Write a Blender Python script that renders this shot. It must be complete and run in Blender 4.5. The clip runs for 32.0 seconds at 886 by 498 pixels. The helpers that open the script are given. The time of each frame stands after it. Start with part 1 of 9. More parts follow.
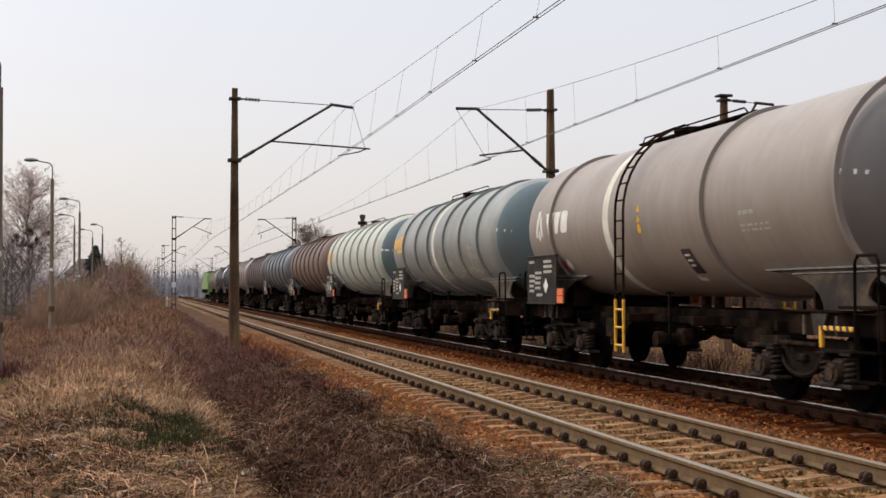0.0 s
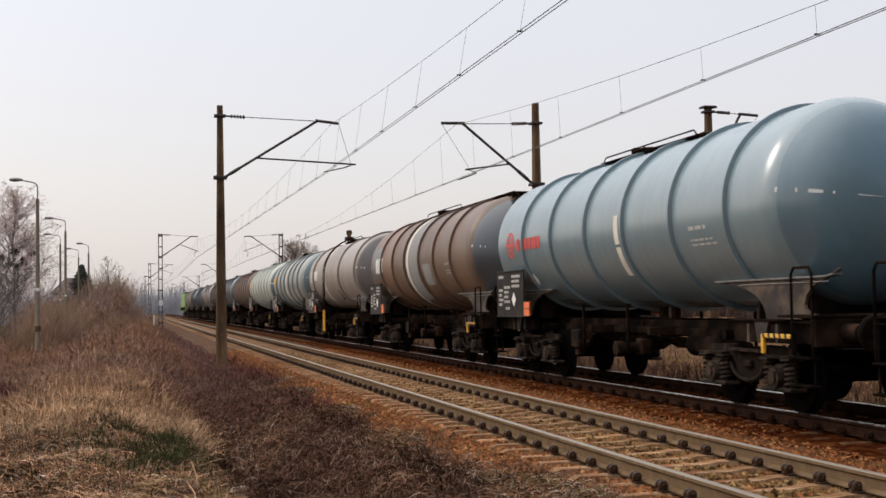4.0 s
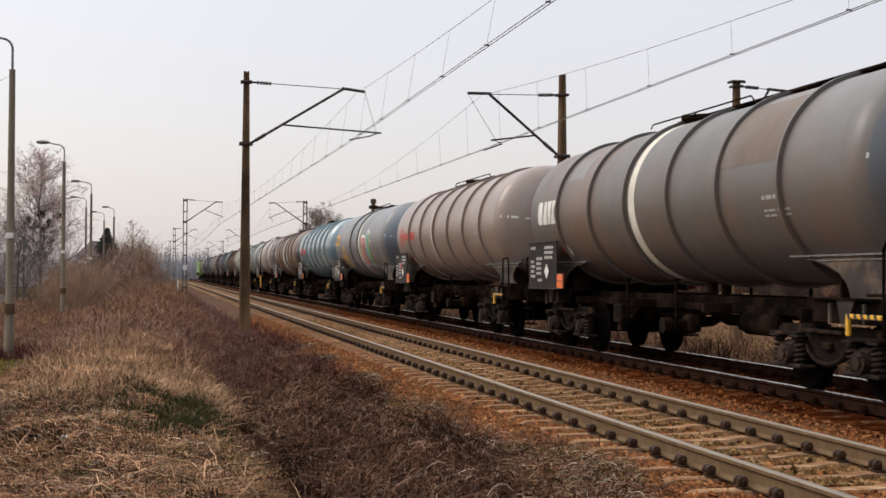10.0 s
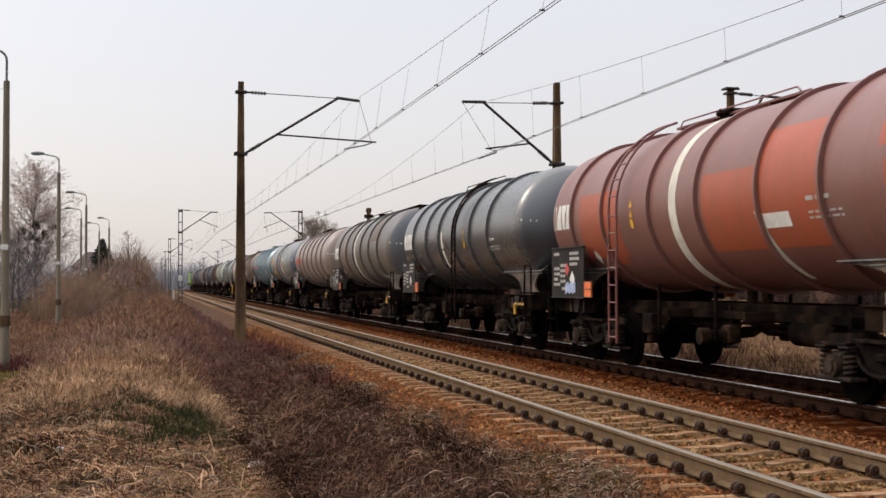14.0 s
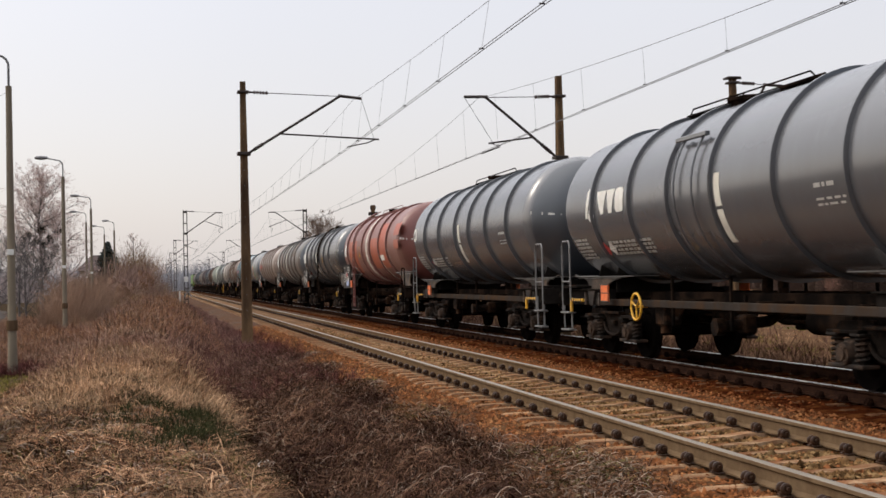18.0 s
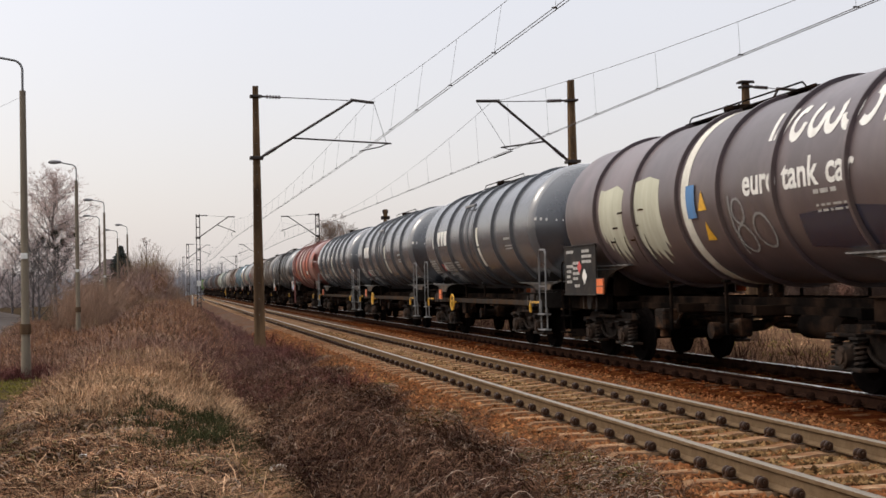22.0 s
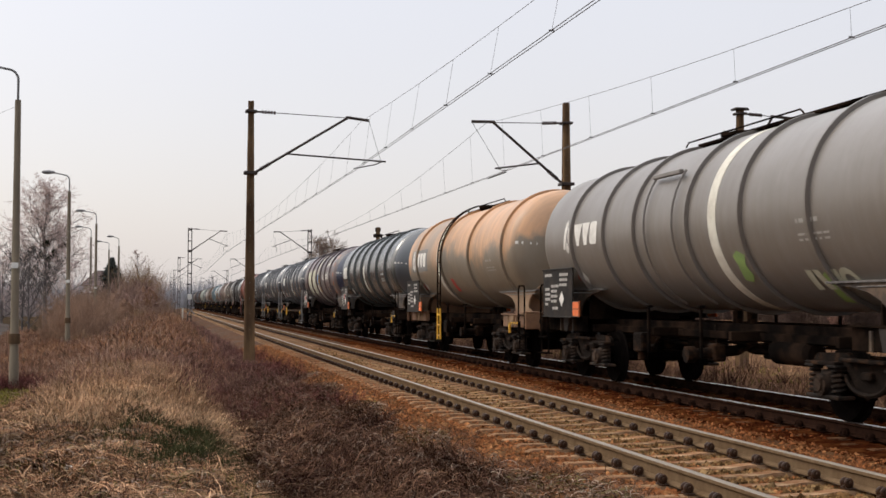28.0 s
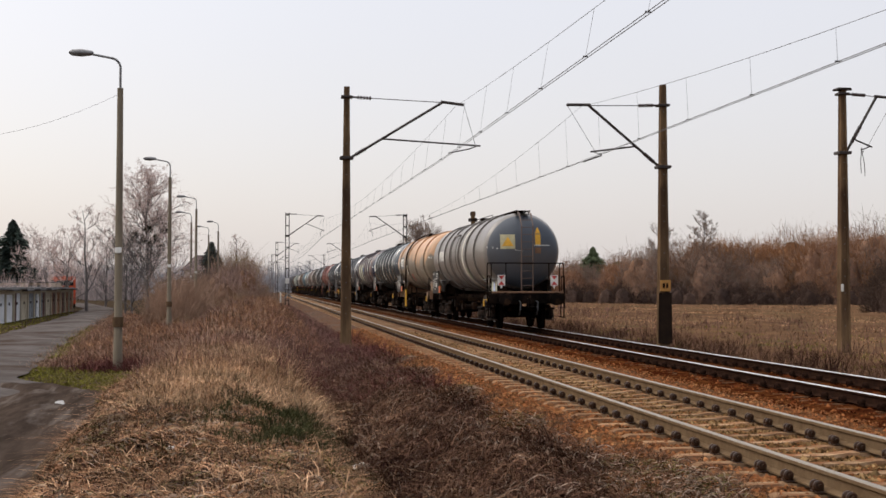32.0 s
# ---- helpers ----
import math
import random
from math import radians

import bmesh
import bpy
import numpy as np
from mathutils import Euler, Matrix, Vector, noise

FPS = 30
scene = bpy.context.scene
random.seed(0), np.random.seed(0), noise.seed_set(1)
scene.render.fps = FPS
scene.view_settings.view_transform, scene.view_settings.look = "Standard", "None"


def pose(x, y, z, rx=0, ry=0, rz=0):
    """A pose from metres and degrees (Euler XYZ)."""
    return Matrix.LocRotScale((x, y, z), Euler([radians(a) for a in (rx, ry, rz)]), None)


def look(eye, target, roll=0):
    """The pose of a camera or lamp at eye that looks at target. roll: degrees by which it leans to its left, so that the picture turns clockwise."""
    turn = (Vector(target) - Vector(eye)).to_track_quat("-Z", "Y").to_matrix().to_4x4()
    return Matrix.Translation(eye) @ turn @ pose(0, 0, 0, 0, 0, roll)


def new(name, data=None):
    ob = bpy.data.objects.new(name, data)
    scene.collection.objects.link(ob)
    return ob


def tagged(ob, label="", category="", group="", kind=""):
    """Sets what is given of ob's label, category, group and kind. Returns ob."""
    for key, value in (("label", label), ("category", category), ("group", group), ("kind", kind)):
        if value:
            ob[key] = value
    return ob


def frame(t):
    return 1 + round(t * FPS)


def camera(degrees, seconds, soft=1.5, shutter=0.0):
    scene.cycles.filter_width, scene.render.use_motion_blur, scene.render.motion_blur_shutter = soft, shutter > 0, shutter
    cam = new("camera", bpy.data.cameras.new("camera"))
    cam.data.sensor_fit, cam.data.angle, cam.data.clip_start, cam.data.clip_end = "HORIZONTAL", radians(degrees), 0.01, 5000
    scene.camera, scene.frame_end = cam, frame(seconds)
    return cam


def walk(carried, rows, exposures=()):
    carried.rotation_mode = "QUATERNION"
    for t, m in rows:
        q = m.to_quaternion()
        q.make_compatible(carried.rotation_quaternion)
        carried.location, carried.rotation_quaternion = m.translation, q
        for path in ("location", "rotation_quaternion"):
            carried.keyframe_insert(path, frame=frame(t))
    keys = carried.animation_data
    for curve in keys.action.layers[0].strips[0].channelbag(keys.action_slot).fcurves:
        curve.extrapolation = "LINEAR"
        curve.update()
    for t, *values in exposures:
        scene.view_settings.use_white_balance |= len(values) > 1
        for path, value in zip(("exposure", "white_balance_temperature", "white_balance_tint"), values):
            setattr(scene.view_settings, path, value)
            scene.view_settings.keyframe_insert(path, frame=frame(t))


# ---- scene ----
# ---- camera ----
cam = camera(38.42, 32.0, soft=1.55, shutter=0.12)
EYE = (0.0, 0.0, 1.455)
# seconds, yaw, pitch, roll in degrees; the track runs along +y, the top of the rails is z = 0
HELD = [
    (0, -13.14, 1.84, 0.09), (0.5, -13.38, 1.91, 0.24), (1, -13.60, 2.06, 0.23), (1.5, -13.58, 2.19, 0.12), (2, -13.72, 2.27, 0.61),
    (2.5, -13.70, 2.44, 0.74), (3, -13.75, 2.46, 0.52), (3.5, -13.81, 2.45, 0.51), (4, -13.73, 2.49, 0.86), (4.5, -13.51, 2.37, 0.21),
    (6.5, -12.82, 2.42, 0.22), (7, -12.73, 2.40, 0.30), (7.5, -12.55, 2.28, 0.41), (8, -12.37, 2.16, 0.35), (8.5, -12.17, 1.98, 0.24),
    (9, -12.40, 1.67, 0.02), (9.5, -12.50, 1.33, -0.03), (10, -12.66, 1.15, -0.30), (10.5, -12.95, 1.25, -0.56), (11, -13.16, 1.39, -0.49),
    (11.5, -13.30, 1.40, -0.51), (12, -13.06, 1.38, -0.35), (12.5, -12.76, 1.22, -0.03), (13, -12.75, 1.16, 0.21), (13.5, -12.71, 1.29, 0.25),
    (14, -12.86, 1.54, 0.09), (14.5, -13.16, 1.72, 0.14), (16.5, -12.47, 1.40, 1.03), (17, -12.68, 1.36, 1.20), (17.5, -12.73, 1.44, 1.24),
    (18, -12.63, 1.35, 1.31), (18.5, -12.52, 1.23, 0.96), (19, -12.47, 1.15, 0.56), (19.5, -12.57, 1.12, 0.30), (20, -12.70, 1.31, 0.34),
    (20.5, -12.44, 1.46, 0.58), (21, -12.10, 1.42, 1.13), (21.5, -11.82, 1.37, 1.05), (22, -12.08, 1.55, 1.26), (22.5, -12.17, 1.64, 0.88),
    (23, -12.46, 2.00, 1.00), (23.5, -12.61, 2.46, 0.95), (24, -12.66, 2.73, 1.32), (24.5, -12.61, 2.81, 1.47), (25, -12.32, 2.77, 1.15),
    (25.5, -12.13, 2.32, 0.74), (27.5, -12.38, 2.25, -0.27), (28, -12.45, 2.42, -0.09), (28.5, -12.47, 2.49, -0.42), (29, -12.43, 2.53, -0.71),
    (29.5, -11.77, 2.47, -0.72), (30, -11.02, 2.33, -0.58), (30.5, -10.39, 2.23, -0.33), (31, -9.57, 2.10, -0.22), (31.5, -8.83, 1.90, -0.20),
    (32, -8.17, 1.70, -0.12)]
walk(cam, [(t, pose(*EYE, 0, 0, yaw) @ pose(0, 0, 0, pitch) @ pose(0, 0, 0, 0, roll) @ pose(0, 0, 0, 90)) for t, yaw, pitch, roll in HELD])

# ---- overcast daylight ----
SUN_EL, SUN_AZ = radians(39), radians(-56)
world = bpy.data.worlds.new("sky")
scene.world = world
world.use_nodes = True
wn, wl = world.node_tree.nodes, world.node_tree.links
wn.clear()
w_sky = wn.new("ShaderNodeTexSky")
w_sky.sky_type, w_sky.sun_disc, w_sky.sun_elevation, w_sky.sun_rotation = "NISHITA", False, SUN_EL, SUN_AZ
w_sky.air_density, w_sky.dust_density, w_sky.ozone_density = 1.0, 4.0, 1.0
w_bg1, w_bg2, w_mix, w_out = wn.new("ShaderNodeBackground"), wn.new("ShaderNodeBackground"), wn.new("ShaderNodeAddShader"), wn.new("ShaderNodeOutputWorld")
w_bg1.inputs["Strength"].default_value = 0.05
wl.new(w_sky.outputs[0], w_bg1.inputs["Color"])
# the cloud layer: nearly even grey, a little paler and warmer low down
w_co, w_sep, w_ramp = wn.new("ShaderNodeTexCoord"), wn.new("ShaderNodeSeparateXYZ"), wn.new("ShaderNodeValToRGB")
wl.new(w_co.outputs["Generated"], w_sep.inputs[0])
wl.new(w_sep.outputs["Z"], w_ramp.inputs["Fac"])
w_ramp.color_ramp.elements[0].position, w_ramp.color_ramp.elements[0].color = 0.0, (0.615, 0.57, 0.56, 1)
w_ramp.color_ramp.elements[1].position, w_ramp.color_ramp.elements[1].color = 0.26, (0.648, 0.636, 0.66, 1)
w_top = w_ramp.color_ramp.elements.new(0.9)
w_top.color = (2.0, 1.98, 2.02, 1)
w_cl = wn.new("ShaderNodeTexNoise")
w_cl.inputs["Scale"].default_value, w_cl.inputs["Detail"].default_value = 2.0, 4
wl.new(w_co.outputs["Generated"], w_cl.inputs["Vector"])
w_mul = wn.new("ShaderNodeMixRGB")
w_mul.blend_type = "SOFT_LIGHT"
w_mul.inputs["Fac"].default_value = 0.12
wl.new(w_ramp.outputs["Color"], w_mul.inputs[1])
wl.new(w_cl.outputs["Fac"], w_mul.inputs[2])
w_dot, w_way = wn.new("ShaderNodeVectorMath"), wn.new("ShaderNodeCombineXYZ")
w_dot.operation = "DOT_PRODUCT"
w_way.inputs[0].default_value, w_way.inputs[1].default_value = math.sin(SUN_AZ), math.cos(SUN_AZ)
wl.new(w_co.outputs["Generated"], w_dot.inputs[0])
wl.new(w_way.outputs[0], w_dot.inputs[1])
w_half, w_dim, w_veil = wn.new("ShaderNodeMapRange"), wn.new("ShaderNodeValToRGB"), wn.new("ShaderNodeMixRGB")
w_half.inputs["From Min"].default_value, w_half.inputs["From Max"].default_value = -1.0, 1.0
wl.new(w_dot.outputs["Value"], w_half.inputs["Value"])
wl.new(w_half.outputs[0], w_dim.inputs["Fac"])
w_dim.color_ramp.interpolation = "EASE"
w_dim.color_ramp.elements[0].position, w_dim.color_ramp.elements[0].color = 0.08, (0.24, 0.27, 0.33, 1)
w_dim.color_ramp.elements[1].position, w_dim.color_ramp.elements[1].color = 0.48, (1, 1, 1, 1)
w_veil.blend_type = "MULTIPLY"
w_veil.inputs["Fac"].default_value = 1.0
wl.new(w_mul.outputs[0], w_veil.inputs[1])
wl.new(w_dim.outputs["Color"], w_veil.inputs[2])
wl.new(w_veil.outputs[0], w_bg2.inputs["Color"])
w_bg2.inputs["Strength"].default_value = 1.04
wl.new(w_bg1.outputs[0], w_mix.inputs[0])
wl.new(w_bg2.outputs[0], w_mix.inputs[1])
wl.new(w_mix.outputs[0], w_out.inputs["Surface"])
sun = new("sun", bpy.data.lights.new("sun", "SUN"))
sun.data.energy, sun.data.angle, sun.data.color = 0.92, radians(20), (1.0, 0.93, 0.84)
# from the left of the line, a little ahead
sun.matrix_world = look((math.sin(SUN_AZ) * 50, math.cos(SUN_AZ) * 50, math.tan(SUN_EL) * 50), (0, 0, 0))
scene.view_settings.exposure = 0.0


# ---- materials ----
def mat(name, a, b=None, scale=6.0, rough=0.6, metal=0.0, bump=0.0, bscale=40.0, stretch=(1, 1, 1), c=None, cscale=1.0, cut=(0.45, 0.62), vary=0.0, island=0.0, detail=6, coords="Object", spec=0.5):
    """Two colours mixed by noise, a third in patches; relief from a finer noise."""
    m = bpy.data.materials.new(name)
    m.use_nodes = True
    n, l = m.node_tree.nodes, m.node_tree.links
    p = n["Principled BSDF"]
    p.inputs["Roughness"].default_value, p.inputs["Metallic"].default_value = rough, metal
    p.inputs["Specular IOR Level"].default_value = spec
    b = b or tuple(0.7 * v for v in a)
    co, mp = n.new("ShaderNodeTexCoord"), n.new("ShaderNodeMapping")
    mp.inputs["Scale"].default_value = stretch
    l.new(co.outputs[coords], mp.inputs["Vector"])

    def noisy(s, det, vec):
        t = n.new("ShaderNodeTexNoise")
        t.inputs["Scale"].default_value, t.inputs["Detail"].default_value, t.inputs["Roughness"].default_value = s, det, 0.62
        l.new(vec, t.inputs["Vector"])
        return t.outputs["Fac"]

    def ramped(fac, lo, hi):
        r = n.new("ShaderNodeValToRGB")
        r.color_ramp.elements[0].position, r.color_ramp.elements[1].position = lo, hi
        l.new(fac, r.inputs["Fac"])
        return r.outputs["Color"]

    def mixed(fac, u, v, kind="MIX"):
        x = n.new("ShaderNodeMixRGB")
        x.blend_type = kind
        for s, q in zip((0, 1, 2), (fac, u, v)):
            if hasattr(q, "is_linked"):
                l.new(q, x.inputs[s])
            elif s == 0:
                x.inputs[0].default_value = q
            else:
                x.inputs[s].default_value = (*q[:3], 1)
        return x.outputs[0]

    col = mixed(ramped(noisy(scale, detail, mp.outputs[0]), 0.32, 0.68), a, b)
    if c:
        col = mixed(ramped(noisy(cscale, 5, mp.outputs[0]), *cut), col, c)
    if vary or island:
        src = n.new("ShaderNodeObjectInfo").outputs["Random"] if vary else n.new("ShaderNodeNewGeometry").outputs["Random Per Island"]
        hs = n.new("ShaderNodeHueSaturation")
        mr = n.new("ShaderNodeMapRange")
        k = vary or island
        mr.inputs["To Min"].default_value, mr.inputs["To Max"].default_value = 1 - k, 1 + k
        l.new(src, mr.inputs["Value"])
        l.new(mr.outputs[0], hs.inputs["Value"])
        l.new(col, hs.inputs["Color"])
        col = hs.outputs[0]
    l.new(col, p.inputs["Base Color"])
    if bump:
        bp = n.new("ShaderNodeBump")
        bp.inputs["Strength"].default_value, bp.inputs["Distance"].default_value = min(1, bump), 0.02 * max(1, bump)
        l.new(noisy(bscale, 5, mp.outputs[0]), bp.inputs["Height"])
        l.new(bp.outputs[0], p.inputs["Normal"])
    rr = n.new("ShaderNodeMapRange")
    rr.inputs["To Min"].default_value, rr.inputs["To Max"].default_value = max(0.02, rough - 0.1), min(1, rough + 0.12)
    l.new(noisy(scale * 2.3, 3, mp.outputs[0]), rr.inputs["Value"])
    l.new(rr.outputs[0], p.inputs["Roughness"])
    return m


def paint(name, a, dirt, rust=None, amount=0.5, streak=0.5, rough=0.45, film=0.5, coat=None):
    """Tank paint: blotches of grime, run marks down the shell, road film along the belly."""
    m = bpy.data.materials.new(name)
    m.use_nodes = True
    n, l = m.node_tree.nodes, m.node_tree.links
    p = n["Principled BSDF"]
    clean = film < 0.3
    rough *= 1.75 if clean else 2.1
    p.inputs["Roughness"].default_value, p.inputs["IOR"].default_value = rough, 1.95 if clean else 1.5
    co = n.new("ShaderNodeTexCoord")

    def layer(col, other, scale, stretch, lo, hi, k):
        mp, t, r, x, mu = n.new("ShaderNodeMapping"), n.new("ShaderNodeTexNoise"), n.new("ShaderNodeValToRGB"), n.new("ShaderNodeMixRGB"), n.new("ShaderNodeMath")
        mp.inputs["Scale"].default_value = stretch
        t.inputs["Scale"].default_value, t.inputs["Detail"].default_value, t.inputs["Roughness"].default_value = scale, 7, 0.65
        r.color_ramp.elements[0].position, r.color_ramp.elements[1].position = lo, hi
        mu.operation, mu.inputs[1].default_value = "MULTIPLY", k
        l.new(co.outputs["Object"], mp.inputs["Vector"])
        l.new(mp.outputs[0], t.inputs["Vector"])
        l.new(t.outputs["Fac"], r.inputs["Fac"])
        l.new(r.outputs["Color"], mu.inputs[0])
        l.new(mu.outputs[0], x.inputs[0])
        if isinstance(col, tuple):
            x.inputs[1].default_value = (*col, 1)
        else:
            l.new(col, x.inputs[1])
        x.inputs[2].default_value = (*other, 1)
        return x.outputs[0], t.outputs["Fac"]

    col, f1 = layer(a, dirt, 0.55, (1, 1, 1), 0.35, 0.7, amount)
    if coat:
        cs, ct, ca, cr, cx = n.new("ShaderNodeSeparateXYZ"), n.new("ShaderNodeTexNoise"), n.new("ShaderNodeMath"), n.new("ShaderNodeValToRGB"), n.new("ShaderNodeMixRGB")
        l.new(co.outputs["Object"], cs.inputs[0])
        l.new(co.outputs["Object"], ct.inputs["Vector"])
        ct.inputs["Scale"].default_value, ct.inputs["Detail"].default_value, ct.inputs["Roughness"].default_value = 0.9, 8, 0.6
        ca.operation, ca.inputs[1].default_value, ca.inputs[2].default_value = "MULTIPLY_ADD", 0.34, -0.9
        l.new(cs.outputs["Z"], ca.inputs[0])
        cb = n.new("ShaderNodeMath")
        cb.operation = "ADD"
        l.new(ca.outputs[0], cb.inputs[0])
        l.new(ct.outputs["Fac"], cb.inputs[1])
        l.new(cb.outputs[0], cr.inputs["Fac"])
        cr.color_ramp.elements[0].position, cr.color_ramp.elements[1].position = 0.47, 0.6
        l.new(cr.outputs["Color"], cx.inputs[0])
        l.new(col, cx.inputs[1])
        cx.inputs[2].default_value = (*coat, 1)
        col = cx.outputs[0]
    col, f2 = layer(col, dirt, 2.2, (0.3, 2.2, 0.22), 0.42, 0.75, 0.75 * streak)
    col, f3 = layer(col, tuple(min(1, 1.25 * v + 0.01) for v in a), 3.5, (0.5, 1.2, 0.5), 0.55, 0.8, 0.35)
    col, f5 = layer(col, dirt, 5.0, (0.25, 4.5, 0.12), 0.52, 0.78, 0.22 * streak)
    if rust:
        col, f4 = layer(col, rust, 0.5, (0.7, 1.0, 0.7), 0.45, 0.62, 0.85)
    sep, low, spots, mul, fx = n.new("ShaderNodeSeparateXYZ"), n.new("ShaderNodeMapRange"), n.new("ShaderNodeMapRange"), n.new("ShaderNodeMath"), n.new("ShaderNodeMixRGB")
    l.new(co.outputs["Object"], sep.inputs[0])
    l.new(sep.outputs["Z"], low.inputs["Value"])
    low.inputs["From Min"].default_value, low.inputs["From Max"].default_value = 3.2, 1.7
    low.inputs["To Min"].default_value, low.inputs["To Max"].default_value = 0.0, film
    l.new(f2, spots.inputs["Value"])
    spots.inputs["From Min"].default_value, spots.inputs["From Max"].default_value = 0.25, 0.65
    mul.operation = "MULTIPLY"
    under, both = n.new("ShaderNodeMapRange"), n.new("ShaderNodeMath")
    under.inputs["From Min"].default_value, under.inputs["From Max"].default_value = 1.65, 2.25
    l.new(sep.outputs["Z"], under.inputs["Value"])
    both.operation = "MULTIPLY"
    l.new(low.outputs[0], both.inputs[0])
    l.new(under.outputs[0], both.inputs[1])
    l.new(both.outputs[0], mul.inputs[0])
    l.new(spots.outputs[0], mul.inputs[1])
    l.new(mul.outputs[0], fx.inputs[0])
    l.new(col, fx.inputs[1])
    fx.inputs[2].default_value = (0.17, 0.122, 0.076, 1)
    l.new(fx.outputs[0], p.inputs["Base Color"])
    mr = n.new("ShaderNodeMapRange")
    mr.inputs["To Min"].default_value, mr.inputs["To Max"].default_value = 0.75 * rough, 1.5 * rough
    l.new(f1, mr.inputs["Value"])
    l.new(mr.outputs[0], p.inputs["Roughness"])
    bp = n.new("ShaderNodeBump")
    bp.inputs["Strength"].default_value, bp.inputs["Distance"].default_value = 0.02, 0.02
    l.new(f5, bp.inputs["Height"])
    l.new(bp.outputs[0], p.inputs["Normal"])
    return m


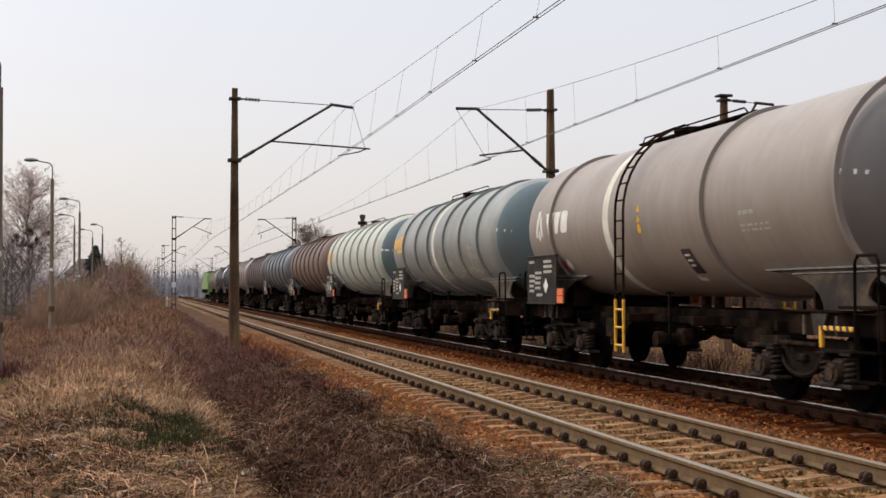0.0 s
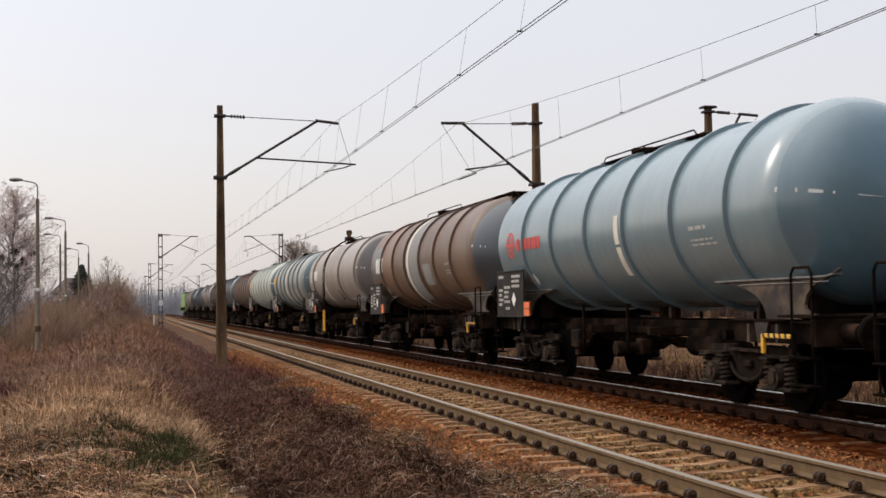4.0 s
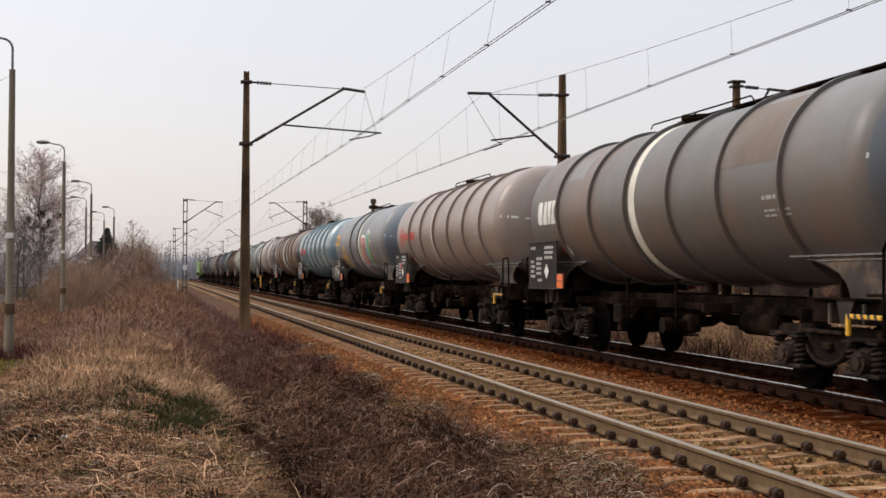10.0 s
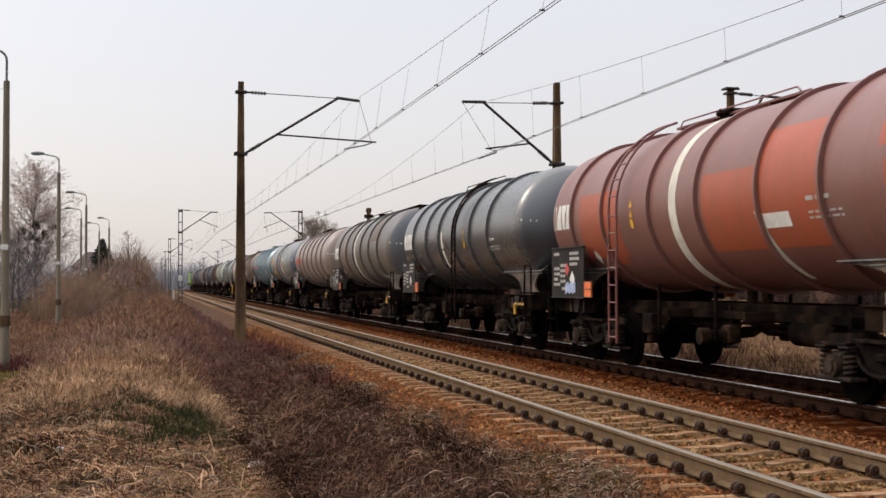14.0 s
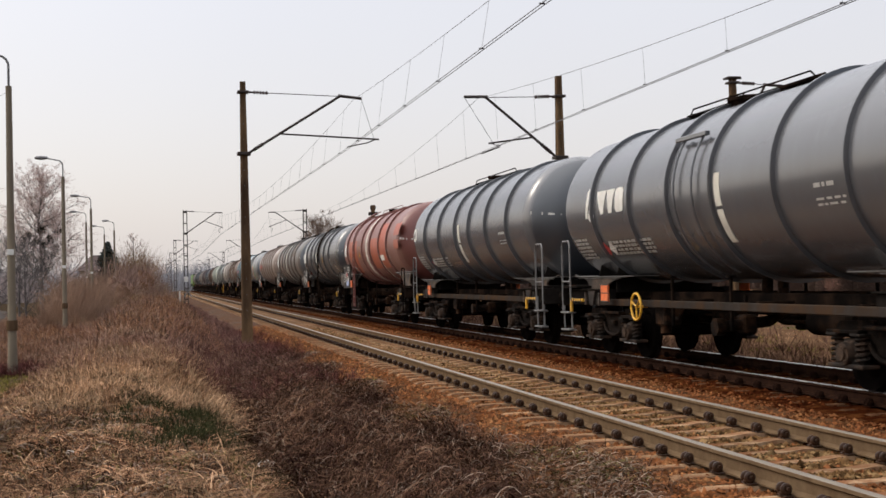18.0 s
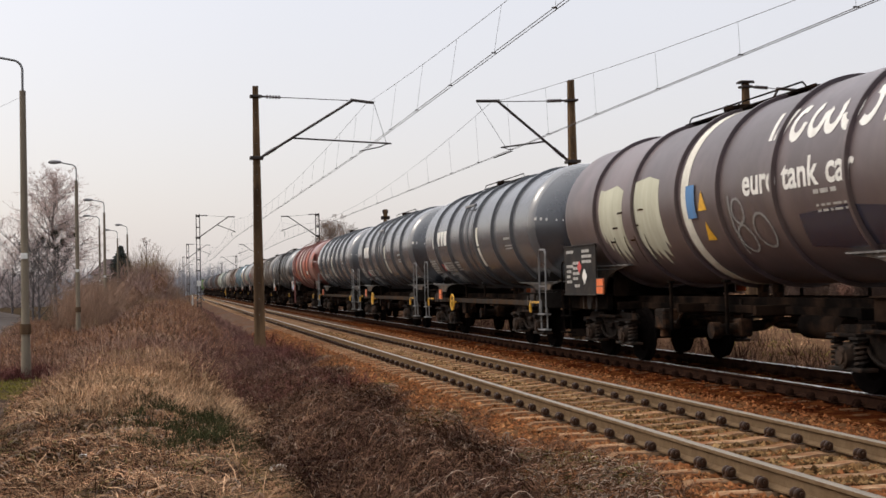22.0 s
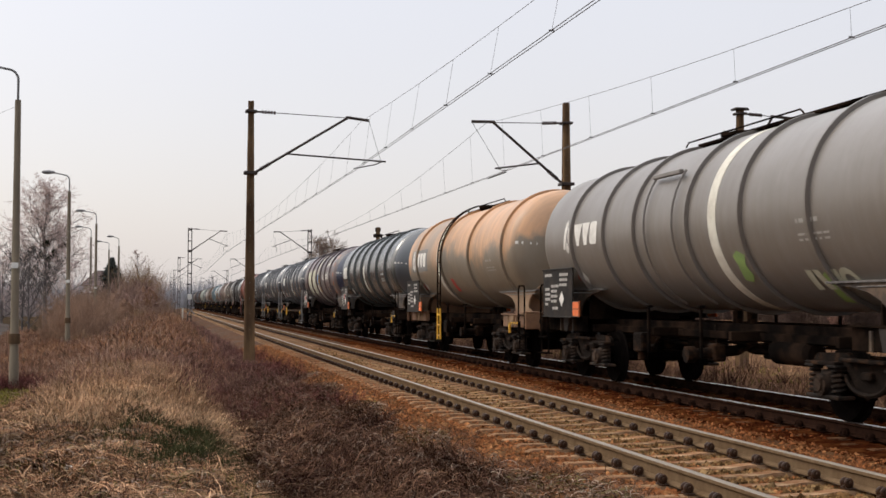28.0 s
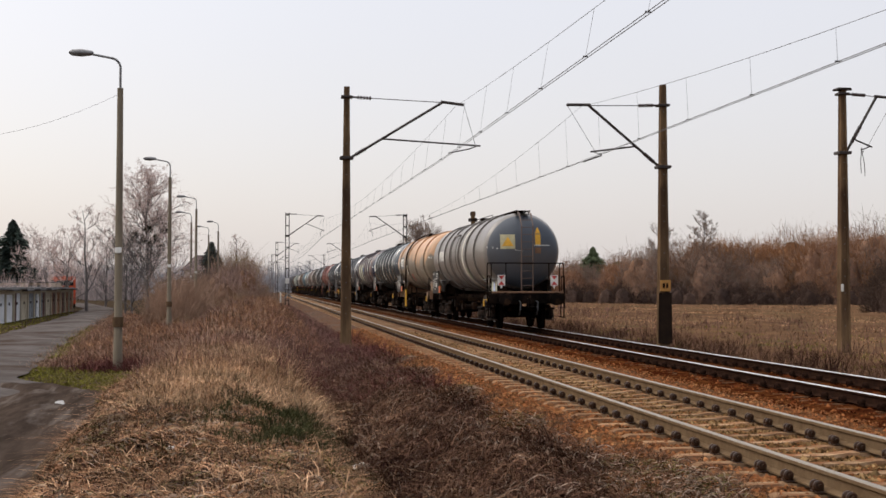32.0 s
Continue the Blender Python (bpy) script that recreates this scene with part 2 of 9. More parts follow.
M = {
    "soil": mat("litter_soil", (0.064, 0.045, 0.029), (0.027, 0.0185, 0.0125), 1.8, 0.95, bump=0.9, bscale=9, c=(0.02975, 0.03384, 0.00945), cscale=0.35, cut=(0.58, 0.72), spec=0),
    "field": mat("dry_field", (0.1456, 0.08271, 0.04458), (0.06423, 0.03548, 0.02015), 0.4, 0.95, bump=0.6, bscale=4, c=(0.06138, 0.05627, 0.0266), cscale=0.3, cut=(0.55, 0.7), spec=0.0),
    "ballast": mat("rusty_ballast", (0.0969, 0.0456, 0.0228), (0.03876, 0.01938, 0.01083), 9, 0.95, bump=1.0, bscale=22, c=(0.12, 0.064, 0.03), cscale=3.0, spec=0),
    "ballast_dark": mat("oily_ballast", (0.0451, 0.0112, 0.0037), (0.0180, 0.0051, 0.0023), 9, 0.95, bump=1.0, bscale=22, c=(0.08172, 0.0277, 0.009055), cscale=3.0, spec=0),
    "stone": mat("ballast_stone", (0.2108, 0.07627, 0.02702), (0.07786, 0.03203, 0.01516), 14, 0.95, island=0.6, c=(0.235, 0.11, 0.045), cscale=6, cut=(0.52, 0.62), spec=0),
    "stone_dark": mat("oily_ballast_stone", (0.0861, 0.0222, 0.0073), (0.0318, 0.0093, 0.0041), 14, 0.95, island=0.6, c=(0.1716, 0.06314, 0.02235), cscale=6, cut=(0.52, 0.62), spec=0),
    "asphalt": mat("worn_asphalt", (0.1136, 0.09836, 0.09055), (0.07141, 0.06118, 0.05563), 0.9, 0.95, bump=0.12, bscale=14, c=(0.0552, 0.04013, 0.03226), cscale=0.55, cut=(0.48, 0.66), spec=0.0),
    "mud": mat("brown_mud", (0.062, 0.045, 0.035), (0.028, 0.02, 0.0155), 1.7, 0.75, bump=1.0, bscale=6, stretch=(3.2, 0.45, 1), c=(0.095, 0.076, 0.064), cscale=1.1, cut=(0.52, 0.66), spec=0.0),
    "puddle": mat("puddle_water", (0.03, 0.03, 0.03), (0.025, 0.025, 0.025), 1, 0.03),
    "sleeper": mat("concrete_sleeper", (0.3841, 0.2644, 0.1577), (0.2304, 0.1434, 0.08311), 5, 0.92, bump=0.4, bscale=60, vary=0.22, c=(0.1838, 0.0828, 0.04001), cscale=2.2, spec=0),
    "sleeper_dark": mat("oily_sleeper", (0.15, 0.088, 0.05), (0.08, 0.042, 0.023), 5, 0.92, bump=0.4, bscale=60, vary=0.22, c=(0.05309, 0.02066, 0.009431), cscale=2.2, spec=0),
    "rail_side": mat("rail_web", (0.1689, 0.1142, 0.06633), (0.1104, 0.06963, 0.03894), 6, 0.8, bump=0.2, bscale=40, spec=0),
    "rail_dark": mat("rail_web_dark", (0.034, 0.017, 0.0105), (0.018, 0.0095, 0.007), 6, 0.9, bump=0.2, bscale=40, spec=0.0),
    "rail_bright": mat("rail_head_polished", (0.78, 0.76, 0.74), (0.5, 0.47, 0.44), 8, 0.26, metal=0.9, stretch=(4, 0.3, 1)),
    "rail_top": mat("rail_head_worn", (0.215, 0.178, 0.132), (0.15, 0.12, 0.088), 8, 0.5, metal=0.2, stretch=(4, 0.3, 1)),
    "clip": mat("fastening_iron", (0.05814, 0.03078, 0.01881), (0.02565, 0.01539, 0.01026), 20, 0.34, bump=0.1, bscale=80, c=(0.05, 0.024, 0.013), cscale=25, spec=0.12),
    "concrete": mat("mast_concrete", (0.115, 0.072, 0.042), (0.052, 0.032, 0.02), 2.2, 0.95, bump=0.4, bscale=30, stretch=(1, 1, 0.25), c=(0.185, 0.118, 0.064), cscale=1.5, spec=0.0),
    "lamp_concrete": mat("lamp_concrete", (0.235, 0.19, 0.13), (0.14, 0.11, 0.075), 2.2, 0.9, bump=0.3, bscale=30, stretch=(1, 1, 0.25)),
    "steel": mat("weathered_steel", (0.055, 0.04, 0.032), (0.03, 0.023, 0.02), 8, 0.6, metal=0.4, bump=0.2),
    "galv": mat("galvanised_steel", (0.22, 0.215, 0.21), (0.15, 0.145, 0.14), 10, 0.5, metal=0.5),
    "insulator": mat("brown_insulator", (0.045, 0.025, 0.02), (0.03, 0.018, 0.015), 10, 0.25),
    "wire": mat("copper_wire", (0.10, 0.09, 0.09), (0.07, 0.065, 0.065), 10, 0.5, metal=0.5),
    # grimy iron, set darker still: the shade beneath the tanks is in these colours
    "shaded_grease": mat("bogie_grime_shade", (0.0136, 0.0096, 0.0072), (0.0056, 0.00416, 0.00352), 7, 0.7, bump=0.4, bscale=30, c=(0.055, 0.028, 0.015), cscale=3, cut=(0.5, 0.7), vary=0.45, spec=0.03),
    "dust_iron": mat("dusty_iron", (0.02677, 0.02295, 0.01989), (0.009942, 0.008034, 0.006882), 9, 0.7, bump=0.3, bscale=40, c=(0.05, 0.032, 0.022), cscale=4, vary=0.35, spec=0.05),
    "frame": mat("underframe_grime_shade", (0.0072, 0.00588, 0.0051), (0.0033, 0.00276, 0.00252), 4, 0.62, bump=0.2, bscale=30, c=(0.026, 0.016, 0.011), cscale=1.1, spec=0.0),
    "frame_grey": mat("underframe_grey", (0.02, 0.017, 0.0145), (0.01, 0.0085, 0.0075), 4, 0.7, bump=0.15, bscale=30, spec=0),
    "saddle": mat("saddle_grime_shade", (0.052, 0.0424, 0.0368), (0.0256, 0.0208, 0.0184), 3, 0.6, bump=0.15, bscale=30, c=(0.11, 0.078, 0.055), cscale=2, vary=0.3, spec=0.1),
    # paler than the saddle plate: the flange's edge highlight is in this colour
    "lip": mat("pale_flange", (0.17, 0.16, 0.148), (0.075, 0.066, 0.06), 7, 0.5, spec=0.4),
    "frame_rust": mat("underframe_rust", (0.24, 0.12, 0.055), (0.13, 0.065, 0.035), 4, 0.7, bump=0.2, bscale=30),
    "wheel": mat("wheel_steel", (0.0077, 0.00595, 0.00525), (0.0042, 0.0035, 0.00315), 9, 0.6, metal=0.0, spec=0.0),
    "panel": mat("data_panel_black", (0.0156, 0.0138, 0.0126), (0.0096, 0.0087, 0.0084), 5, 0.55, c=(0.03, 0.0228, 0.018), cscale=4, spec=0.1),
    "white": mat("white_marking", (0.74, 0.72, 0.66), (0.58, 0.55, 0.49), 5, 0.6),
    "cream": mat("aged_white_marking", (0.66, 0.63, 0.53), (0.5, 0.46, 0.38), 5, 0.65),
    "orange": mat("orange_plate", (0.80, 0.17, 0.03), (0.62, 0.13, 0.03), 9, 0.45),
    "red": mat("red_marking", (0.55, 0.05, 0.04), (0.42, 0.045, 0.04), 6, 0.55),
    "yellow": mat("yellow_paint", (0.78, 0.42, 0.02), (0.55, 0.28, 0.025), 14, 0.5),
    "black": mat("black_paint", (0.02, 0.02, 0.02), (0.012, 0.012, 0.012), 6, 0.5),
    "straw": mat("dry_straw", (0.55, 0.348, 0.204), (0.297, 0.176, 0.102), 0.9, 0.85, island=0.8, c=(0.162, 0.1134, 0.0648), cscale=0.8, cut=(0.48, 0.66), spec=0),
    "tawny": mat("tawny_stems", (0.315, 0.164, 0.088), (0.16, 0.081, 0.046), 0.9, 0.85, island=0.8, c=(0.0935, 0.066, 0.0385), cscale=0.9, cut=(0.5, 0.68), spec=0),
    "russet": mat("russet_stalks", (0.26, 0.145, 0.105), (0.135, 0.075, 0.058), 0.5, 0.9, island=0.8, c=(0.32, 0.215, 0.15), cscale=0.6, spec=0.0),
    "moss_olive": mat("olive_moss", (0.12, 0.1, 0.035), (0.06, 0.05, 0.022), 1.2, 0.9, island=0.6, spec=0),
    "stem_grey": mat("weathered_stems", (0.2750, 0.2063, 0.1562), (0.1375, 0.1000, 0.0750), 0.9, 0.9, island=0.7, spec=0),
    "cane": mat("bramble_cane", (0.165, 0.0924, 0.05544), (0.07656, 0.04092, 0.0264), 0.8, 0.85, island=0.7, spec=0),
    "olive_twig": mat("olive_brown_twigs", (0.3159, 0.2032, 0.1378), (0.2021, 0.1283, 0.0918), 0.2, 0.95, island=0.4, spec=0.0),
    "far_bramble": mat("reddish_bramble", (0.2, 0.11, 0.088), (0.1, 0.055, 0.046), 0.6, 0.9, island=0.6, spec=0),
    "ballast_far": mat("greyish_far_ballast", (0.115, 0.075, 0.054), (0.06, 0.04, 0.03), 5, 0.95, bump=1.0, bscale=12, c=(0.09, 0.045, 0.026), cscale=0.8, spec=0),
    "bramble": mat("dark_bramble", (0.0574, 0.0281, 0.0193), (0.0300, 0.0155, 0.0118), 0.8, 0.85, island=0.8, spec=0),
    "moss": mat("green_grass", (0.192, 0.1709, 0.03011), (0.12, 0.108, 0.02258), 3, 0.8, island=0.4, spec=0),
    "juniper": mat("low_evergreen", (0.058, 0.056, 0.024), (0.024, 0.026, 0.012), 3, 0.8, island=0.4, spec=0),
    "bark": mat("grey_bark", (0.13, 0.11, 0.10), (0.07, 0.058, 0.053), 5, 0.9, bump=0.4, bscale=20),
    "birch": mat("birch_bark", (0.24, 0.21, 0.19), (0.08, 0.066, 0.06), 6, 0.8, stretch=(1, 1, 2)),
    "twig": mat("pale_twigs", (0.6210, 0.4890, 0.4388), (0.4192, 0.3190, 0.2835), 0.5, 0.9, island=0.3),
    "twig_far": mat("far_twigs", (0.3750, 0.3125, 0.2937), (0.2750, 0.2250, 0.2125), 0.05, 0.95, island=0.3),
    "straw_field": mat("field_straw", (0.4604, 0.2766, 0.1566), (0.2451, 0.1383, 0.07888), 0.25, 0.9, island=0.7, c=(0.1425, 0.07885, 0.0494), cscale=0.12, cut=(0.45, 0.6), spec=0.0),
    "stone_pale": mat("greyish_ballast_stone", (0.1425, 0.07752, 0.03192), (0.05016, 0.02622, 0.0114), 14, 0.95, island=0.7, c=(0.2, 0.125, 0.058), cscale=6, cut=(0.5, 0.62), spec=0.0),
    "twig_pink": mat("pinkish_twigs", (0.3024, 0.1998, 0.165), (0.1904, 0.1242, 0.1045), 0.1, 0.95, island=0.5, c=(0.22, 0.15, 0.075), cscale=0.08, spec=0.0),
    "thicket": mat("brown_thicket", (0.3306, 0.1741, 0.09737), (0.1959, 0.113, 0.07872), 0.07, 0.95, island=0.18, c=(0.2223, 0.09936, 0.03663), cscale=0.045, cut=(0.45, 0.62), spec=0.0),
    "thicket_grey": mat("grey_thicket", (0.2523, 0.1789, 0.1356), (0.1552, 0.1118, 0.09042), 0.07, 0.95, island=0.18, spec=0.0),
    "dull_white": mat("dull_white_lettering", (0.42, 0.40, 0.36), (0.3, 0.28, 0.25), 9, 0.7),
    "mast_plate": mat("mast_plate_ochre", (0.46, 0.22, 0.045), (0.32, 0.15, 0.035), 9, 0.6),
    "tar": mat("mast_foot_tar", (0.028, 0.018, 0.012), (0.016, 0.011, 0.009), 4, 0.9, bump=0.3, spec=0.0),
    "sill_grey": mat("sill_grey", (0.05, 0.042, 0.036), (0.026, 0.022, 0.019), 4, 0.75, c=(0.06, 0.036, 0.022), cscale=2, spec=0.0),
    "bare_dark": mat("dark_bush_twigs", (0.09, 0.06, 0.045), (0.05, 0.034, 0.027), 0.3, 0.95, island=0.3, spec=0.0),
    "red_cane": mat("red_bramble_cane", (0.13, 0.05, 0.042), (0.06, 0.026, 0.024), 0.7, 0.9, island=0.7, spec=0.0),
    "pine_green": mat("pine_needles", (0.14, 0.165, 0.085), (0.07, 0.085, 0.05), 2, 0.85, island=0.6, spec=0.1),
    # needles lightened and greyed: the haze before the far conifer is painted in
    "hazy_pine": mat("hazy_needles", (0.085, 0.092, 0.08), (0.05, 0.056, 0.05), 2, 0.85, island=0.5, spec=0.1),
    # colour darkened for the shade inside bushes and at the scrub's foot
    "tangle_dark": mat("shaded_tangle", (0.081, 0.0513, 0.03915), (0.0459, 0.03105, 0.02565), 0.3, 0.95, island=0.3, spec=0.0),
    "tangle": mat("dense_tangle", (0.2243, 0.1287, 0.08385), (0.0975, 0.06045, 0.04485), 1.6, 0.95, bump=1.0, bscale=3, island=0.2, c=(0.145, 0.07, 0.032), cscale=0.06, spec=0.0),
    "pale_label": mat("pale_label", (0.52, 0.46, 0.26), (0.4, 0.35, 0.2), 6, 0.6),
    "star": mat("star_orange", (0.46, 0.155, 0.05), (0.34, 0.11, 0.04), 6, 0.6),
    "fir": mat("conifer_needles", (0.028, 0.045, 0.03), (0.016, 0.026, 0.018), 2, 0.8, island=0.5),
    # pale grey because distance haze is put into the wood's colour
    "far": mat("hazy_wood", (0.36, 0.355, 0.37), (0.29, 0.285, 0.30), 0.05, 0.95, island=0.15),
    "mistletoe": mat("mistletoe", (0.06, 0.055, 0.03), (0.04, 0.04, 0.022), 3, 0.8, island=0.4),
}


# ---- building kit ----
class Kit:
    """Collects vertices and faces of one part."""

    def __init__(self):
        self.v, self.f = [], []

    def add(self, vs, fs):
        k = len(self.v)
        self.v += [tuple(p) for p in vs]
        self.f += [tuple(i + k for i in q) for q in fs]
        return self

    def box(self, cx, cy, cz, sx, sy, sz, ch=0.0, m=None):
        hx, hy, hz = sx / 2, sy / 2, sz / 2
        ch = min(ch, 0.45 * min(sx, sy, sz))
        if ch <= 0:
            vs = [(i * hx, j * hy, k * hz) for i in (-1, 1) for j in (-1, 1) for k in (-1, 1)]
            fs = [(0, 1, 3, 2), (4, 6, 7, 5), (0, 4, 5, 1), (2, 3, 7, 6), (0, 2, 6, 4), (1, 5, 7, 3)]
        else:
            vs, ix = [], {}
            for i in (-1, 1):
                for j in (-1, 1):
                    for k in (-1, 1):
                        for ax in range(3):
                            q = [i * (hx - ch), j * (hy - ch), k * (hz - ch)]
                            q[ax] = (i, j, k)[ax] * (hx, hy, hz)[ax]
                            ix[i, j, k, ax] = len(vs)
                            vs.append(q)
            fs = []
            for ax in range(3):
                u, w = (ax + 1) % 3, (ax + 2) % 3
                for s in (-1, 1):
                    ring = []
                    for a, b in ((-1, -1), (1, -1), (1, 1), (-1, 1)):
                        key = [0, 0, 0]
                        key[ax], key[u], key[w] = s, a, b
                        ring.append(ix[key[0], key[1], key[2], ax])
                    fs.append(ring if s > 0 else ring[::-1])
                for a in (-1, 1):
                    for b in (-1, 1):
                        k1, k2 = [0, 0, 0], [0, 0, 0]
                        k1[ax], k1[u], k1[w] = -1, a, b
                        k2[ax], k2[u], k2[w] = 1, a, b
                        e = [ix[(*k1, u)], ix[(*k2, u)], ix[(*k2, w)], ix[(*k1, w)]]
                        fs.append(e[::-1] if a * b > 0 else e)
            for i in (-1, 1):
                for j in (-1, 1):
                    for k in (-1, 1):
                        e = [ix[i, j, k, 0], ix[i, j, k, 1], ix[i, j, k, 2]]
                        fs.append(e if i * j * k > 0 else e[::-1])
        c = Vector((cx, cy, cz))
        vs = [(m @ Vector(p) if m else Vector(p)) + c for p in vs]
        return self.add(vs, fs)

    def tube(self, pts, r, seg=8, r2=None, caps=True):
        pts = [Vector(p) for p in pts]
        vs, fs = [], []
        n = len(pts)
        side = None
        for i, p in enumerate(pts):
            d = (pts[min(i + 1, n - 1)] - pts[max(i - 1, 0)]).normalized()
            if side is None:
                side = d.cross(Vector((0, 0, 1)))
                if side.length < 1e-3:
                    side = d.cross(Vector((0, 1, 0)))
            side = (side - d * side.dot(d)).normalized()
            up = d.cross(side)
            rr = r if r2 is None else r + (r2 - r) * i / (n - 1)
            for k in range(seg):
                a = 2 * math.pi * k / seg
                vs.append(p + side * (rr * math.cos(a)) + up * (rr * math.sin(a)))
        for i in range(n - 1):
            for k in range(seg):
                a, b = i * seg + k, i * seg + (k + 1) % seg
                fs.append((a, a + seg, b + seg, b))
        if caps:
            fs.append(tuple(range(seg)))
            fs.append(tuple(range((n - 1) * seg, n * seg))[::-1])
        return self.add(vs, fs)

    def lathe(self, prof, seg=48, axis="y", z=0.0, a0=0.0, a1=360.0, x=0.0):
        """prof: (along, radius). Turned about an axis along y (through z and x) or a vertical one."""
        full = abs(a1 - a0) > 359.9
        n = seg if full else seg + 1
        vs, fs = [], []
        for y, r in prof:
            for k in range(n):
                a = radians(a0 + (a1 - a0) * k / seg)
                vs.append((x + r * math.cos(a), y, z + r * math.sin(a)) if axis == "y" else (x + r * math.cos(a), r * math.sin(a), y))
        for i in range(len(prof) - 1):
            for k in range(seg):
                k2 = (k + 1) % n
                a, b, c, d = i * n + k, i * n + k2, (i + 1) * n + k2, (i + 1) * n + k
                fs.append((a, d, c, b) if axis == "y" else (a, b, c, d))
        return self.add(vs, fs)

    def prism(self, poly, x0, x1, plane="yz"):
        """A polygon given in the yz (or xz) plane, with depth between x0 and x1 (or along y)."""
        n = len(poly)
        put = (lambda d, p: (d, p[0], p[1])) if plane == "yz" else ((lambda d, p: (p[0], d, p[1])) if plane == "xz" else (lambda d, p: (p[0], p[1], d)))
        vs = [put(x0, p) for p in poly] + [put(x1, p) for p in poly]
        fs = [tuple(range(n))[::-1], tuple(range(n, 2 * n))] + [(i, (i + 1) % n, (i + 1) % n + n, i + n) for i in range(n)]
        return self.add(vs, fs)

    def mesh(self, name, material, smooth=30):
        me = bpy.data.meshes.new(name)
        me.from_pydata(self.v, [], self.f)
        me.materials.append(material)
        me.update()
        if smooth:
            me.shade_smooth()
            me.set_sharp_from_angle(angle=radians(smooth))
        return me


def part(name, me, parent=None, label="", at=None, material=None, smooth=30):
    """Links a Kit (or a mesh that is shared) as one object under its thing."""
    if isinstance(me, Kit):
        me = me.mesh(name, material, smooth)
    ob = new(name, me)
    if parent:
        ob.parent = parent
    if at is not None:
        ob.matrix_basis = at if isinstance(at, Matrix) else Matrix.Translation(at)
    if label:
        ob["label"] = label
    return ob


def thing(name, label, category, at=None, group="", kind=""):
    ob = new(name)
    ob.empty_display_size = 0.2
    if at is not None:
        ob.matrix_basis = at if isinstance(at, Matrix) else Matrix.Translation(at)
    return tagged(ob, label, category, group, kind)


def solid(name, kit, material, label, category="", group="", kind="", at=None, smooth=30):
    return tagged(part(name, kit, None, "", at, material, smooth), label, category, group, kind)


def raw(name, verts, faces, material):
    """A large mesh from arrays: faces all of one size."""
    me = bpy.data.meshes.new(name)
    verts, faces = np.asarray(verts, np.float32), np.asarray(faces, np.int32)
    k = faces.shape[1]
    me.vertices.add(len(verts))
    me.vertices.foreach_set("co", verts.ravel())
    me.loops.add(faces.size)
    me.loops.foreach_set("vertex_index", faces.ravel())
    me.polygons.add(len(faces))
    me.polygons.foreach_set("loop_start", np.arange(0, faces.size, k, dtype=np.int32))
    me.polygons.foreach_set("loop_total", np.full(len(faces), k, np.int32))
    me.materials.append(material)
    me.update(calc_edges=True)
    return me

# ---- the lie of the land ----
RAILS = (4.50, 6.00, 8.30, 9.80)          # the middles of the four rail heads
TC1, TC2 = 5.25, 9.05                      # the two track centres


def lerp_pts(x, xs, zs):
    return np.interp(x, xs, zs)


def waves(x, y):
    return (np.sin(x * 1.7 + y * 0.31) * np.cos(y * 0.83 - x * 0.4) * 0.5 + np.sin(x * 3.9 - y * 1.3) * np.sin(y * 2.1 + 1.7) * 0.3
            + np.sin(x * 0.45 + 2.0) * np.sin(y * 0.27 + 0.6) * 0.6)


def road_edge(y):
    """The right edge of the lane on the left."""
    return lerp_pts(y, [0, 10, 15, 19, 23, 25, 27, 30, 34, 38, 50, 66, 90, 110, 140, 400], [-1.7, -1.95, -2.25, -2.4, -2.85, -3.9, -4.8, -5.2, -5.4, -5.8, -7.0, -8.2, -10.0, -12.2, -18, -120])


def road_left(y):
    return lerp_pts(y, [0, 10, 20, 30, 45, 66, 90, 110, 140, 400], [-7.5, -7.6, -8.0, -8.6, -9.5, -10.9, -12.6, -14.6, -21, -126])


def ground_z(x, y):
    x, y = np.asarray(x, float), np.asarray(y, float)
    z = lerp_pts(x, [-4000, -60, -14, -5.5, -2.6, -1.6, -0.4, 0.5, 1.1, 1.7, 2.3, 3.0, 11.2, 12.4, 16, 60, 200, 4000],
                 [-0.5, -0.5, -0.45, -0.42, -0.40, -0.16, -0.12, -0.26, -0.76, -0.74, -0.44, -0.34, -0.34, -0.62, -0.55, -0.5, -0.5, -0.5])
    rough = np.clip(1 - np.abs(x + 0.0) / 3.2, 0, 1) + np.clip((x - 11.3) / 3, 0, 1) * 0.6
    bank = np.clip((x + 2.6) / 1.0, 0, 1) * np.clip((2.4 - x) / 1.0, 0, 1)
    z = z + (0.08 * waves(x, y) + 0.035 * np.sin(x * 7.1 + y * 2.3) * np.sin(y * 5.3 - x * 3.1)) * np.clip(rough, 0, 1)
    z = z + bank * lerp_pts(y, [0, 8, 14, 20, 30, 45, 80, 150], [0, -0.02, 0.0, 0.05, 0.12, 0.28, 0.45, 0.2])
    z = z + bank * 0.055 * (np.sin(x * 3.3 + 1.7 * np.sin(y * 1.3)) * np.sin(y * 2.1 + 1.2 * np.sin(x * 2.2)) + 0.5 * np.sin(x * 6.1 - y * 3.7)) * np.clip((30 - y) / 6, 0, 1)
    e, lft = road_edge(y), road_left(y)
    lane = np.clip((e + 0.25 - x) / 0.5, 0, 1) * np.clip((x - lft + 0.25) / 0.5, 0, 1)
    z = z * (1 - lane) + lane * -0.47
    trackbed = np.clip((x - 2.6) / 0.4, 0, 1) * np.clip((11.6 - x) / 0.4, 0, 1)
    return z * (1 - trackbed) + trackbed * -0.46


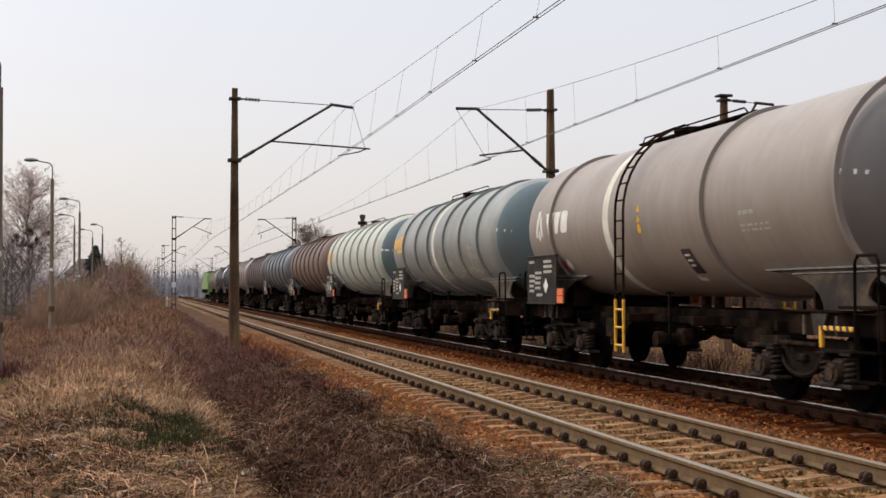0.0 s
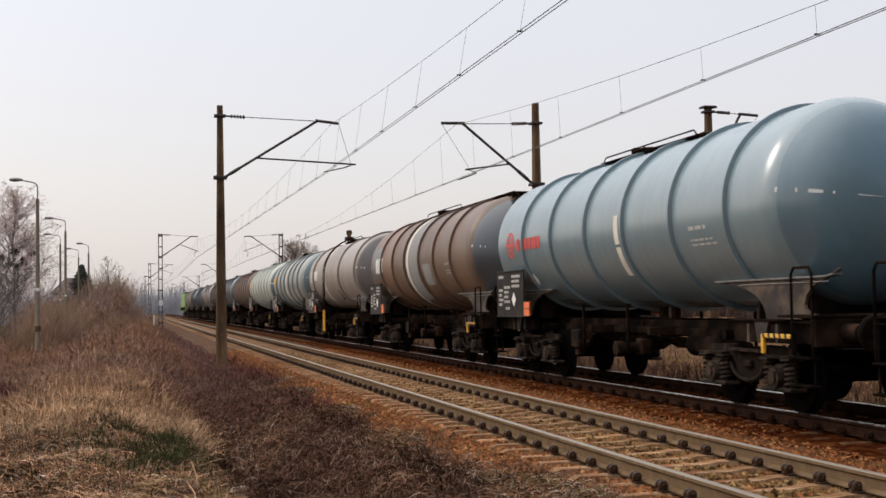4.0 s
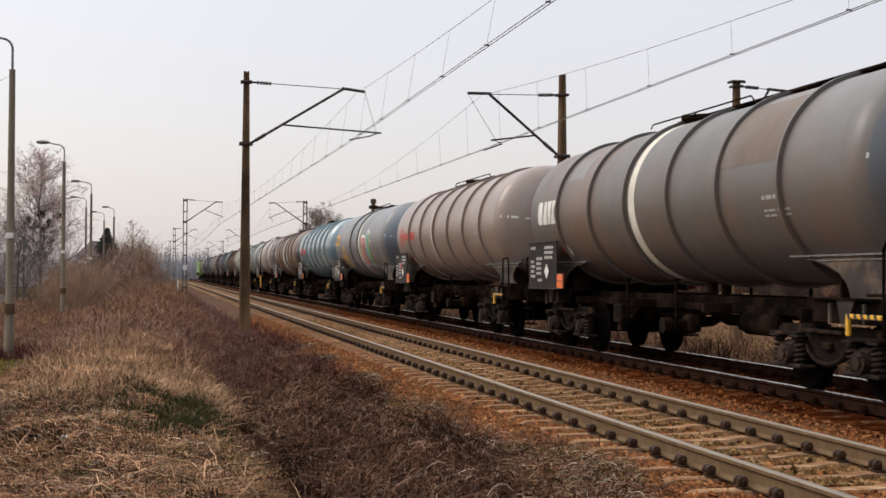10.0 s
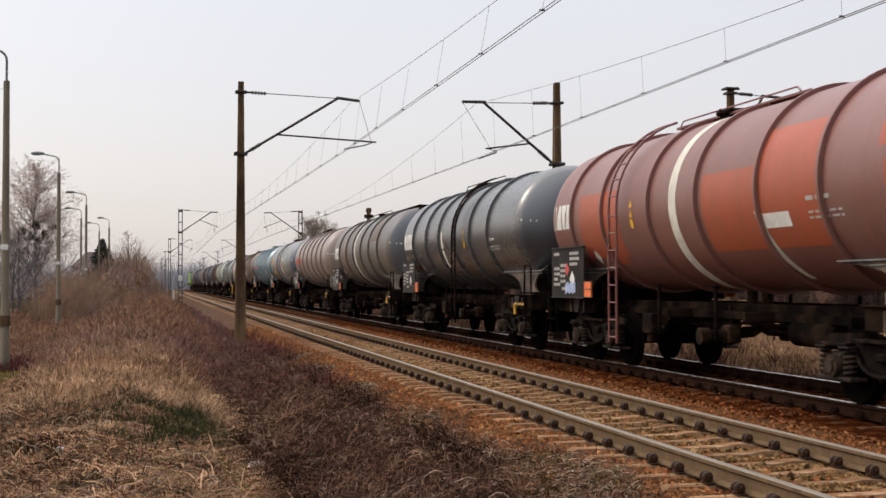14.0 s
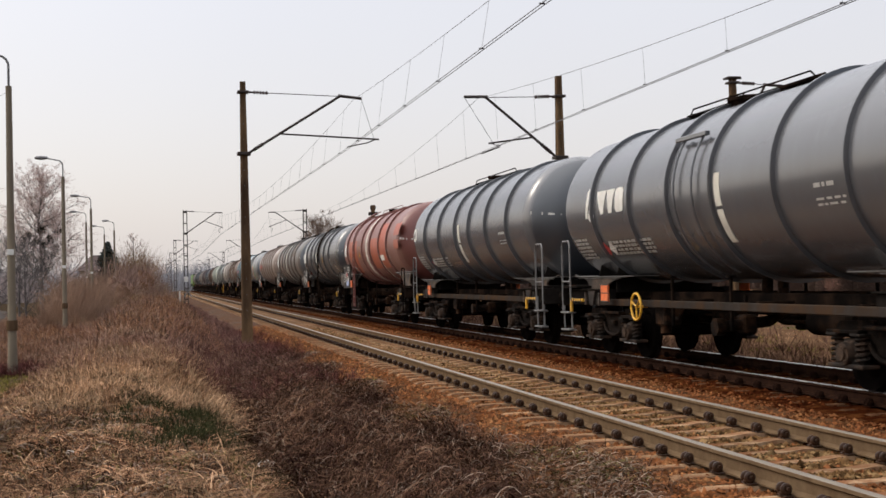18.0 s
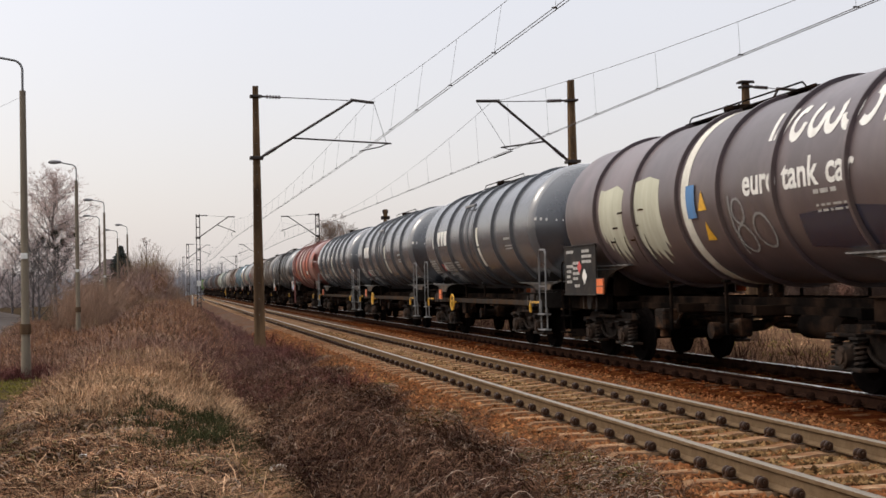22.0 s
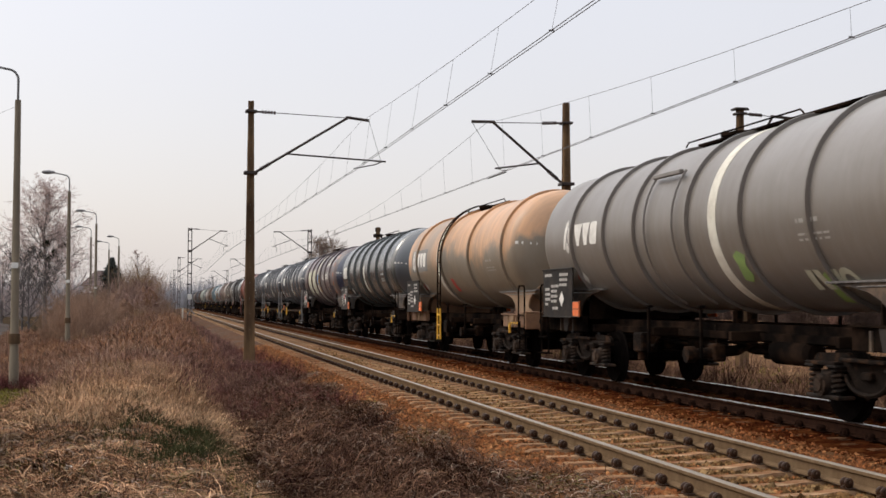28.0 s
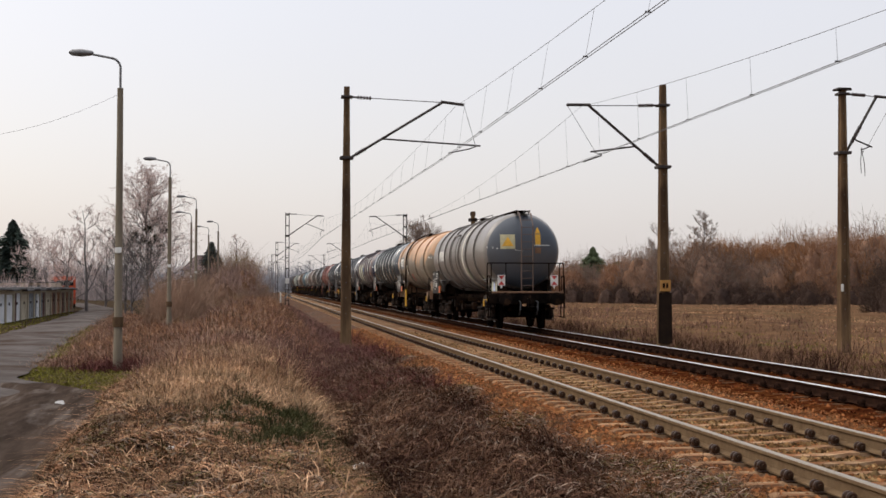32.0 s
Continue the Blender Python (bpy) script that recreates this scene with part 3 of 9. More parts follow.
def spaced(*spans):
    out = []
    for a, b, s in spans:
        out += list(np.arange(a, b, s))
    return np.array(sorted(set(round(v, 3) for v in out)))


gx = np.concatenate([[-4500, -2500, -1200, -600, -300, -160, -90, -60, -45], spaced((-34, -9, 1.0), (-9, -3, 0.4), (-3, 4, 0.16), (4, 11, 1.0), (11, 20, 0.4), (20, 60, 2.5)), [62, 80, 110, 160, 260, 500, 1000, 2200, 4500]])
gy = np.concatenate([[-4500, -1500, -500, -160, -60, -25, -10], spaced((0, 8, 1.0), (8, 34, 0.25), (34, 70, 0.7), (70, 170, 2.5)), [175, 200, 240, 300, 420, 700, 1200, 2200, 4500]])
GX, GY = np.meshgrid(gx, gy)
gv = np.stack([GX.ravel(), GY.ravel(), ground_z(GX, GY).ravel()], 1)
ii = np.arange(len(gx) * len(gy)).reshape(len(gy), len(gx))
gf = np.stack([ii[:-1, :-1].ravel(), ii[:-1, 1:].ravel(), ii[1:, 1:].ravel(), ii[1:, :-1].ravel()], 1)
g_me = raw("ground", gv, gf, M["soil"])
g_me.materials.append(M["field"])
mid = (gx[:-1] + gx[1:]) / 2
far_right = np.tile(mid > 12.6, len(gy) - 1).astype(np.int32)
g_me.polygons.foreach_set("material_index", far_right)
g_me.shade_smooth()
ground = tagged(new("ground", g_me), "uneven ground with dry grass, leaf litter and a shallow ditch", "ground", kind="structure")


def strip(name, edge_a, edge_b, ys, z, across, material, label, cat, lift=0.0, wob=0.0):
    """A sheet between two edges that are functions of y."""
    vs = []
    for y in ys:
        a, b = float(edge_a(y)), float(edge_b(y))
        for k in range(across + 1):
            u = k / across
            x = a + (b - a) * u
            vs.append((x, y, z(x, y, u) + wob * (0.5 * math.sin(x * 2.3 + y * 0.7) + 0.5 * math.sin(y * 1.9 - x * 1.1)) + lift))
    n = across + 1
    fs = [(r * n + k, r * n + k + 1, (r + 1) * n + k + 1, (r + 1) * n + k) for r in range(len(ys) - 1) for k in range(across)]
    me = raw(name, vs, fs, material)
    me.shade_smooth()
    return tagged(new(name, me), label, cat, kind="structure")


lane_ys = spaced((-60, -10, 4.0), (-10, 10, 0.5), (10, 30, 0.15), (30, 90, 0.4), (90, 140, 2.0), (140, 260, 8))
def lane_z(x, y, u):
    """A low crown, with two soft wheel ruts and a muddy shoulder in the bend."""
    e = road_edge(y) - x
    soft = max(0.0, min(1.0, (27 - y) / 5))
    ruts = 0.055 * soft * (math.exp(-((e - 0.55) / 0.17) ** 2) + 0.8 * math.exp(-((e - 1.45) / 0.17) ** 2)) - 0.03 * soft * math.exp(-((e - 1.0) / 0.2) ** 2)
    return -0.415 + 0.05 * math.sin(math.pi * u) - ruts


strip("road", lambda y: road_left(y) + 0.1 * math.sin(y), lambda y: road_edge(y) + 0.12 * math.sin(y * 0.9) + 0.05 * math.sin(y * 2.3), lane_ys,
      lane_z, 90, M["asphalt"], "worn narrow asphalt lane with muddy ruts beside the grass", "road", wob=0.014)
def blob(name, cx, cy, rx, ry, z, material, label, cat, seed):
    rnd = random.Random(seed)
    ph = [rnd.uniform(0, 6.28) for _ in range(3)]
    vs = [(cx, cy, z)]
    n = 28
    for k in range(n):
        a = 2 * math.pi * k / n
        q = 1 + 0.22 * math.sin(2 * a + ph[0]) + 0.14 * math.sin(3 * a + ph[1]) + 0.08 * math.sin(5 * a + ph[2])
        vs.append((cx + rx * q * math.cos(a), cy + ry * q * math.sin(a), z))
    kit = Kit()
    kit.add(vs, [(0, 1 + k, 1 + (k + 1) % n) for k in range(n)])
    return solid(name, kit, material, label, cat, kind="structure")


blob("puddle", -3.0, 21.3, 0.24, 0.5, -0.418, M["puddle"], "small shallow puddle in a wheel rut", "puddle", 1)
blob("puddle", -2.8, 12.6, 0.16, 0.6, -0.418, M["puddle"], "narrow puddle at the lane's edge", "puddle", 2)

shoulder_ys = spaced((-8, 9, 0.6), (9, 25, 0.15))
strip("mud_shoulder", lambda y: road_edge(y) - min(3.2, 0.75 + max(0.0, 25 - y) * 0.35) - 0.25 * math.sin(y * 1.1) - 0.12 * math.sin(y * 2.9), lambda y: road_edge(y) + 0.25 + 0.1 * math.sin(y * 1.7), shoulder_ys,
      lambda x, y, u: lane_z(x, y, max(0.0, min(1.0, 1 - (road_edge(y) - x) / max(0.5, road_edge(y) - road_left(y))))) + 0.022 - 0.06 * (abs(2 * u - 1) ** 6), 96, M["mud"], "dark rutted mud along the edge of the lane", "mud", wob=0.014)


# ---- track bed ----
BED = [(2.45, -0.52), (2.75, -0.40), (3.25, -0.275), (3.75, -0.215), (4.3, -0.205), (4.56, -0.226), (5.94, -0.226), (6.2, -0.195), (6.85, -0.2), (7.15, -0.26), (7.4, -0.222), (7.75, -0.2), (10.4, -0.205), (10.9, -0.28), (11.5, -0.62)]


def bed_z(x):
    return np.interp(x, [p[0] for p in BED], [p[1] for p in BED])


bx = np.unique(np.concatenate([np.linspace(2.45, 11.5, 60), [p[0] for p in BED]]))
by = np.concatenate([spaced((-60, 6, 4.0), (6, 40, 0.35), (40, 90, 1.5), (90, 180, 6)), [200, 300, 500, 900, 1500]])
BX, BY = np.meshgrid(bx, by)
bz = bed_z(BX) + 0.02 * np.sin(BX * 9 + BY * 3) * np.sin(BY * 7.3 - BX * 2)
ii = np.arange(len(bx) * len(by)).reshape(len(by), len(bx))
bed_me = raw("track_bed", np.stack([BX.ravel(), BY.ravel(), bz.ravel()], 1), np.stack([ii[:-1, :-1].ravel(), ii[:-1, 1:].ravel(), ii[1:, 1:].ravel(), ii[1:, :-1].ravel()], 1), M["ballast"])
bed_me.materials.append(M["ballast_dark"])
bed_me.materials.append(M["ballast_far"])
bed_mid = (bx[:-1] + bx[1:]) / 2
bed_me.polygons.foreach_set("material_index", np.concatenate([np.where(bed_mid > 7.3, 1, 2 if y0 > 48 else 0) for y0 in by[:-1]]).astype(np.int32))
track_bed = tagged(new("track_bed", bed_me), "rust-brown ballast bed under two parallel railway tracks", "track bed", kind="structure")

# rails: head, web and foot drawn as one profile
PROFILE = [(-0.07, -0.165), (0.07, -0.165), (0.07, -0.152), (0.012, -0.132), (0.009, -0.052), (0.036, -0.036), (0.036, -0.008), (0.026, 0.0), (-0.026, 0.0), (-0.036, -0.008), (-0.036, -0.036), (-0.009, -0.052), (-0.012, -0.132), (-0.07, -0.152)]
rail_ends = [-60, 6, 12, 20, 35, 60, 110, 200, 400, 900, 1500]
rails = []
for k, x in enumerate(RAILS):
    kit = Kit()
    n = len(PROFILE)
    vs = [(px, y, pz) for y in rail_ends for px, pz in PROFILE]
    fs = [(r * n + i, r * n + (i + 1) % n, (r + 1) * n + (i + 1) % n, (r + 1) * n + i) for r in range(len(rail_ends) - 1) for i in range(n)]
    kit.add(vs, fs)
    near = k < 2
    me = kit.mesh("rail", M["rail_side" if near else "rail_dark"], 30)
    me.materials.append(M["rail_top" if near else "rail_bright"])
    me.polygons.foreach_set("material_index", np.array([1 if (f % n) in (6, 7, 8) else 0 for f in range(len(fs))], np.int32))
    ob = tagged(new("rail", me), ("pale brown steel rail with a worn bright head" if near else "dark oily steel rail with a bright running head"), "rail", group="rails of the line", kind="structure")
    ob.location = (x, 0, 0)
    rails.append(ob)

# sleepers: 300 near ones apart, the rest joined
PITCH, FIRST = 0.575, 9.06


def sleeper_kit(kit, x, y, seed=0):
    # concrete sleeper: thick at the rail seats, waisted in the middle
    prof = [(-1.28, -0.20), (-1.2, -0.172), (-0.5, -0.172), (-0.3, -0.195), (0.3, -0.195), (0.5, -0.172), (1.2, -0.172), (1.28, -0.20)]
    n = len(prof)
    vs = [(x + px, y + s * 0.12, -0.36) for s in (-1, 1) for px, pz in prof] + [(x + px, y + s * 0.08, pz) for s in (-1, 1) for px, pz in prof]
    fs = []
    for i in range(n - 1):
        fs.append((2 * n + i, 2 * n + i + 1, 3 * n + i + 1, 3 * n + i))
        fs.append((i, i + 1, 2 * n + i + 1, 2 * n + i))
        fs.append((n + i + 1, n + i, 3 * n + i, 3 * n + i + 1))
    fs.append((0, 2 * n, 3 * n, n))
    fs.append((n - 1, 2 * n - 1, 4 * n - 1, 3 * n - 1))
    return kit.add(vs, fs)


track_things = []
for k, tc in enumerate((TC1, TC2)):
    track_things.append(thing("sleepers", ("weathered concrete sleepers half sunk in brown ballast" if k == 0 else "dark stained sleepers under the loaded track"), "sleepers", (tc, 0, 0), kind="structure"))
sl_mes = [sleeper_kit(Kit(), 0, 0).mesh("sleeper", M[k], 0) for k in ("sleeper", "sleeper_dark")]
rnd = random.Random(5)
for k, count in ((0, 150), (1, 90)):
    for i in range(count):
        y = FIRST - 4 * PITCH + i * PITCH
        o = part("sleeper", sl_mes[k], track_things[k])
        o.matrix_basis = pose(rnd.uniform(-0.02, 0.02), y, rnd.uniform(-0.012, 0.004) - 0.022 * k, rnd.uniform(-1, 1), 0, rnd.uniform(-0.6, 0.6))
    rest = Kit()
    for i in [*range(-110, 0), *range(count, count + 330)]:
        sleeper_kit(rest, 0, FIRST - 4 * PITCH + i * PITCH)
    tagged(part("sleeper_row", rest, track_things[k], material=M[("sleeper", "sleeper_dark")[k]], smooth=0), kind="stuff")

# rail fastenings: a low ribbed plate and a fat double coil clip on either side of the foot
def fastening():
    kit = Kit()
    kit.box(0, 0, -0.166, 0.28, 0.14, 0.012, 0.003)
    for s in (-1, 1):
        kit.box(s * 0.115, 0, -0.148, 0.07, 0.05, 0.02, 0.006)
        for d in (-0.032, 0.032):
            k2 = Kit().lathe([(-0.02, 0.012), (-0.019, 0.034), (-0.008, 0.046), (0.008, 0.046), (0.019, 0.034), (0.02, 0.012)], 14)
            kit.add([(q[0] + s * 0.112, q[1] + d, q[2] - 0.118) for q in k2.v], k2.f)
        kit.tube([(s * 0.112, -0.075, -0.112), (s * 0.112, 0.075, -0.112)], 0.014, 6)
    return kit


fa_mes = [fastening().mesh("fastening", M[k], 40) for k in ("clip", "rail_dark")]
for k in range(4):
    near = 130 if k < 2 else 80
    for i in range(near):
        o = part("fastening", fa_mes[k // 2], rails[k], at=(0, FIRST - 3 * PITCH + i * PITCH, 0))
    rest = Kit()
    for i in [*range(-110, 0), *range(near, near + 150)]:
        y = FIRST - 3 * PITCH + i * PITCH
        for s in (-1, 1):
            rest.box(s * 0.105, y, -0.12, 0.07, 0.11, 0.06, 0.012)
    tagged(part("fastening_row", rest, rails[k], material=M[("clip", "rail_dark")[k // 2]], smooth=0), kind="stuff")

# loose ballast stones
rs = np.random.RandomState(3)


def stones(name, n, draw_xy, zfun, smin, smax, material, label):
    base = np.array([(1, 0, 0), (0, 1, 0), (-1, 0, 0), (0, -1, 0), (0.2, 0.1, 0.8)])
    tri = np.array([(0, 1, 4), (1, 2, 4), (2, 3, 4), (3, 0, 4)])
    x, y = draw_xy(n)
    z = zfun(x, y)
    s = rs.uniform(smin, smax, n)
    a = rs.uniform(0, 6.28, n)
    P = base[None] + rs.normal(0, 0.22, (n, 5, 3))
    P = P * s[:, None, None] * rs.uniform(0.6, 1.3, (n, 1, 3))
    ca, sa = np.cos(a)[:, None], np.sin(a)[:, None]
    X = P[:, :, 0] * ca - P[:, :, 1] * sa
    Y = P[:, :, 0] * sa + P[:, :, 1] * ca
    V = np.stack([X + x[:, None], Y + y[:, None], P[:, :, 2] + z[:, None]], 2).reshape(-1, 3)
    F = (tri[None] + 5 * np.arange(n)[:, None, None]).reshape(-1, 3)
    return tagged(new(name, raw(name, V, F, material)), label, "stones", kind="stuff")


def near_bed(n):
    u = rs.uniform(0, 1, n)
    y = 8.5 * (50 / 8.5) ** u
    return rs.uniform(2.5, 7.5, n), y


def bed_top(x, y):
    """Stones lie on the bed; over a sleeper they have slipped down beside it."""
    d = np.abs((y - FIRST + PITCH / 2) % PITCH - PITCH / 2)
    on = (d < 0.15) & ((np.abs(x - TC1) < 0.9) | (np.abs(x - TC2) < 1.1))
    return bed_z(x) + rs.uniform(-0.012, 0.018, len(x)) - np.where(on, 0.07, 0.0)


stones("ballast_stones", 52000, near_bed, bed_top, 0.015, 0.034, M["stone"], "loose rust-brown crushed ballast stones around the sleepers")
stones("ballast_stones", 30000, lambda n: (rs.uniform(4.55, 5.95, n), 9 * (46 / 9) ** rs.uniform(0, 1, n)), lambda x, y: bed_top(x, y) + 0.006, 0.016, 0.042, M["stone_pale"], "yellow-brown ballast stones between the rails of the near track")
stones("ballast_stones", 9000, lambda n: (rs.uniform(2.5, 10.8, n), rs.uniform(-9, 9, n)), bed_top, 0.02, 0.04, M["stone"], "loose rust-brown ballast stones abreast of the standpoint")
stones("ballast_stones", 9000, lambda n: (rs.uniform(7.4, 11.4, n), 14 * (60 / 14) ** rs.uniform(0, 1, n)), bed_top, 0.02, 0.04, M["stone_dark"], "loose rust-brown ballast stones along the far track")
stones("ballast_stones", 2600, lambda n: (2.5 - np.abs(rs.normal(0, 0.35, n)), 9 * (40 / 9) ** rs.uniform(0, 1, n)), lambda x, y: ground_z(x, y) + 0.01, 0.02, 0.05, M["stone"], "scattered stones rolled down to the ditch")


# ---- grass, stalks and brambles ----
def blades(name, x, y, z, h, w, lean, material, label, cat, swirl=0.0):
    """Bent blades of three segments each; swirl makes neighbours lie the same way."""
    n = len(x)
    a = rs.uniform(0, 2 * np.pi, n)
    la = rs.uniform(0, 2 * np.pi, n)
    if swirl:
        flow = 3.0 * np.sin(x * 2.3 + 1.3 * np.sin(y * 1.1)) + 2.2 * np.sin(y * 1.7 + 1.1 * np.sin(x * 3.1)) + 1.4 * np.sin(x * 5.7 - y * 4.3)
        la = flow + rs.normal(0, swirl, n)
        a = la + np.pi / 2 + rs.normal(0, 0.5, n)
    ln = np.abs(rs.normal(lean, lean * 0.5, n))
    dx, dy = np.cos(la), np.sin(la)
    wx, wy = np.cos(a) * w / 2, np.sin(a) * w / 2
    steps = ((0.0, 1.0), (0.4, 0.85), (0.75, 0.55)) if y.mean() < 20 else ((0.0, 1.0), (0.55, 0.75))
    m = 2 * len(steps)
    V = np.zeros((n, m + 1, 3), np.float32)
    for i, (u, ww) in enumerate(steps):
        bx_ = x + dx * h * ln * u * u
        by_ = y + dy * h * ln * u * u
        bz_ = z + h * (u - 0.35 * np.minimum(ln, 1.6) * u * u)
        V[:, 2 * i] = np.stack([bx_ - wx * ww, by_ - wy * ww, bz_], 1)
        V[:, 2 * i + 1] = np.stack([bx_ + wx * ww, by_ + wy * ww, bz_], 1)
    V[:, m] = np.stack([x + dx * h * ln, y + dy * h * ln, z + h * (1 - 0.35 * np.minimum(ln, 1.6))], 1)
    t = np.array([q for i in range(len(steps) - 1) for q in ((2 * i, 2 * i + 1, 2 * i + 3), (2 * i, 2 * i + 3, 2 * i + 2))] + [(m - 2, m - 1, m)])
    F = (t[None] + (m + 1) * np.arange(n)[:, None, None]).reshape(-1, 3)
    return tagged(new(name, raw(name, V.reshape(-1, 3), F, material)), label, cat, kind="stuff")


def scatter(n, x0, x1, y0, y1, keep=None, clump=0.0, power=1.0):
    """Places, denser towards the viewer's end; clump gathers them into tufts."""
    u = rs.uniform(0, 1, n)
    y = y0 * (y1 / y0) ** (u ** power)
    x = rs.uniform(x0, x1, n)
    if clump:
        k = max(1, n // 14)
        cx, cy = x[:k], y[:k]
        i = rs.randint(0, k, n)
        x, y = cx[i] + rs.normal(0, clump, n), cy[i] + rs.normal(0, clump, n)
    if keep is not None:
        q = keep(x, y)
        x, y = x[q], y[q]
    return x, y


def bank_only(x, y):
    return (x > road_edge(y) + 0.15) & (x < 2.3)


def near_bank(x, y):
    return bank_only(x, y) & (x < 0.95 + 0.3 * np.sin(y))


def not_verge(x, y):
    return bank_only(x, y) & ((y > 32) | (y < 22) | (x > -2.3 - 0.25 * np.sin(y * 2.0)))


def stems(name, x, y, z, length, w, rise, material, label, cat, flow=0.0):
    """Dead stems that lie tangled: curved ribbons, each with a low arch."""
    n, k = len(x), 5
    a = rs.uniform(0, 2 * np.pi, n)
    if flow:
        a = 2.6 * np.sin(x * 1.9 + 1.1 * np.sin(y * 1.3)) + 2.0 * np.sin(y * 1.5 + x) + rs.normal(0, flow, n)
    bend = rs.normal(0, 1.1, n)
    up = rs.uniform(0.2, 1.0, n) * rise
    tilt = rs.uniform(-0.12, 0.12, n)
    px, py = x.copy(), y.copy()
    V = np.zeros((n, 2 * k, 3), np.float32)
    for i in range(k):
        u = i / (k - 1)
        h = a + bend * (u - 0.5)
        pz = ground_z(px, py) + z + 4 * up * u * (1 - u) + tilt * u * length
        ww = w * (1 - 0.5 * u) / 2
        sx, sy = -np.sin(h) * ww, np.cos(h) * ww
        V[:, 2 * i] = np.stack([px - sx, py - sy, pz - ww * 0.6], 1)
        V[:, 2 * i + 1] = np.stack([px + sx, py + sy, pz + ww * 0.6], 1)
        px, py = px + np.cos(h) * length / (k - 1), py + np.sin(h) * length / (k - 1)
    q = np.array([(2 * i, 2 * i + 1, 2 * i + 3, 2 * i + 2) for i in range(k - 1)])
    F = (q[None] + 2 * k * np.arange(n)[:, None, None]).reshape(-1, 4)
    return tagged(new(name, raw(name, V.reshape(-1, 3), F, material)), label, cat, kind="stuff")


# flattened dead grass in the foreground, in swirls
x, y = scatter(9000, -3.2, 1.1, 9.0, 24, lambda x, y: near_bank(x, y) & not_verge(x, y), 0.10)
blades("dry_grass", x, y, ground_z(x, y) - 0.005, rs.uniform(0.06, 0.2, len(x)), 0.0105, 2.4, M["straw"], "flattened straw-coloured dead grass on the bank", "grass", 1.7)
x, y = scatter(30000, -3.2, 1.3, 9.0, 26, not_verge, 0.14)
blades("dry_grass", x, y, ground_z(x, y) - 0.005, rs.uniform(0.06, 0.2, len(x)), 0.012, 2.2, M["tawny"], "matted tawny dead stems on the bank", "grass", 1.7)
for m_, n_, cl, lab in (("straw", 9000, 0.22, "pale bent stems lying tangled on the bank"), ("tawny", 15000, 0.18, "tawny stems lying tangled on the bank"), ("stem_grey", 12000, 0.2, "weathered grey-brown stems lying on the bank"), ("bramble", 7000, 0.16, "dark wet stems under the dead grass"), ("moss_olive", 6500, 0.2, "olive stems and moss in the dead grass")):
    x, y = scatter(n_, -3.0, 1.35, 9.0, 24, not_verge, cl)
    stems("dead_stems", x, y, rs.uniform(-0.01, 0.05, len(x)), rs.uniform(0.07, 0.3, len(x)), rs.uniform(0.006, 0.012, len(x)), 0.06, M[m_], lab, "grass", 1.2)
x, y = scatter(15000, -3.0, 1.3, 9.0, 24, not_verge, 0.13)
blades("dry_grass", x, y, ground_z(x, y) - 0.005, rs.uniform(0.06, 0.2, len(x)), 0.013, 1.8, M["bramble"], "dark rotting stems between the straw", "grass", 1.0)
x, y = scatter(1000, -2.8, 2.3, 9.2, 24, lambda x, y: not_verge(x, y) & (x > road_edge(y) + 0.7), 0.3)
blades("long_stalks", x, y, ground_z(x, y) + 0.02, rs.uniform(0.15, 0.42, len(x)), 0.012, 2.2, M["straw"], "long bent straw stalks lying over the matted grass", "grass")
# a pale stand of taller grass on the hump
x, y = scatter(18000, -1.7, 1.05, 16.5, 29, near_bank, 0.16)
blades("tall_grass", x, y, ground_z(x, y) - 0.02, rs.uniform(0.12, 0.42, len(x)), 0.011, 1.3, M["straw"], "pale upright dry grass on the hump of the bank", "grass")
x, y = scatter(15000, -3.4, 1.6, 20, 48, not_verge, 0.2)
blades("dry_grass", x, y, ground_z(x, y) - 0.01, rs.uniform(0.12, 0.38, len(x)), 0.01, 1.1, M["tawny"], "tawny dead stalks further along the bank", "grass")
x, y = scatter(26000, -3.4, 2.0, 23, 60, not_verge, 0.25)
blades("russet_growth", x, y, ground_z(x, y) - 0.01, rs.uniform(0.12, 0.42, len(x)), 0.011, 0.9, M["russet"], "russet dead stalks and bramble tips on the bank", "undergrowth")
# the ditch and its far slope
def ditch_side(x, y):
    return (x > 1.28 + 0.15 * np.sin(y * 0.7) + 0.08 * np.sin(y * 2.9)) & (x < 2.95 + 0.25 * np.sin(y * 1.1) + 0.15 * np.sin(y * 3.3) - np.clip((y - 22) * 0.02, 0, 0.4))


def foot_z(x, y):
    return np.where(x > 2.5, bed_z(x), ground_z(x, y))


for m_, n_, lab in (("bramble", 26000, "dark bramble stems lying across the ditch side"), ("cane", 20000, "purple-brown bramble canes across the ditch side"), ("stem_grey", 4500, "weathered pale stems among the brambles")):
    x, y = scatter(n_, 0.8, 3.3, 9.0, 34, ditch_side, 0.2)
    stems("bramble_stems", x, y, rs.uniform(0.0, 0.2, len(x)) + foot_z(x, y) - ground_z(x, y), rs.uniform(0.08, 0.34, len(x)), rs.uniform(0.005, 0.010, len(x)), 0.1, M[m_], lab, "brambles")
x, y = scatter(46000, 0.75, 3.3, 9.0, 46, ditch_side, 0.2)
blades("bramble_thicket", x, y, foot_z(x, y) - 0.02, rs.uniform(0.08, 0.34, len(x)), 0.011, 1.3, M["bramble"], "dark brown leafless brambles filling the ditch", "brambles")
x, y = scatter(9000, 1.1, 3.1, 9.0, 34, ditch_side, 0.25)
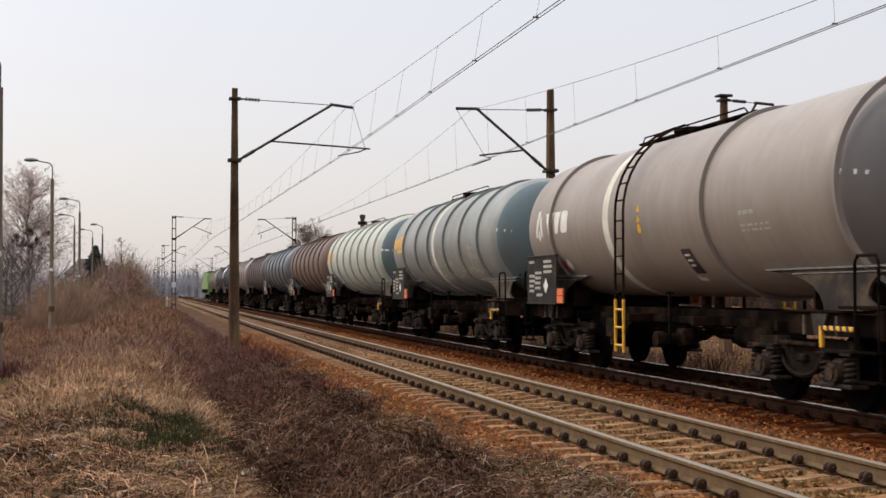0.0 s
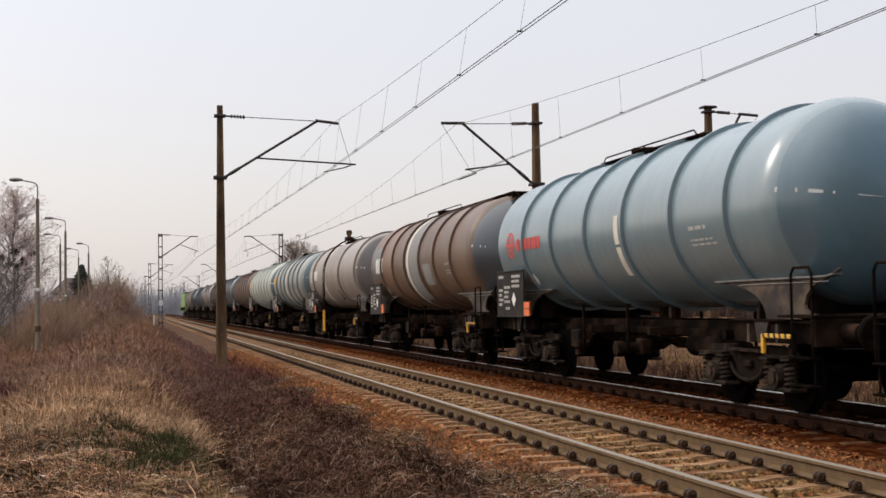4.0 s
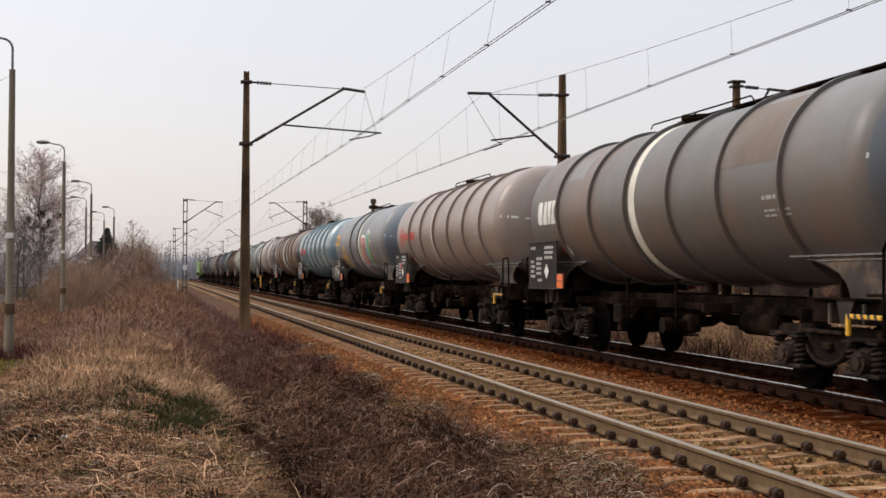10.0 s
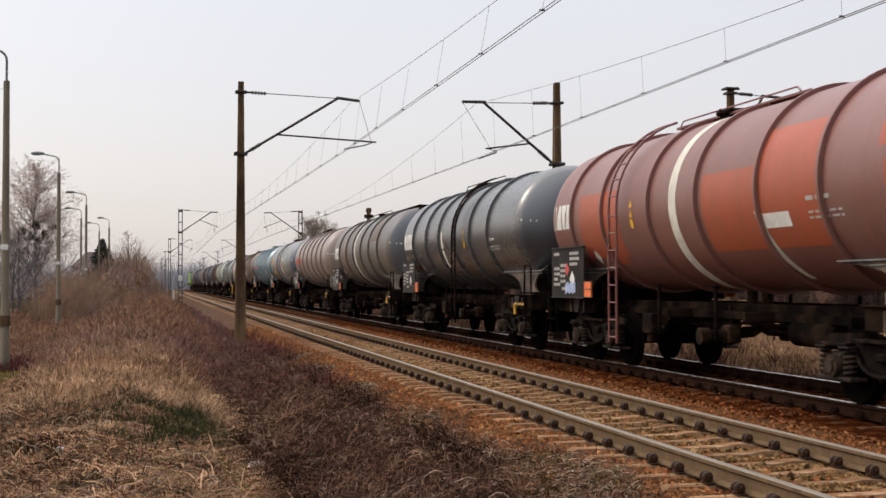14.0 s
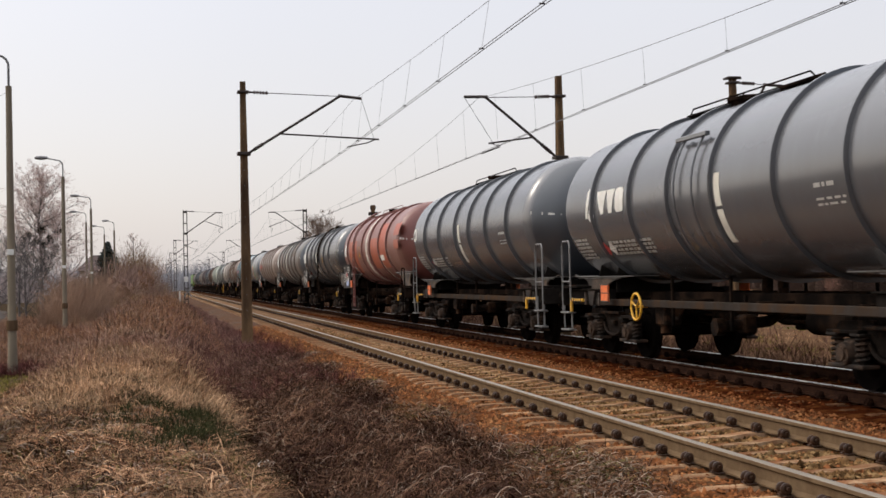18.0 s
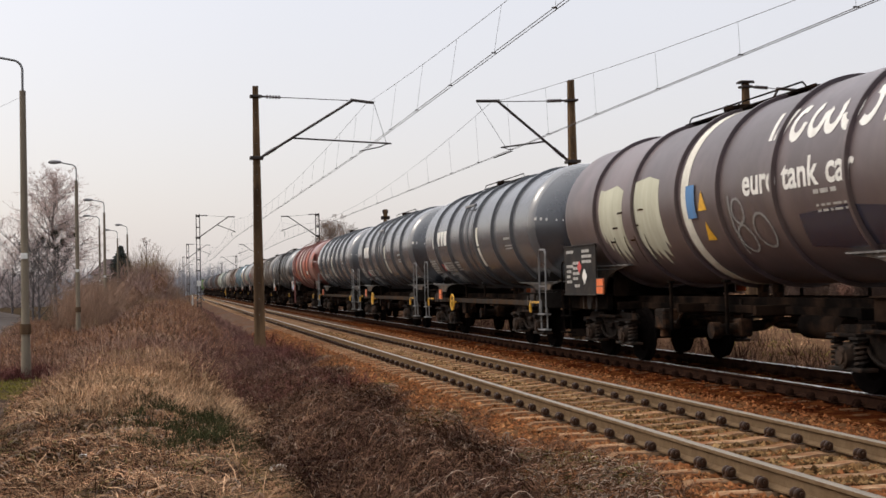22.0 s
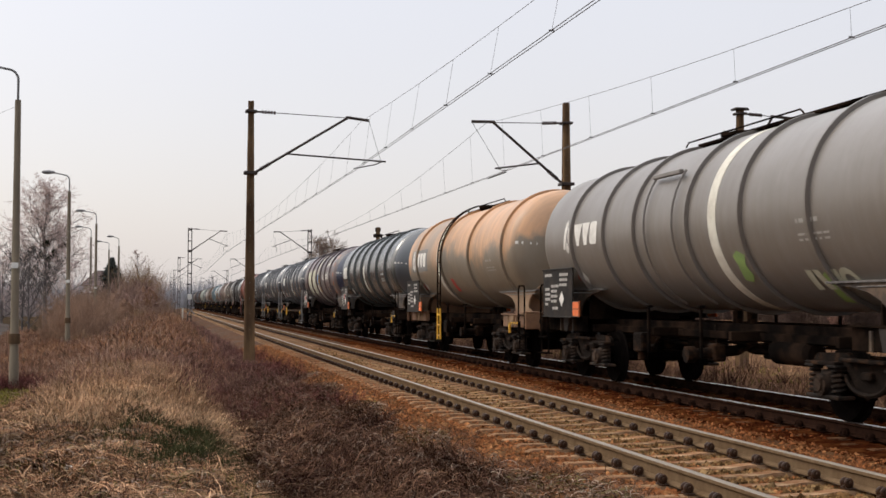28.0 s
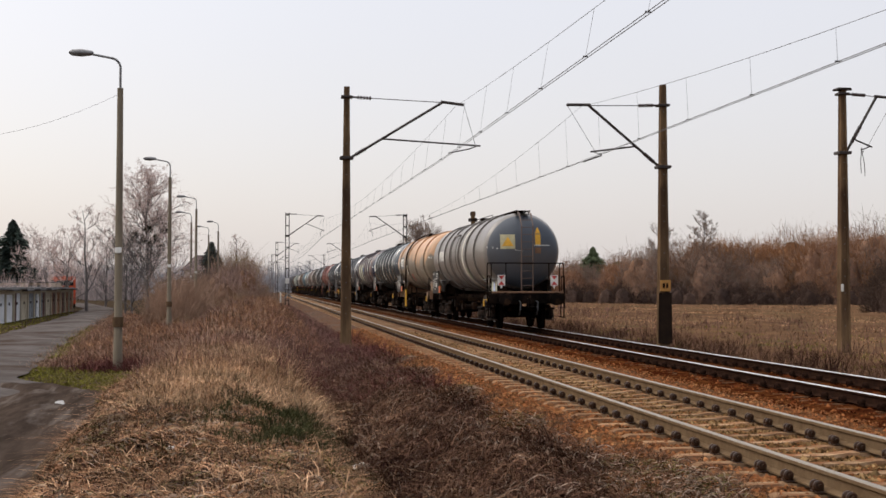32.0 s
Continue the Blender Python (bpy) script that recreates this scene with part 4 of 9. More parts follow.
blades("bramble_canes", x, y, foot_z(x, y) - 0.02, rs.uniform(0.15, 0.5, len(x)), 0.009, 1.3, M["cane"], "reddish bramble canes arching over the ditch", "brambles")
x, y = scatter(16000, -3.0, 0.9, 9.0, 30, lambda x, y: bank_only(x, y) & (np.sin(x * 2.1 + y * 0.6) * np.sin(y * 0.9 + x) > 0.35), 0.12)
blades("green_grass", x, y, ground_z(x, y) - 0.01, rs.uniform(0.04, 0.11, len(x)), 0.010, 1.2, M["moss"], "fresh green grass tufts between the dead stalks", "grass")
x, y = scatter(26000, -5.6, -1.6, 21, 36, lambda x, y: (x > road_edge(y) - 0.1) & (x < -1.7 - 0.4 * np.abs(np.sin(y))) & (y < 30.4 + 0.5 * np.sin(x * 2)), 0.0)
blades("green_grass", x, y, ground_z(x, y) - 0.01, rs.uniform(0.025, 0.06, len(x)), 0.022, 1.0, M["moss"], "short yellowish green verge grass beside the lane", "grass")
# low evergreen sprigs on the bank
x, y = scatter(3600, -0.1, 0.95, 11.2, 13.4, lambda x, y: np.sin(x * 5 + y) * np.sin(y * 3.7 - x * 2) > -0.3, 0.12)
blades("green_grass", x, y, ground_z(x, y), rs.uniform(0.04, 0.12, len(x)), 0.011, 1.4, M["moss"], "yellow-green grass tuft on the bank", "grass")
x, y = scatter(3800, 13.5, 24, 24, 60, lambda x, y: np.sin(x * 0.9 + y * 0.35) * np.sin(y * 0.6 - x * 0.4) > 0.2, 0.3)
blades("green_grass", x, y, ground_z(x, y), rs.uniform(0.06, 0.2, len(x)), 0.03, 1.2, M["moss"], "patches of green grass in the field", "grass")
# low evergreen sprigs
x, y = scatter(6500, -0.3, 1.0, 13.2, 17.4, lambda x, y: np.sin(x * 4.1 + y * 1.3) * np.sin(y * 2.3 - x) > -0.25, 0.2)
blades("low_evergreen", x, y, ground_z(x, y) + rs.uniform(0, 0.14, len(x)), rs.uniform(0.06, 0.2, len(x)), 0.009, 1.1, M["juniper"], "low dark green evergreen sprigs on the bank", "shrub")
# the undergrowth along the line ahead
x, y = scatter(36000, -4.6, 2.2, 34, 170, lambda x, y: (x > road_edge(y) + 0.5) & (x < 2.1 - 0.003 * y) & not_verge(x, y), 0.35)
hh = rs.uniform(0.15, 0.6, len(x)) * np.clip(0.5 + y / 90, 0.6, 1.5)
blades("undergrowth", x, y, ground_z(x, y) - 0.02, hh, 0.012 + 0.0003 * y, 0.9, M["tawny"], "tawny leafless undergrowth beside the line", "undergrowth")
x, y = scatter(22000, -4.0, 2.25, 30, 150, lambda x, y: (x > road_edge(y) + 0.5) & (x < 2.1 - 0.003 * y) & not_verge(x, y), 0.4)
hh = rs.uniform(0.18, 0.6, len(x)) * np.clip(0.5 + y / 90, 0.6, 1.5)
blades("undergrowth", x, y, ground_z(x, y) - 0.02, hh, 0.012 + 0.0003 * y, 0.9, M["russet"], "reddish-brown leafless undergrowth beside the line", "undergrowth")
x, y = scatter(12000, 0.6, 2.35, 26, 130, None, 0.25)
blades("bramble_thicket", x, y, ground_z(x, y) - 0.02, rs.uniform(0.2, 0.6, len(x)), 0.014, 0.9, M["far_bramble"], "purple-brown brambles along the track", "brambles")
x, y = scatter(15000, 1.9, 3.3, 25, 120, lambda x, y: x < 3.0 - 0.002 * y + 0.25 * np.sin(y * 0.9) * np.sin(y * 0.37), 0.25)
blades("bramble_thicket", x, y, foot_z(x, y) - 0.02, rs.uniform(0.12, 0.5, len(x)) * np.clip((3.5 - x) / 1.1, 0.35, 1), 0.010 + 0.0001 * y, 1.0, M["far_bramble"], "reddish brambles creeping onto the edge of the ballast", "brambles")
x, y = scatter(16000, 0.5, 3.1, 21.5, 44, lambda x, y: np.sin(y * 0.55 + x) + 0.6 * np.sin(y * 1.3 - 2 * x) > -0.2, 0.22)
blades("bramble_canes", x, y, foot_z(x, y) - 0.02, rs.uniform(0.2, 0.62, len(x)), 0.009, 1.0, M["red_cane"], "dark red bramble canes round the mast's foot", "brambles")
for lx, ly in ((-3.12, 29.0), (-3.75, 54.0)):
    x, y = lx + rs.normal(0, 0.5, 1600), ly + rs.normal(0.2, 0.6, 1600)
    blades("bramble_canes", x, y, ground_z(x, y) - 0.02, rs.uniform(0.12, 0.5, len(x)), 0.011, 1.0, M["red_cane"], "dark reddish brambles round the lamp's foot", "brambles")
# the verge beyond the lane
x, y = scatter(9000, -16, -8, 36, 95, lambda x, y: (x < road_left(y) - 0.1), 0.0)
blades("verge_grass", x, y, ground_z(x, y) - 0.01, rs.uniform(0.05, 0.14, len(x)), 0.04, 0.8, M["moss"], "worn green grass before the garages", "grass")
# the open field on the far side
x, y = scatter(60000, 13.5, 75, 18, 200, lambda x, y: (x < 12 + y * 0.62) & (x > 15 + 1.2 * np.sin(y * 0.31) + 0.8 * np.sin(y * 0.9)) & (np.sin(x * 0.31 + 2 * np.sin(y * 0.07)) * np.sin(y * 0.12 - x * 0.2) + 0.5 * np.sin(x * 0.9 + y * 0.4) > -0.55), 0.5, power=0.75)
blades("field_grass", x, y, ground_z(x, y) - 0.02, rs.uniform(0.06, 0.24, len(x)), 0.012 + 0.00035 * y, 2.2, M["straw_field"], "pale flattened dry grass on the open field", "grass")
x, y = scatter(13000, 11.3, 60, 18, 170, lambda x, y: (x < 14 + y * 0.55) & (np.sin(x * 0.9 + y * 0.33) + np.sin(y * 0.21 - x * 0.5) + 0.6 * np.sin(x * 2.3) > -0.3), 0.8, power=0.75)
blades("field_weeds", x, y, ground_z(x, y) - 0.02, rs.uniform(0.1, 0.6, len(x)) ** 1.3, 0.01 + 0.0002 * y, 0.9, M["cane"], "brown dead weeds in the field", "weeds")
x, y = scatter(34000, 11.2, 16.5, 16, 120, None, 0.4, power=0.8)
blades("trackside_brambles", x, y, ground_z(x, y) - 0.02, rs.uniform(0.12, 0.5, len(x)), 0.011, 1.2, M["cane"], "brown brambles along the foot of the far ballast", "brambles")
x, y = scatter(6000, 11.6, 30, 22, 130, lambda x, y: x < 13 + y * 0.3, 0.5, power=0.8)
blades("field_weeds", x, y, ground_z(x, y) - 0.02, rs.uniform(0.15, 0.75, len(x)) ** 1.2, 0.009 + 0.00015 * y, 0.6, M["far_bramble"], "tall brown dead stalks on the near side of the field", "weeds")
# ragged growth along the lane's edge
for m_, n_, tall, lab in (("russet", 15000, 0.5, "russet dead stalks along the edge of the lane"), ("cane", 5000, 0.5, "brown brambles along the edge of the lane"), ("tawny", 11000, 0.45, "tawny dead stalks along the edge of the lane")):
    x, y = scatter(n_, 0.25, 3.6, 30.2, 80, None, 0.2)
    hh = rs.uniform(0.3, 1.0, len(x)) * tall * np.clip(x / 0.9, 0.3, 1)
    x = x + road_edge(y)
    blades("lane_growth", x, y, ground_z(x, y) - 0.02, hh, 0.010 + 0.0001 * y, 0.9, M[m_], lab, "undergrowth")
x, y = scatter(9000, -0.4, 1.5, 30, 100, None, 0.0)
x = x + road_edge(y)
blades("lane_edge_grass", x, y, ground_z(x, y) - 0.01, rs.uniform(0.05, 0.2, len(x)), 0.012 + 0.0001 * y, 1.1, M["olive_twig"], "brown dead grass along the edge of the lane", "grass")
x, y = scatter(2500, -0.5, 0.8, 34, 60, None, 0.0)
x = x + road_edge(y)
blades("lane_edge_grass", x, y, ground_z(x, y) - 0.01, rs.uniform(0.05, 0.14, len(x)), 0.03, 0.9, M["moss"], "thin green grass along the edge of the lane", "grass")
# the same growth and stones go on beside and behind the standpoint
for m_, n_, lab in (("straw", 7000, "flattened straw-coloured dead grass around the standpoint"), ("tawny", 11000, "matted tawny stems around the standpoint"), ("bramble", 3000, "dark rotting stems around the standpoint")):
    x, y = rs.uniform(-1.6, 2.4, n_), rs.uniform(-9, 9, n_)
    q = np.hypot(x, y) > 0.5
    x, y = x[q], y[q]
    blades("dry_grass", x, y, ground_z(x, y) - 0.005, rs.uniform(0.06, 0.2, len(x)), 0.014, 2.0, M[m_], lab, "grass", 0.9)
x, y = scatter(13000, 2.2, 4.1, 9.0, 40, lambda x, y: x < 3.1 + np.clip((15 - y) * 0.2, 0, 0.9) + 0.8 * np.abs(np.sin(y * 0.7) * np.sin(y * 0.23 + 1)), 0.2)
z = np.where(x > 2.5, bed_z(x), ground_z(x, y))
blades("shoulder_stalks", x, y, z - 0.01, rs.uniform(0.05, 0.2, len(x)), 0.008, 1.6, M["cane"], "thin dead stalks straggling over the ballast shoulder", "weeds")
for m_, n_, lab in (("stem_grey", 5000, "pale dead stalks lying on the ballast shoulder"), ("cane", 7000, "brown dead stalks lying on the ballast shoulder"), ("moss_olive", 2500, "olive moss and weeds on the ballast shoulder")):
    x, y = scatter(n_, 2.4, 3.9, 9.0, 30, lambda x, y: x < 3.25 + np.clip((13 - y) * 0.18, 0, 0.6) + 0.3 * np.sin(y * 1.3), 0.16)
    stems("shoulder_stalks", x, y, rs.uniform(0.01, 0.06, len(x)) + foot_z(x, y) - ground_z(x, y), rs.uniform(0.06, 0.24, len(x)), rs.uniform(0.005, 0.01, len(x)), 0.05, M[m_], lab, "weeds")


# ---- overhead line ----
def insulator(kit, a, b, r=0.055, n=5):
    a, b = Vector(a), Vector(b)
    kit.tube([a, b], r * 0.4, 8)
    d = (b - a) / n
    for i in range(n):
        kit.tube([a + d * (i + 0.2), a + d * (i + 0.5), a + d * (i + 0.8)], r, 10)
    return kit


def bracket(mast, x, y, s, top_z, low_z, kink, tip, mid, reg, steady):
    """The hinged cantilever: a stay on an insulator, a slanting tube, the registration arm. s: +1 reaches to +x."""
    def along(d):
        """A point of the slanting tube, d out from the mast."""
        return s * d, 0, low_z + (kink[1] - low_z) * (d - 0.1) / (abs(kink[0]) - 0.1)

    stay = Kit()
    stay.tube([(s * 0.75, 0, top_z - 0.02), (kink[0], 0, kink[1])], 0.013, 6)
    part("stay", stay, mast, material=M["steel"])
    part("insulator", insulator(Kit(), (s * 0.3, 0, top_z), (s * 0.75, 0, top_z - 0.02)), mast, material=M["insulator"])
    clamp = Kit()
    clamp.box(0, 0, top_z, 0.34, 0.34, 0.07, 0.01)
    clamp.tube([(s * 0.12, 0, top_z), (s * 0.3, 0, top_z)], 0.03, 8)
    part("clamp", clamp, mast, material=M["steel"])
    clamp = Kit()
    clamp.box(0, 0, low_z, 0.4, 0.4, 0.09, 0.01)
    part("clamp", clamp, mast, material=M["steel"])
    part("insulator", insulator(Kit(), along(0.28), along(0.58), 0.06), mast, material=M["insulator"])
    arm = Kit()
    arm.tube([along(0.1), along(0.6), (kink[0], 0, kink[1])], 0.04, 10)
    arm.tube([(kink[0] - s * 0.05, 0, kink[1] + 0.02), (tip[0], 0, tip[1])], 0.045, 10)
    part("slanting_tube", arm, mast, material=M["steel"])
    ra = Kit()
    ra.tube([along(abs(mid[0])), (reg[0], 0, reg[1])], 0.026, 8)
    part("registration_arm", ra, mast, material=M["steel"])
    st = Kit()
    st.tube([(reg[0] - s * 0.1, 0, reg[1]), (reg[0] - s * 0.35, 0.02, reg[1] - 0.1), (steady[0], 0.05, steady[1])], 0.02, 6)
    part("steady_arm", st, mast, material=M["steel"])
    dr = Kit()
    dr.tube([(tip[0], 0, tip[1]), (reg[0] - s * 0.15, 0, reg[1])], 0.007, 5)
    part("drop_wire", dr, mast, material=M["wire"])


def concrete_mast(x, y, top, base, label):
    mast = thing("catenary_mast", label, "catenary mast", (x, y, 0), group="masts of the overhead line")
    # two concrete legs with a recessed web, tapering upwards
    n = 9
    for sx in (-1, 1):
        kit = Kit()
        vs, fs = [], []
        for i in range(n):
            u = i / (n - 1)
            z = base - 0.5 + (top - base + 0.5) * u
            w = 0.165 - 0.085 * u
            for px, py in ((sx * w, -0.16 + 0.06 * u), (sx * (w - 0.07), -0.16 + 0.06 * u), (sx * (w - 0.07), 0.16 - 0.06 * u), (sx * w, 0.16 - 0.06 * u)):
                vs.append((px, py, z))
        for i in range(n - 1):
            for k in range(4):
                a, b = i * 4 + k, i * 4 + (k + 1) % 4
                fs.append((a, b, b + 4, a + 4) if sx > 0 else (a, a + 4, b + 4, b))
        fs.append((4 * n - 4, 4 * n - 3, 4 * n - 2, 4 * n - 1))
        kit.add(vs, fs)
        part("leg", kit, mast, material=M["concrete"], smooth=20)
    web = Kit()
    vs = []
    for i in range(n):
        u = i / (n - 1)
        z = base - 0.5 + (top - 0.02 - base + 0.5) * u
        w, t = 0.11 - 0.08 * u, 0.115 - 0.045 * u
        vs += [(-w, -t, z), (w, -t, z), (w, t, z), (-w, t, z)]
    web.add(vs, [(i * 4 + k, i * 4 + (k + 1) % 4, i * 4 + (k + 1) % 4 + 4, i * 4 + k + 4) for i in range(n - 1) for k in range(4)] + [(4 * n - 4, 4 * n - 3, 4 * n - 2, 4 * n - 1)])
    part("web", web, mast, material=M["concrete"], smooth=20)
    # bolt holes up the face
    for i in range(14):
        z = base + 0.8 + i * (top - base - 1.6) / 13
        h = Kit()
        t = 0.115 - 0.045 * (z - base) / (top - base)
        h.tube([(0, -t - 0.012, z), (0, -t + 0.01, z)], 0.014, 6)
        part("bolt", h, mast, material=M["galv"])
    return mast


m1 = concrete_mast(2.55, 38.3, 7.49, -0.15, "tapered grey concrete catenary mast beside the near track")
bracket(m1, 0, 0, 1, 7.18, 5.33, (2.92, 7.08), (3.58, 7.02), (1.07, 5.85), (4.1, 5.77), (3.12, 5.54))
m2 = concrete_mast(11.76, 36.2, 7.44, -0.2, "tapered brown-grey concrete catenary mast with an orange plate")
bracket(m2, 0, 0, -1, 6.83, 5.0, (-2.25, 6.78), (-2.91, 6.79), (-0.83, 5.49), (-2.2, 5.42), (-2.41, 5.12))
plate = Kit()
plate.box(0, -0.2, 1.5, 0.32, 0.02, 0.33, 0.004)
pl = part("number_plate", plate, m2, "faded orange plate with dark worn marks", material=M["mast_plate"])
bar = Kit()
for bx_, bz_, sx_, sz_ in ((-0.05, 1.5, 0.07, 0.15), (0.05, 1.5, 0.06, 0.15)):
    bar.box(bx_, -0.214, bz_, sx_, 0.004, sz_)
part("worn_marks", bar, pl, material=M["frame"])
foot = Kit()
foot.prism([(-0.215, -0.2), (0.215, -0.2), (0.205, 0.75), (0.19, 1.28), (0.05, 1.33), (-0.08, 1.26), (-0.19, 1.31), (-0.205, 0.7)], -0.19, -0.175, "xz")
part("tarred_foot", foot, m2, "dark tar-stained foot", material=M["tar"])
m3 = concrete_mast(17.53, 36.5, 7.54, -0.5, "tapered concrete mast of a dismantled siding with hanging cords")
bracket(m3, 0, 0, 1, 7.35, 5.55, (1.1, 7.29), (1.7, 7.27), (0.35, 5.73), (0.95, 5.75), (0.7, 5.6))
cap = Kit()
cap.box(0, 0, 7.5, 0.42, 0.36, 0.06, 0.01)
cap.tube([(-0.3, 0, 7.46), (0.3, 0, 7.5)], 0.03, 8)
part("cap", cap, m3, material=M["steel"])
cords = Kit()
cords.tube([(0.62, 0, 5.72), (0.58, 0, 5.3), (0.6, 0, 4.95)], 0.012, 5)
cords.tube([(0.6, 0, 5.72), (0.7, 0, 5.25), (0.72, 0, 4.85)], 0.012, 5)
part("hanging_cord", cords, m3, material=M["steel"])
tag = Kit()
tag.box(-0.12, -0.17, 1.45, 0.09, 0.01, 0.22, 0.003)
part("white_tag", tag, m3, "small white tag", material=M["white"])


def lattice_mast(x, y, s, label, top=7.45):
    mast = thing("catenary_mast", label, "catenary mast", (x, y, 0), group="masts of the overhead line")
    for sx in (-1, 1):
        c = Kit()
        c.box(sx * 0.14, 0, (top - 0.4) / 2, 0.07, 0.14, top + 0.4, 0.006)
        part("channel", c, mast, material=M["steel"])
    for i in range(9):
        z = 0.3 + i * (top - 0.5) / 8
        c = Kit()
        c.box(0, -0.075, z, 0.28, 0.012, 0.09)
        part("batten", c, mast, material=M["steel"])
    bracket(mast, 0, 0, s, top - 0.1, 5.6, (s * 2.4, top - 0.25), (s * 2.95, top - 0.25), (s * 1.5, 6.5), (s * 3.0, 6.0), (s * 2.7, 5.6))
    return mast


f1 = lattice_mast(2.15, 104, 1, "slim riveted steel catenary mast beside the line")
f2 = lattice_mast(11.77, 104, -1, "slim riveted steel catenary mast beyond the train")
sign = Kit()
sign.box(0, -0.12, 1.9, 0.32, 0.02, 0.42, 0.004)
part("sign_plate", sign, f1, "pale square plate on the mast", material=M["white"])
cross = Kit()
for a in (32, -32):
    cross.box(0.1, -0.14, 0.95, 0.1, 0.02, 1.1, 0.0, pose(0, 0, 0, 0, a))
part("crossed_board", cross, f1, "worn white crossed boards", material=M["galv"])
sp = thing("catenary_mast", "short dark mast top behind the train", "catenary mast", (17.43, 104, 0), group="masts of the overhead line")
kit = Kit()
kit.box(0, 0, 3.6, 0.3, 0.3, 8.2, 0.02)
part("post", kit, sp, material=M["concrete"])
kit = Kit()
kit.box(0, 0, 7.0, 0.75, 0.3, 0.3, 0.05)
kit.box(0, 0, 7.5, 0.45, 0.25, 0.35, 0.05)
part("head", kit, sp, material=M["steel"])
kit = Kit()
kit.tube([(0.3, 0, 5.6), (1.3, 0, 6.9), (2.0, 0, 6.9)], 0.05, 8)
part("arm", kit, sp, material=M["steel"])
for k, yy in enumerate((171, 238, 306, 374)):
    lattice_mast(2.15, yy, 1, "distant steel catenary mast beside the line")
    lattice_mast(11.77, yy, -1, "distant steel catenary mast on the far side")


def span_wire(name, x0, y0, z0, x1, y1, z1, sag, r, label, n=24):
    kit = Kit()
    kit.tube([(x0 + (x1 - x0) * u, y0 + (y1 - y0) * u, z0 + (z1 - z0) * u - 4 * sag * u * (1 - u)) for u in np.linspace(0, 1, n)], r, 5)
    return solid(name, kit, M["wire"], label, "wire", group="wires of the overhead line")


def catenary(xs_c, xs_m, ys, zc, zm, sag):
    """Contact wires, messenger and droppers from support to support."""
    for i in range(len(ys) - 1):
        y0, y1 = ys[i], ys[i + 1]
        line = thing("catenary_span", "thin contact wires hung by droppers from a sagging messenger wire", "overhead wire", (0, 0, 0), group="wires of the overhead line")
        for dx in (-0.035, 0.035):
            kit = Kit()
            kit.tube([(xs_c[i] + (xs_c[i + 1] - xs_c[i]) * u + dx, y0 + (y1 - y0) * u, zc) for u in np.linspace(0, 1, 8)], 0.0075, 5)
            part("contact_wire", kit, line, material=M["wire"])
        kit = Kit()

        def mz(u):
            return zm - 4 * sag * u * (1 - u)

        kit.tube([(xs_m[i] + (xs_m[i + 1] - xs_m[i]) * u, y0 + (y1 - y0) * u, mz(u)) for u in np.linspace(0, 1, 26)], 0.0055, 5)
        part("messenger_wire", kit, line, material=M["wire"])
        n = 18
        for k in range(n):
            u = (k + 0.5) / n
            xa = xs_c[i] + (xs_c[i + 1] - xs_c[i]) * u
            xm = xs_m[i] + (xs_m[i + 1] - xs_m[i]) * u
            y = y0 + (y1 - y0) * u
            kit = Kit()
            kit.tube([(xm, y, mz(u)), (xa, y, zc)], 0.003, 4)
            kit.box(xa, y, zc + 0.02, 0.085, 0.015, 0.025)
            part("dropper", kit, line, material=M["wire"])


catenary([5.5, 5.7, 5.0, 5.6, 5.0, 5.5, 5.2], [5.6, 5.88, 4.95, 5.4, 5.2, 5.3, 5.2], [-28, 38.3, 104, 171, 238, 306, 374], 5.5, 6.98, 0.8)
catenary([9.4, 9.35, 8.85, 9.3, 8.9, 9.2, 9.0], [9.5, 9.28, 8.8, 9.2, 9.0, 9.0, 9.0], [-30, 36.2, 104, 171, 238, 306, 374], 5.15, 6.75, 1.37)


# ---- street lamps along the lane ----
def street_lamp(x, y, base, top, label, reach=0.8):
    lamp = thing("street_lamp", label, "street lamp", (x, y, base), group="lamps along the lane")
    h = top - base
    kit = Kit()
    kit.tube([(0, 0, -0.4), (0, 0, 0.9), (0, 0, h - 0.75)], 0.115, 12, 0.065)
    part("post", kit, lamp, material=M["lamp_concrete"])
    kit = Kit()
    kit.tube([(0, 0, 0.9), (0, 0, 1.12)], 0.118, 12)
    part("collar", kit, lamp, material=M["concrete"])
    kit = Kit()
    arc = [(0, 0, h - 0.8), (0, 0, h - 0.3)] + [(-0.22 * (1 - math.cos(a)), 0, h - 0.3 + 0.22 * math.sin(a)) for a in np.linspace(0.2, 1.45, 6)] + [(-reach + 0.15, 0, h + 0.0)]
    kit.tube(arc, 0.026, 8)
    part("arm", kit, lamp, material=M["galv"])
    kit = Kit()
    kit.lathe([(-0.26, 0.02), (-0.22, 0.055), (0.0, 0.085), (0.2, 0.07), (0.27, 0.03)], 14)
    o = part("lantern", kit, lamp, "pale grey lantern", material=M["galv"])
    o.matrix_basis = pose(-reach - 0.05, 0, h + 0.02, 0, 6, 90)
    kit = Kit()
    kit.box(0, -0.1, 2.6, 0.14, 0.02, 0.12, 0.004)
    part("tag", kit, lamp, "small white tag", material=M["white"])
    return lamp


